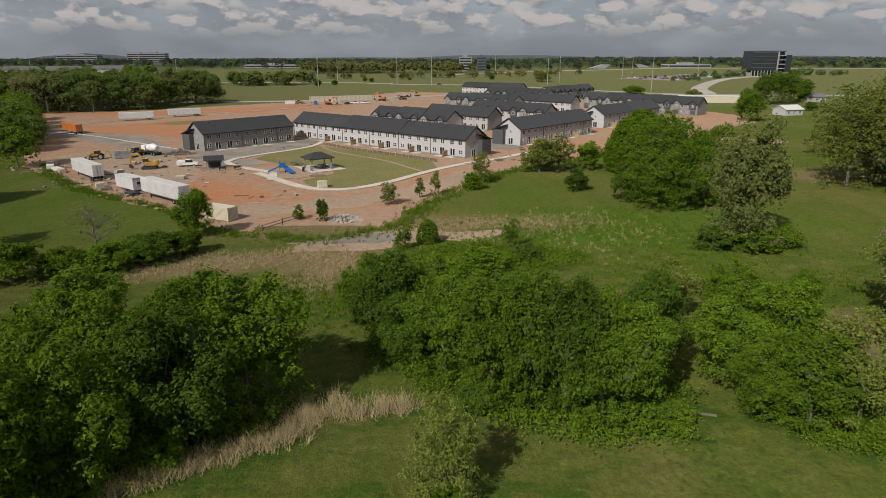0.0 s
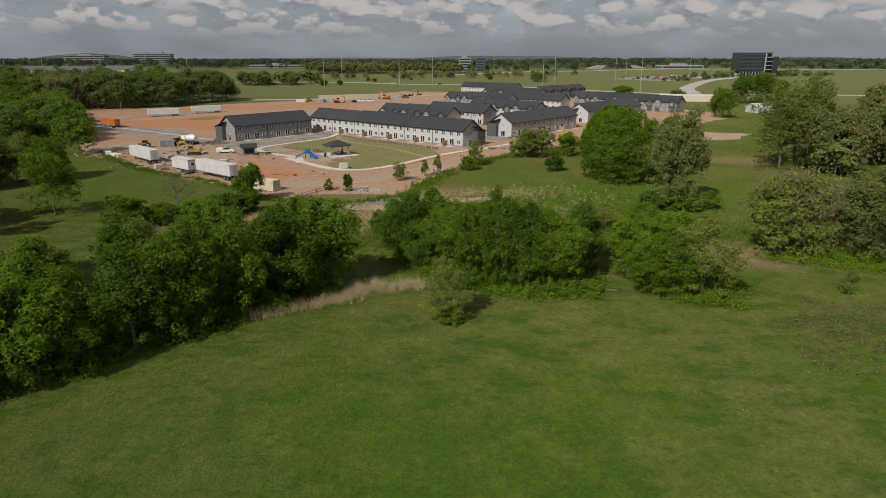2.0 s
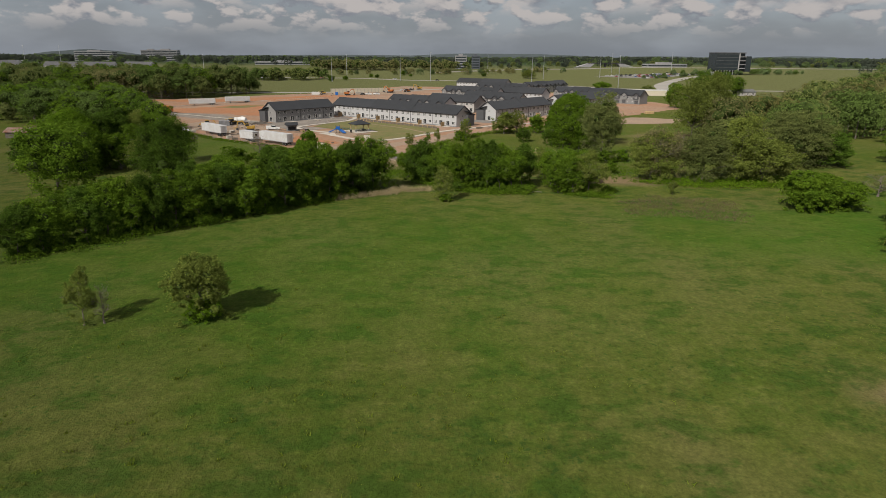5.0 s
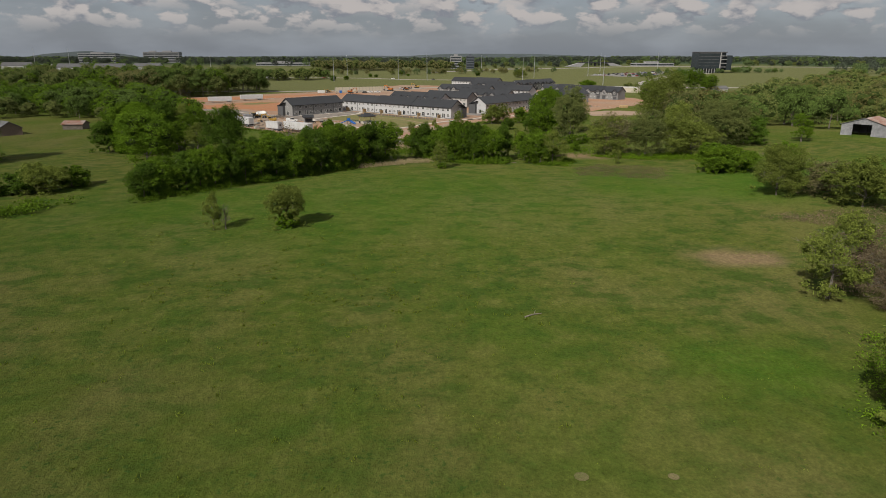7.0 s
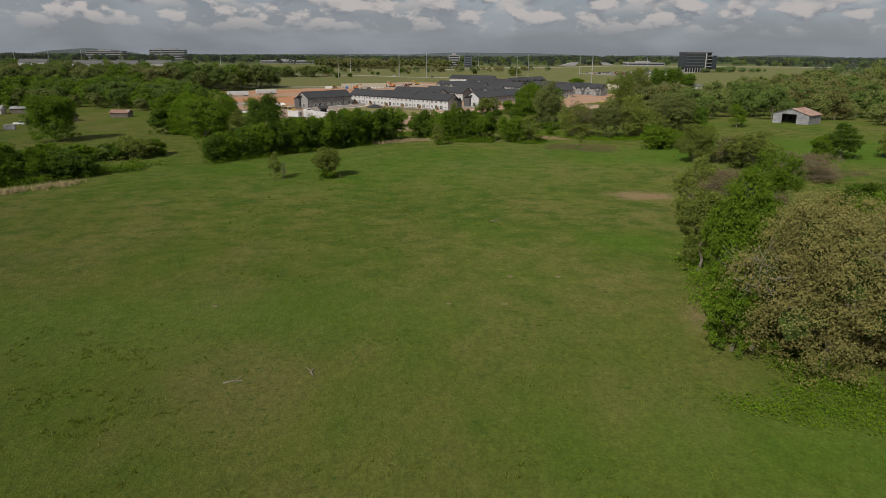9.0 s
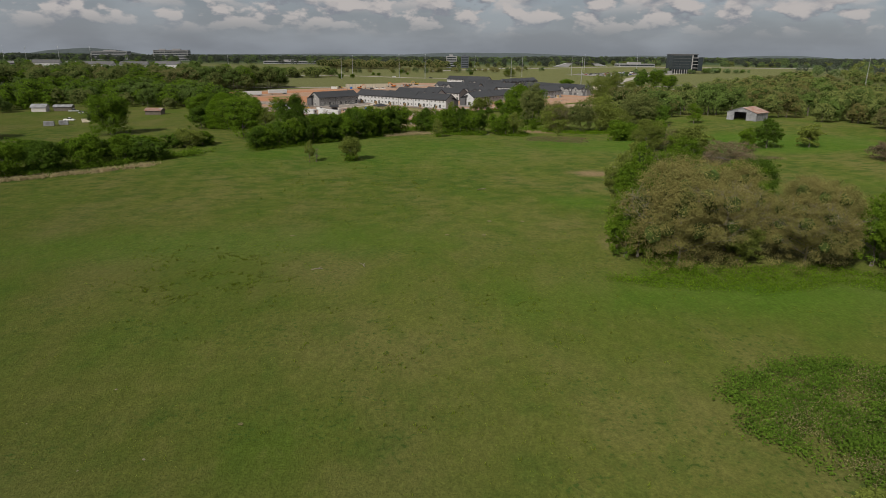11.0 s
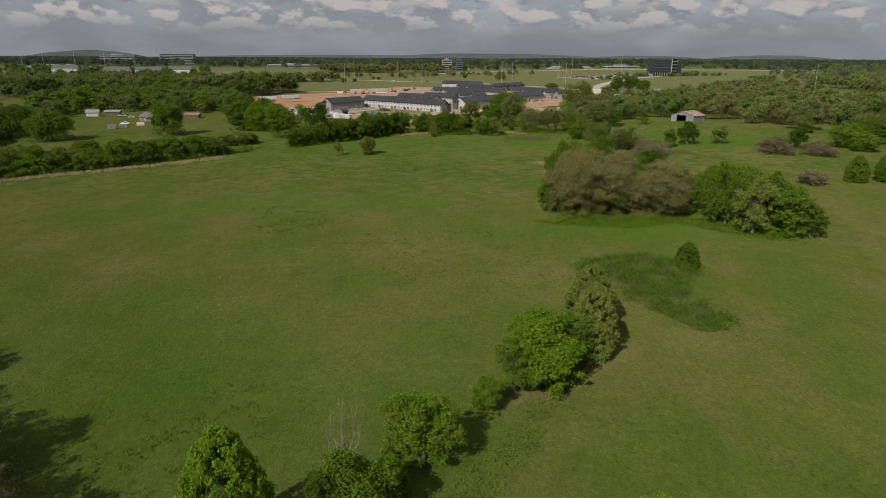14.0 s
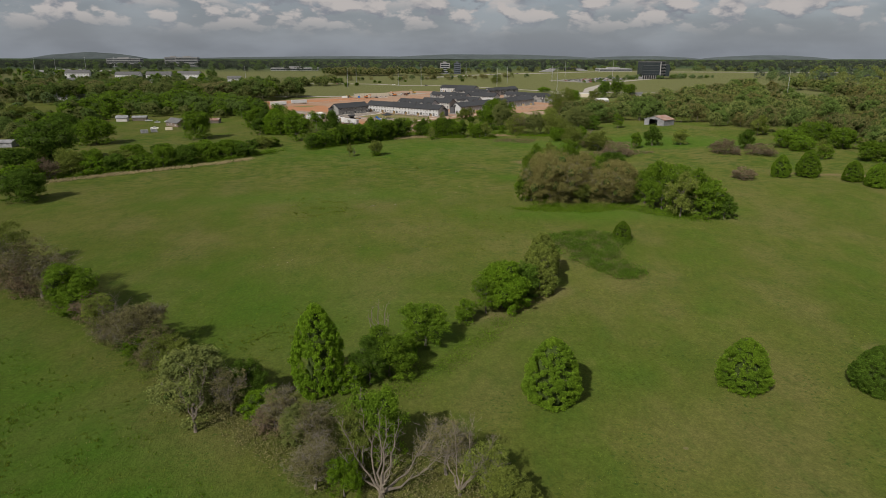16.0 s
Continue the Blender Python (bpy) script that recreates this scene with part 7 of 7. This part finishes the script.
def office(x, y, heading, W, D, floors, wall, glass, label, fh=4.2):
    """A flat-roofed block: floor bands of glass between spandrels, and a parapet."""
    t = thing("office_building", stand(x, y, heading), label, "office building")
    H = floors * fh
    part("core", boxes((-W / 2, -D / 2, -2, W / 2, D / 2, H)), wall, t)
    part("parapet", boxes((-W / 2 - 0.2, -D / 2 - 0.2, H, W / 2 + 0.2, D / 2 + 0.2, H + 1.0)), wall, t)
    for f in range(floors):
        z0, z1 = f * fh + 1.2, f * fh + 3.5
        for band in ((-W / 2 + 1, -D / 2 - 0.12, z0, W / 2 - 1, -D / 2 + 0.1, z1), (-W / 2 - 0.12, -D / 2 + 1, z0, -W / 2 + 0.1, D / 2 - 1, z1), (W / 2 - 0.1, -D / 2 + 1, z0, W / 2 + 0.12, D / 2 - 1, z1)):
            part("window_band", boxes(band), glass, t)
    part("plant_room", boxes((-W * 0.2, -D * 0.2, H + 1.0, W * 0.15, D * 0.2, H + 4.0)), wall, t)
    return t


office(-693, 1545, 10, 58, 40, 6, FAR_PALE, BLACK_GLASS, "pale office block with wide dark glass bands")
office(-876, 1560, 10, 88, 40, 5, FAR_PALE, BLACK_GLASS, "wide pale office block with dark window bands")
office(-750, 1590, 10, 44, 30, 6, FAR_PALE, BLACK_GLASS, "grey office block beside darker ones")
office(26, 1058, 0, 20, 18, 5, FAR_PALE, BLACK_GLASS, "pale five-storey tower with dark glass")
office(52, 1062, 0, 14, 18, 5, FAR_DARK, BLACK_GLASS, "grey five-storey tower beside a pale one")
office(405, 1130, 4, 74, 30, 1, FAR_PALE, BLACK_GLASS, "long low pale warehouse", 4.2)
office(-745, 1040, -6, 150, 30, 1, FAR_PALE, STEEL_DARK, "long low pale stadium stand", 5.5)
office(-330, 1250, 5, 110, 40, 1, FAR_PALE, BLACK_GLASS, "long low pale building before the woods", 4.5)


def black_office():
    t = thing("office_building", stand(381, 800, 4) @ Matrix.Diagonal((0.70, 0.8, 0.92, 1)), "dark glass office block on white columns with balconies", "office building")
    z0, H = 6.5, 30.0
    bm = bmesh.new()
    prism(bm, [(-31.5, z0), (13, z0), (13, H), (-31, H)], 1, -14, 14)
    part("main_block", bm, BLACK_GLASS, t)
    for k in range(5):
        part("floor_band", boxes((-31 + 0.2 * k, -14.12, z0 + 4.6 * k + 3.8, 11.5, -13.98, z0 + 4.6 * k + 4.3)), DARK_SIDING, t)
    part("roof_fascia", boxes((-31.5, -14.3, H, 27, 14.3, H + 1.2)), DARK_SIDING, t)
    bm = bmesh.new()
    prism(bm, [(13.1, 0), (14.5, 0), (14.5, H), (13.1, H)], 1, -16, -13.5)
    part("white_fin", bm, FAR_PALE, t)
    for k in range(4):
        part("balcony", boxes((15, -15, z0 + 5.4 * k + 2, 27, -10, z0 + 5.4 * k + 3)), FAR_PALE, t)
    part("core", boxes((14.6, -9.9, 0, 27, 13, H)), BLACK_GLASS, t)
    part("glass_wing", boxes((27.1, -14, 4.5, 38, 12, H - 4)), BLACK_GLASS, t)
    part("plinth_wall", boxes((-29, -9, -3, 11, 12, z0)), GLASS, t)
    for k in range(8):
        part("column", boxes((-30 + 5.6 * k, -14, -3, -28.8 + 5.6 * k, -12.8, z0)), FAR_PALE, t)
    part("podium", boxes((-40, -15, -3, -31, 5, 4.0)), FAR_PALE, t)


black_office()


def overpass():
    t = thing("overpass", stand(300, 1150, 6), "distant highway overpass with pale abutments", "bridge")
    part("deck", boxes((-34, -6, 6.0, 34, 6, 7.4)), STEEL_DARK, t)
    for s in (-1, 1):
        bm = bmesh.new()
        prism(bm, [(s * 22, 5.98), (s * 34, 5.98), (s * 60, -1), (s * 30, -1)], 1, -5.8, 5.8)
        part("abutment", bm, FAR_PALE, t)
    part("pier", boxes((-1, -4, -1, 1, 4, 6)), STEEL_DARK, t)


overpass()
mast = thing("radio_mast", stand(372, 342, 0), "slender leaning lattice radio mast above the wood", "mast")
part("lattice", rod(((-0.5, -0.4, 0), (0, 0, 34), 0.09, 0.06), ((0.5, -0.4, 0), (0.1, 0, 34), 0.09, 0.06), ((0, 0.5, 0), (0.05, 0.1, 34), 0.09, 0.06), *[((-0.4 + 0.02 * k, -0.3, 1.5 * k), (0.4 - 0.02 * k, 0.1, 1.5 * k + 1.2), 0.05, 0.05) for k in range(18)]), GALV, mast)
for fx, fy in ((-800, 1000), (-750, 985), (-690, 985), (-640, 1000)):
    street_lamp(fx, fy, 34)


# ---- brambles, tall dry grass and tufts ----
def inside(poly, x, y):
    hit = False
    for (x1, y1), (x2, y2) in zip(poly, poly[1:] + poly[:1]):
        if (y1 > y) != (y2 > y) and x < (x2 - x1) * (y - y1) / (y2 - y1) + x1:
            hit = not hit
    return hit


def bramble(poly, count, high, size, leaf, label, seed, gaps=-0.25):
    """Low tangled leaves inside an outline, humped and ragged, with bare gaps."""
    rng = np.random.default_rng(seed)
    xs, ys = [p[0] for p in poly], [p[1] for p in poly]
    cells, step = [], 0.5
    for x in np.arange(min(xs) - 2, max(xs) + 2, step):
        for y in np.arange(min(ys) - 2, max(ys) + 2, step):
            wob = 2.2 * noise.noise((x * 0.3, y * 0.3, seed + 9))
            if inside(poly, x + wob, y - wob):
                k = noise.noise((x * 0.33, y * 0.33, seed)) + 0.5 * noise.noise((x * 0.9, y * 0.9, seed))
                if k > gaps:
                    cells.append((x, y, ground_z(x, y), high * (0.25 + 1.1 * max(0.0, k - gaps))))
    c = np.array(cells)[rng.integers(0, len(cells), count)]
    p = c[:, :3].copy()
    p[:, 2] += rng.random(count) ** 0.6 * c[:, 3]
    p[:, :2] += rng.uniform(-step / 2, step / 2, (count, 2)) + rng.normal(size=(count, 2)) * 0.8
    n = rng.normal(size=(count, 3)); n[:, 2] += 1.0
    tagged(new("bramble", leaf_mesh("bramble", p, n, rng.uniform(0.6, 1.3, count) * size, LEAF[leaf], rng)), label, "undergrowth", kind="stuff")


bramble([(28.7, -170), (33, -160), (46, -157), (55, -163), (51, -174), (47, -182), (51, -193), (44, -196), (38, -189), (34, -178)], 32000, 2.3, 0.14, "dark", "dark green bramble thicket in the meadow", 21, gaps=0.05)
bramble([(30, -168), (46, -159), (53, -164), (47, -182), (49, -192), (44, -194), (36, -178)], 12000, 2.0, 0.09, "grey", "brownish dead stems in the bramble thicket", 34, gaps=0.0)
bramble([(26, -130), (34, -134), (48, -136), (62, -132), (80, -146), (86, -148), (84, -138), (66, -124), (40, -124)], 15000, 0.8, 0.13, "bright", "bright green nettles below the oaks", 22)
bramble([(-62, -9), (-50, 3), (-36, 18), (-22, 35), (-14, 42), (-18, 50), (-40, 26), (-58, 10), (-68, 0)], 27200, 1.6, 0.14, "green", "leafy undergrowth along the hedgerow", 23)
bramble([(-8, 56), (0, 46), (8, 41), (16, 41), (20, 48), (8, 52), (0, 58), (-8, 64)], 18700, 1.5, 0.14, "green", "leafy undergrowth below the thicket", 24)
bramble([(27, 41), (34, 39), (38, 46), (35, 52), (29, 48)], 13600, 1.1, 0.14, "green", "leafy undergrowth round the bushes", 25)
bramble([(34, 22), (56, 18), (60, 38), (44, 42), (36, 34)], 4420, 0.45, 0.12, "red", "low reddish-brown weeds in the grass", 26)
bramble([(60, 52), (84, 50), (86, 62), (62, 64), (44, 60)], 15300, 1.2, 0.14, "bright", "bright green undergrowth below the big tree", 27)
bramble([(0, 80), (16, 84), (20, 92), (2, 98), (-8, 88)], 15300, 1.3, 0.14, "green", "green scrub in rough grass", 28)
bramble([(35, -126), (33, -106), (38, -86), (48, -72), (58, -74), (48, -90), (44, -112), (42, -130)], 20400, 1.5, 0.14, "green", "leafy undergrowth below the hedge", 29)
bramble([(-24, -252), (-8, -246), (4, -232), (12, -217), (22, -205), (26, -204), (16, -220), (8, -232), (-4, -248), (-20, -258)], 7000, 0.6, 0.10, "green", "leafy undergrowth along the field corner", 30)
bramble([(-104, -192), (-84, -208), (-54, -232), (-34, -254), (-18, -268), (4, -276), (8, -270), (-14, -260), (-30, -246), (-52, -226), (-84, -202), (-102, -186)], 22000, 1.0, 0.12, "grey", "dull undergrowth along the old fence line", 31)
bramble([(-175, -80), (-140, -60), (-105, -38), (-80, -18), (-76, -8), (-100, -24), (-140, -48), (-178, -68)], 20400, 2.2, 0.24, "green", "green scrub belt beyond the meadow", 32)
bramble([(60, -20), (100, -10), (112, -22), (80, -34)], 6800, 0.7, 0.14, "red", "low twiggy reddish scrub", 33)


def blades(name, spots, label, mat, hmin, hmax, wide, seed, per=7):
    """Tufts of upright tapering blades."""
    rng = np.random.default_rng(seed)
    s = np.repeat(np.array(spots), per, 0)
    n = len(s)
    th = rng.uniform(0, math.tau, n)
    off = rng.normal(size=(n, 2)) * max(wide * 1.6, 0.16)
    hgt = rng.uniform(hmin, hmax, n)
    lean = rng.normal(size=(n, 2)) * 0.42
    base = np.stack([s[:, 0] + off[:, 0], s[:, 1] + off[:, 1], s[:, 2]], 1)
    d = np.stack([np.cos(th), np.sin(th), 0 * th], 1) * (wide * rng.uniform(0.35, 0.8, n))[:, None]
    tip = base + np.stack([lean[:, 0] * hgt, lean[:, 1] * hgt, hgt], 1)
    q = np.stack([base - d, base + d, tip], 1).reshape(-1, 3)
    me = bpy.data.meshes.new(name)
    me.vertices.add(3 * n); me.vertices.foreach_set("co", q.astype(np.float32).ravel())
    me.loops.add(3 * n); me.loops.foreach_set("vertex_index", np.arange(3 * n, dtype=np.int32))
    me.polygons.add(n); me.polygons.foreach_set("loop_start", np.arange(0, 3 * n, 3, dtype=np.int32))
    me.update(calc_edges=True)
    me.materials.append(mat)
    tagged(new(name, me), label, "grass", kind="stuff")


def along(points, count, spread, seed):
    rng = random.Random(seed)
    out = []
    lens = [math.dist(a, b) for a, b in zip(points, points[1:])]
    for _ in range(count):
        r = rng.random() * sum(lens)
        for (a, b), L in zip(zip(points, points[1:]), lens):
            if r <= L:
                x = a[0] + (b[0] - a[0]) * r / L + rng.gauss(0, spread)
                y = a[1] + (b[1] - a[1]) * r / L + rng.gauss(0, spread)
                if noise.noise((x * 0.4, y * 0.4, 9)) > -0.35:
                    out.append((x, y, ground_z(x, y)))
                break
            r -= L
    return out


blades("dry_reeds", along([(-23, 34), (-16.5, 38.9), (-12.2, 41.5), (-11, 47), (-9, 44.5), (-4, 46)], 900, 0.75, 1), "tall dry tan grass along the hedgerow", DRY_GRASS, 0.35, 1.45, 0.03, 41, per=9)
blades("dry_reeds", along([(-48, 78), (-38.5, 86.7), (-28, 88), (-20, 93), (-16, 84), (-18, 74)], 1500, 2.6, 2), "tall dry tan grass beyond the hedge", DRY_GRASS, 0.2, 0.6, 0.035, 42, per=10)
blades("dry_reeds", along([(-158, -77), (-137, -63), (-117, -53), (-98, -42), (-87, -33)], 1100, 1.2, 3), "tall dry tan grass along the ditch", DRY_GRASS, 0.7, 1.3, 0.10, 43)
blades("dry_reeds", along([(-12, 104), (0, 108), (14, 112), (20, 104)], 600, 2.6, 4), "dry tan grass at the edge of the site", DRY_GRASS, 0.2, 0.5, 0.035, 44, per=9)
rng_t = random.Random(12)
tufts, weeds = [], []
for _ in range(150000):
    tx, ty = rng_t.uniform(-90, 85), rng_t.uniform(-320, 55)
    k = noise.noise((tx * 0.05, ty * 0.05, 2)) + 0.6 * noise.noise((tx * 0.3, ty * 0.3, 7))
    if k > 0.25 and not (ty > 0 and tx < -20):
        (tufts if rng_t.random() < 0.7 else weeds).append((tx, ty, ground_z(tx, ty)))
    if len(tufts) >= 5000 and len(weeds) >= 2500:
        break
GRASS_BLADE = leaf_material("grass_blade", (0.110, 0.160, 0.014), (0.130, 0.155, 0.024))
blades("grass_tufts", tufts[:5000], "scattered taller tufts of green meadow grass", GRASS_BLADE, 0.06, 0.18, 0.07, 45, per=5)
blades("grass_tufts", weeds[:2500], "scattered dull yellowish meadow tufts", LEAF["yellow"], 0.06, 0.16, 0.07, 46, per=5)


# rough grass and weeds between the hedge and the building site
blades("rough_grass", along([(-34, 103), (-22, 98), (-9, 108), (-5, 126), (10, 158), (21, 171), (41, 189), (72, 216)], 2600, 1.5, 5), "ragged green weeds along the edge of the dirt", LEAF["green"], 0.25, 0.9, 0.07, 51, per=9)
blades("rough_grass", along([(-36, 101), (-60, 124), (-84, 140), (-104, 162), (-116, 180)], 1700, 1.0, 6), "ragged weeds along the edge of the yard", LEAF["green"], 0.2, 0.7, 0.07, 52, per=9)
blades("rough_grass", along([(0, 92), (16, 104), (30, 112), (44, 100), (24, 84), (40, 70), (60, 80)], 3200, 6.0, 7), "rough green grass before the building site", LEAF["green"], 0.2, 0.65, 0.07, 53, per=8)
blades("dry_reeds", along([(4, 98), (14, 108), (26, 116), (34, 104), (18, 92)], 320, 4.0, 8), "dead tan grass mixed with green before the site", DRY_GRASS, 0.3, 0.8, 0.04, 54, per=8)
blades("rough_grass", along([(-30, 66), (-14, 72), (0, 70), (10, 66)], 1700, 5.0, 9), "rough green weeds behind the hedge", LEAF["green"], 0.25, 0.8, 0.07, 55, per=8)
# scraps of board, pipe and block strewn about the yard
rng_d = random.Random(5)
junk = bmesh.new()
for cx, cy, cr, cn in ((-88, 150, 9, 34), (-108, 172, 7, 34), (-72, 136, 5, 26), (-84, 176, 14, 46), (-66, 160, 12, 22), (-96, 196, 10, 22), (-60, 210, 8, 10), (18, 190, 7, 16), (-40, 130, 10, 10), (-90, 410, 20, 40), (-50, 440, 20, 40), (96, 268, 10, 20)):
    for _ in range(cn):
        dx, dy = rng_d.gauss(cx, cr * 0.6), rng_d.gauss(cy, cr * 0.6)
        q = bmesh.new()
        L, W, H = rng_d.choice(((2.4, 0.2, 0.06), (1.2, 0.9, 0.12), (0.5, 0.4, 0.3), (3.2, 0.12, 0.12), (0.8, 0.6, 0.4)))
        box(q, -L / 2, -W / 2, 0, L / 2, W / 2, H)
        q.transform(pose(dx, dy, ground_z(dx, dy) + 0.06, rng_d.uniform(-4, 4), rng_d.uniform(-4, 4), rng_d.uniform(0, 360)))
        tmp = bpy.data.meshes.new("scrap"); q.to_mesh(tmp); q.free()
        junk.from_mesh(tmp); bpy.data.meshes.remove(tmp)
JUNK = material("mixed_scrap", (0.34, 0.29, 0.23), rough=0.85, vary=0.2, scale=0.4, fine=4, second=(0.20, 0.17, 0.15), per_island=0.6)
tagged(part("building_scrap", junk, JUNK), "scattered boards, blocks and scrap on the dirt", "debris", kind="stuff")
rail = thing("rail_fence", Matrix(), "short pale timber rail fence by the site track", "fence")
ends = [(-32.6, 104.8), (-30.2, 109.2), (-27.9, 113.0)]
for fx, fy in ends:
    part("post", rod(((fx, fy, -0.1), (fx, fy, 1.35), 0.10, 0.09)), PALE_BARK, rail)
for (ax, ay), (bx, by) in zip(ends, ends[1:]):
    for zz in (0.6, 1.15):
        part("rail", rod(((ax, ay, zz), (bx, by, zz), 0.07, 0.07)), PALE_BARK, rail)


# tussocks and pale seed heads in the lush corner beyond the hedge
rng_s = random.Random(31)
heads, tussocks = [], []
while len(heads) < 900 or len(tussocks) < 1800:
    px, py = rng_s.uniform(-95, -6), rng_s.uniform(-325, -225)
    if 0.63 * (px + 9) + 0.77 * (py + 272) < -9 and noise.noise((px * 0.16, py * 0.16, 8)) > 0.02:
        (heads if rng_s.random() < 0.33 else tussocks).append((px, py, ground_z(px, py)))
blades("grass_tufts", tussocks, "dark green tussocks in lush grass", LEAF["green"], 0.10, 0.38, 0.09, 48, per=8)
blades("seed_heads", heads, "pale yellowish seed heads in lush grass", LEAF["straw"], 0.12, 0.36, 0.05, 49, per=4)


# rough weeds and a few pale stones in the corners of the fields
rng_w = random.Random(77)
rough = []
for wx, wy, wr, wn in ((-38, -305, 30, 2200), (-66, -262, 26, 1300), (-36, -128, 17, 800), (-30, -226, 16, 500), (10, -150, 40, 700), (-18, -60, 34, 900)):
    for _ in range(wn):
        px, py = rng_w.gauss(wx, wr * 0.5), rng_w.gauss(wy, wr * 0.5)
        if noise.noise((px * 0.22, py * 0.22, 5)) > 0.05:
            rough.append((px, py, ground_z(px, py)))
blades("field_weeds", rough, "low dark green weeds in the rough grass", GRASS_BLADE, 0.10, 0.34, 0.10, 47, per=8)


def stone_mesh(seed):
    bm = bmesh.new()
    bmesh.ops.create_icosphere(bm, subdivisions=1, radius=0.5)
    r = random.Random(seed)
    for v in bm.verts:
        v.co *= r.uniform(0.7, 1.15)
        v.co.z = v.co.z * 0.45 + 0.1
    me = bpy.data.meshes.new("stone")
    bm.to_mesh(me); bm.free()
    me.materials.append(FIELD_STONE)
    return me


FIELD_STONE = material("pale_field_stone", (0.26, 0.23, 0.16), rough=0.9, vary=0.2, scale=2, fine=12, bump=0.3)
STONES = [stone_mesh(k) for k in range(4)]
for k in range(30):
    cx, cy = rng_w.choice(((-33, -312), (-44, -298), (-58, -288), (-36, -178), (-42, -168), (-70, -262)))
    sx, sy, ss = rng_w.gauss(cx, 4), rng_w.gauss(cy, 5), rng_w.uniform(0.15, 0.45)
    o = new("field_stone", STONES[k % 4])
    o.matrix_world = pose(sx, sy, ground_z(sx, sy), 0, 0, k * 50) @ Matrix.Diagonal((ss * 1.4, ss, ss, 1))
    tagged(o, "pale flat stone lying in the rough grass", "stone", "stones in the field")


def log(x, y, heading, L, r):
    o = part("fallen_limb", rod(((-L / 2, 0, r * 0.8), (0, 0.15, r), r, r * 0.8), ((0, 0.15, r), (L / 2, -0.1, r), r * 0.8, r * 0.45), ((0.2, 0.1, r), (0.9, 0.7, r * 2.5), r * 0.5, r * 0.2)), PALE_BARK)
    o.matrix_world = stand(x, y, heading, 0)
    tagged(o, "pale fallen limb lying in the grass", "fallen limb")


for lx, ly, lh, ll in ((17.5, 43.0, 20, 3.0), (20, 45, 160, 2.2), (10.5, -66, 30, 2.4), (-20.5, -126, 20, 1.8), (-13.0, -124, 100, 1.4), (24, -202, 40, 2.4)):
    log(lx, ly, lh, ll, 0.1)
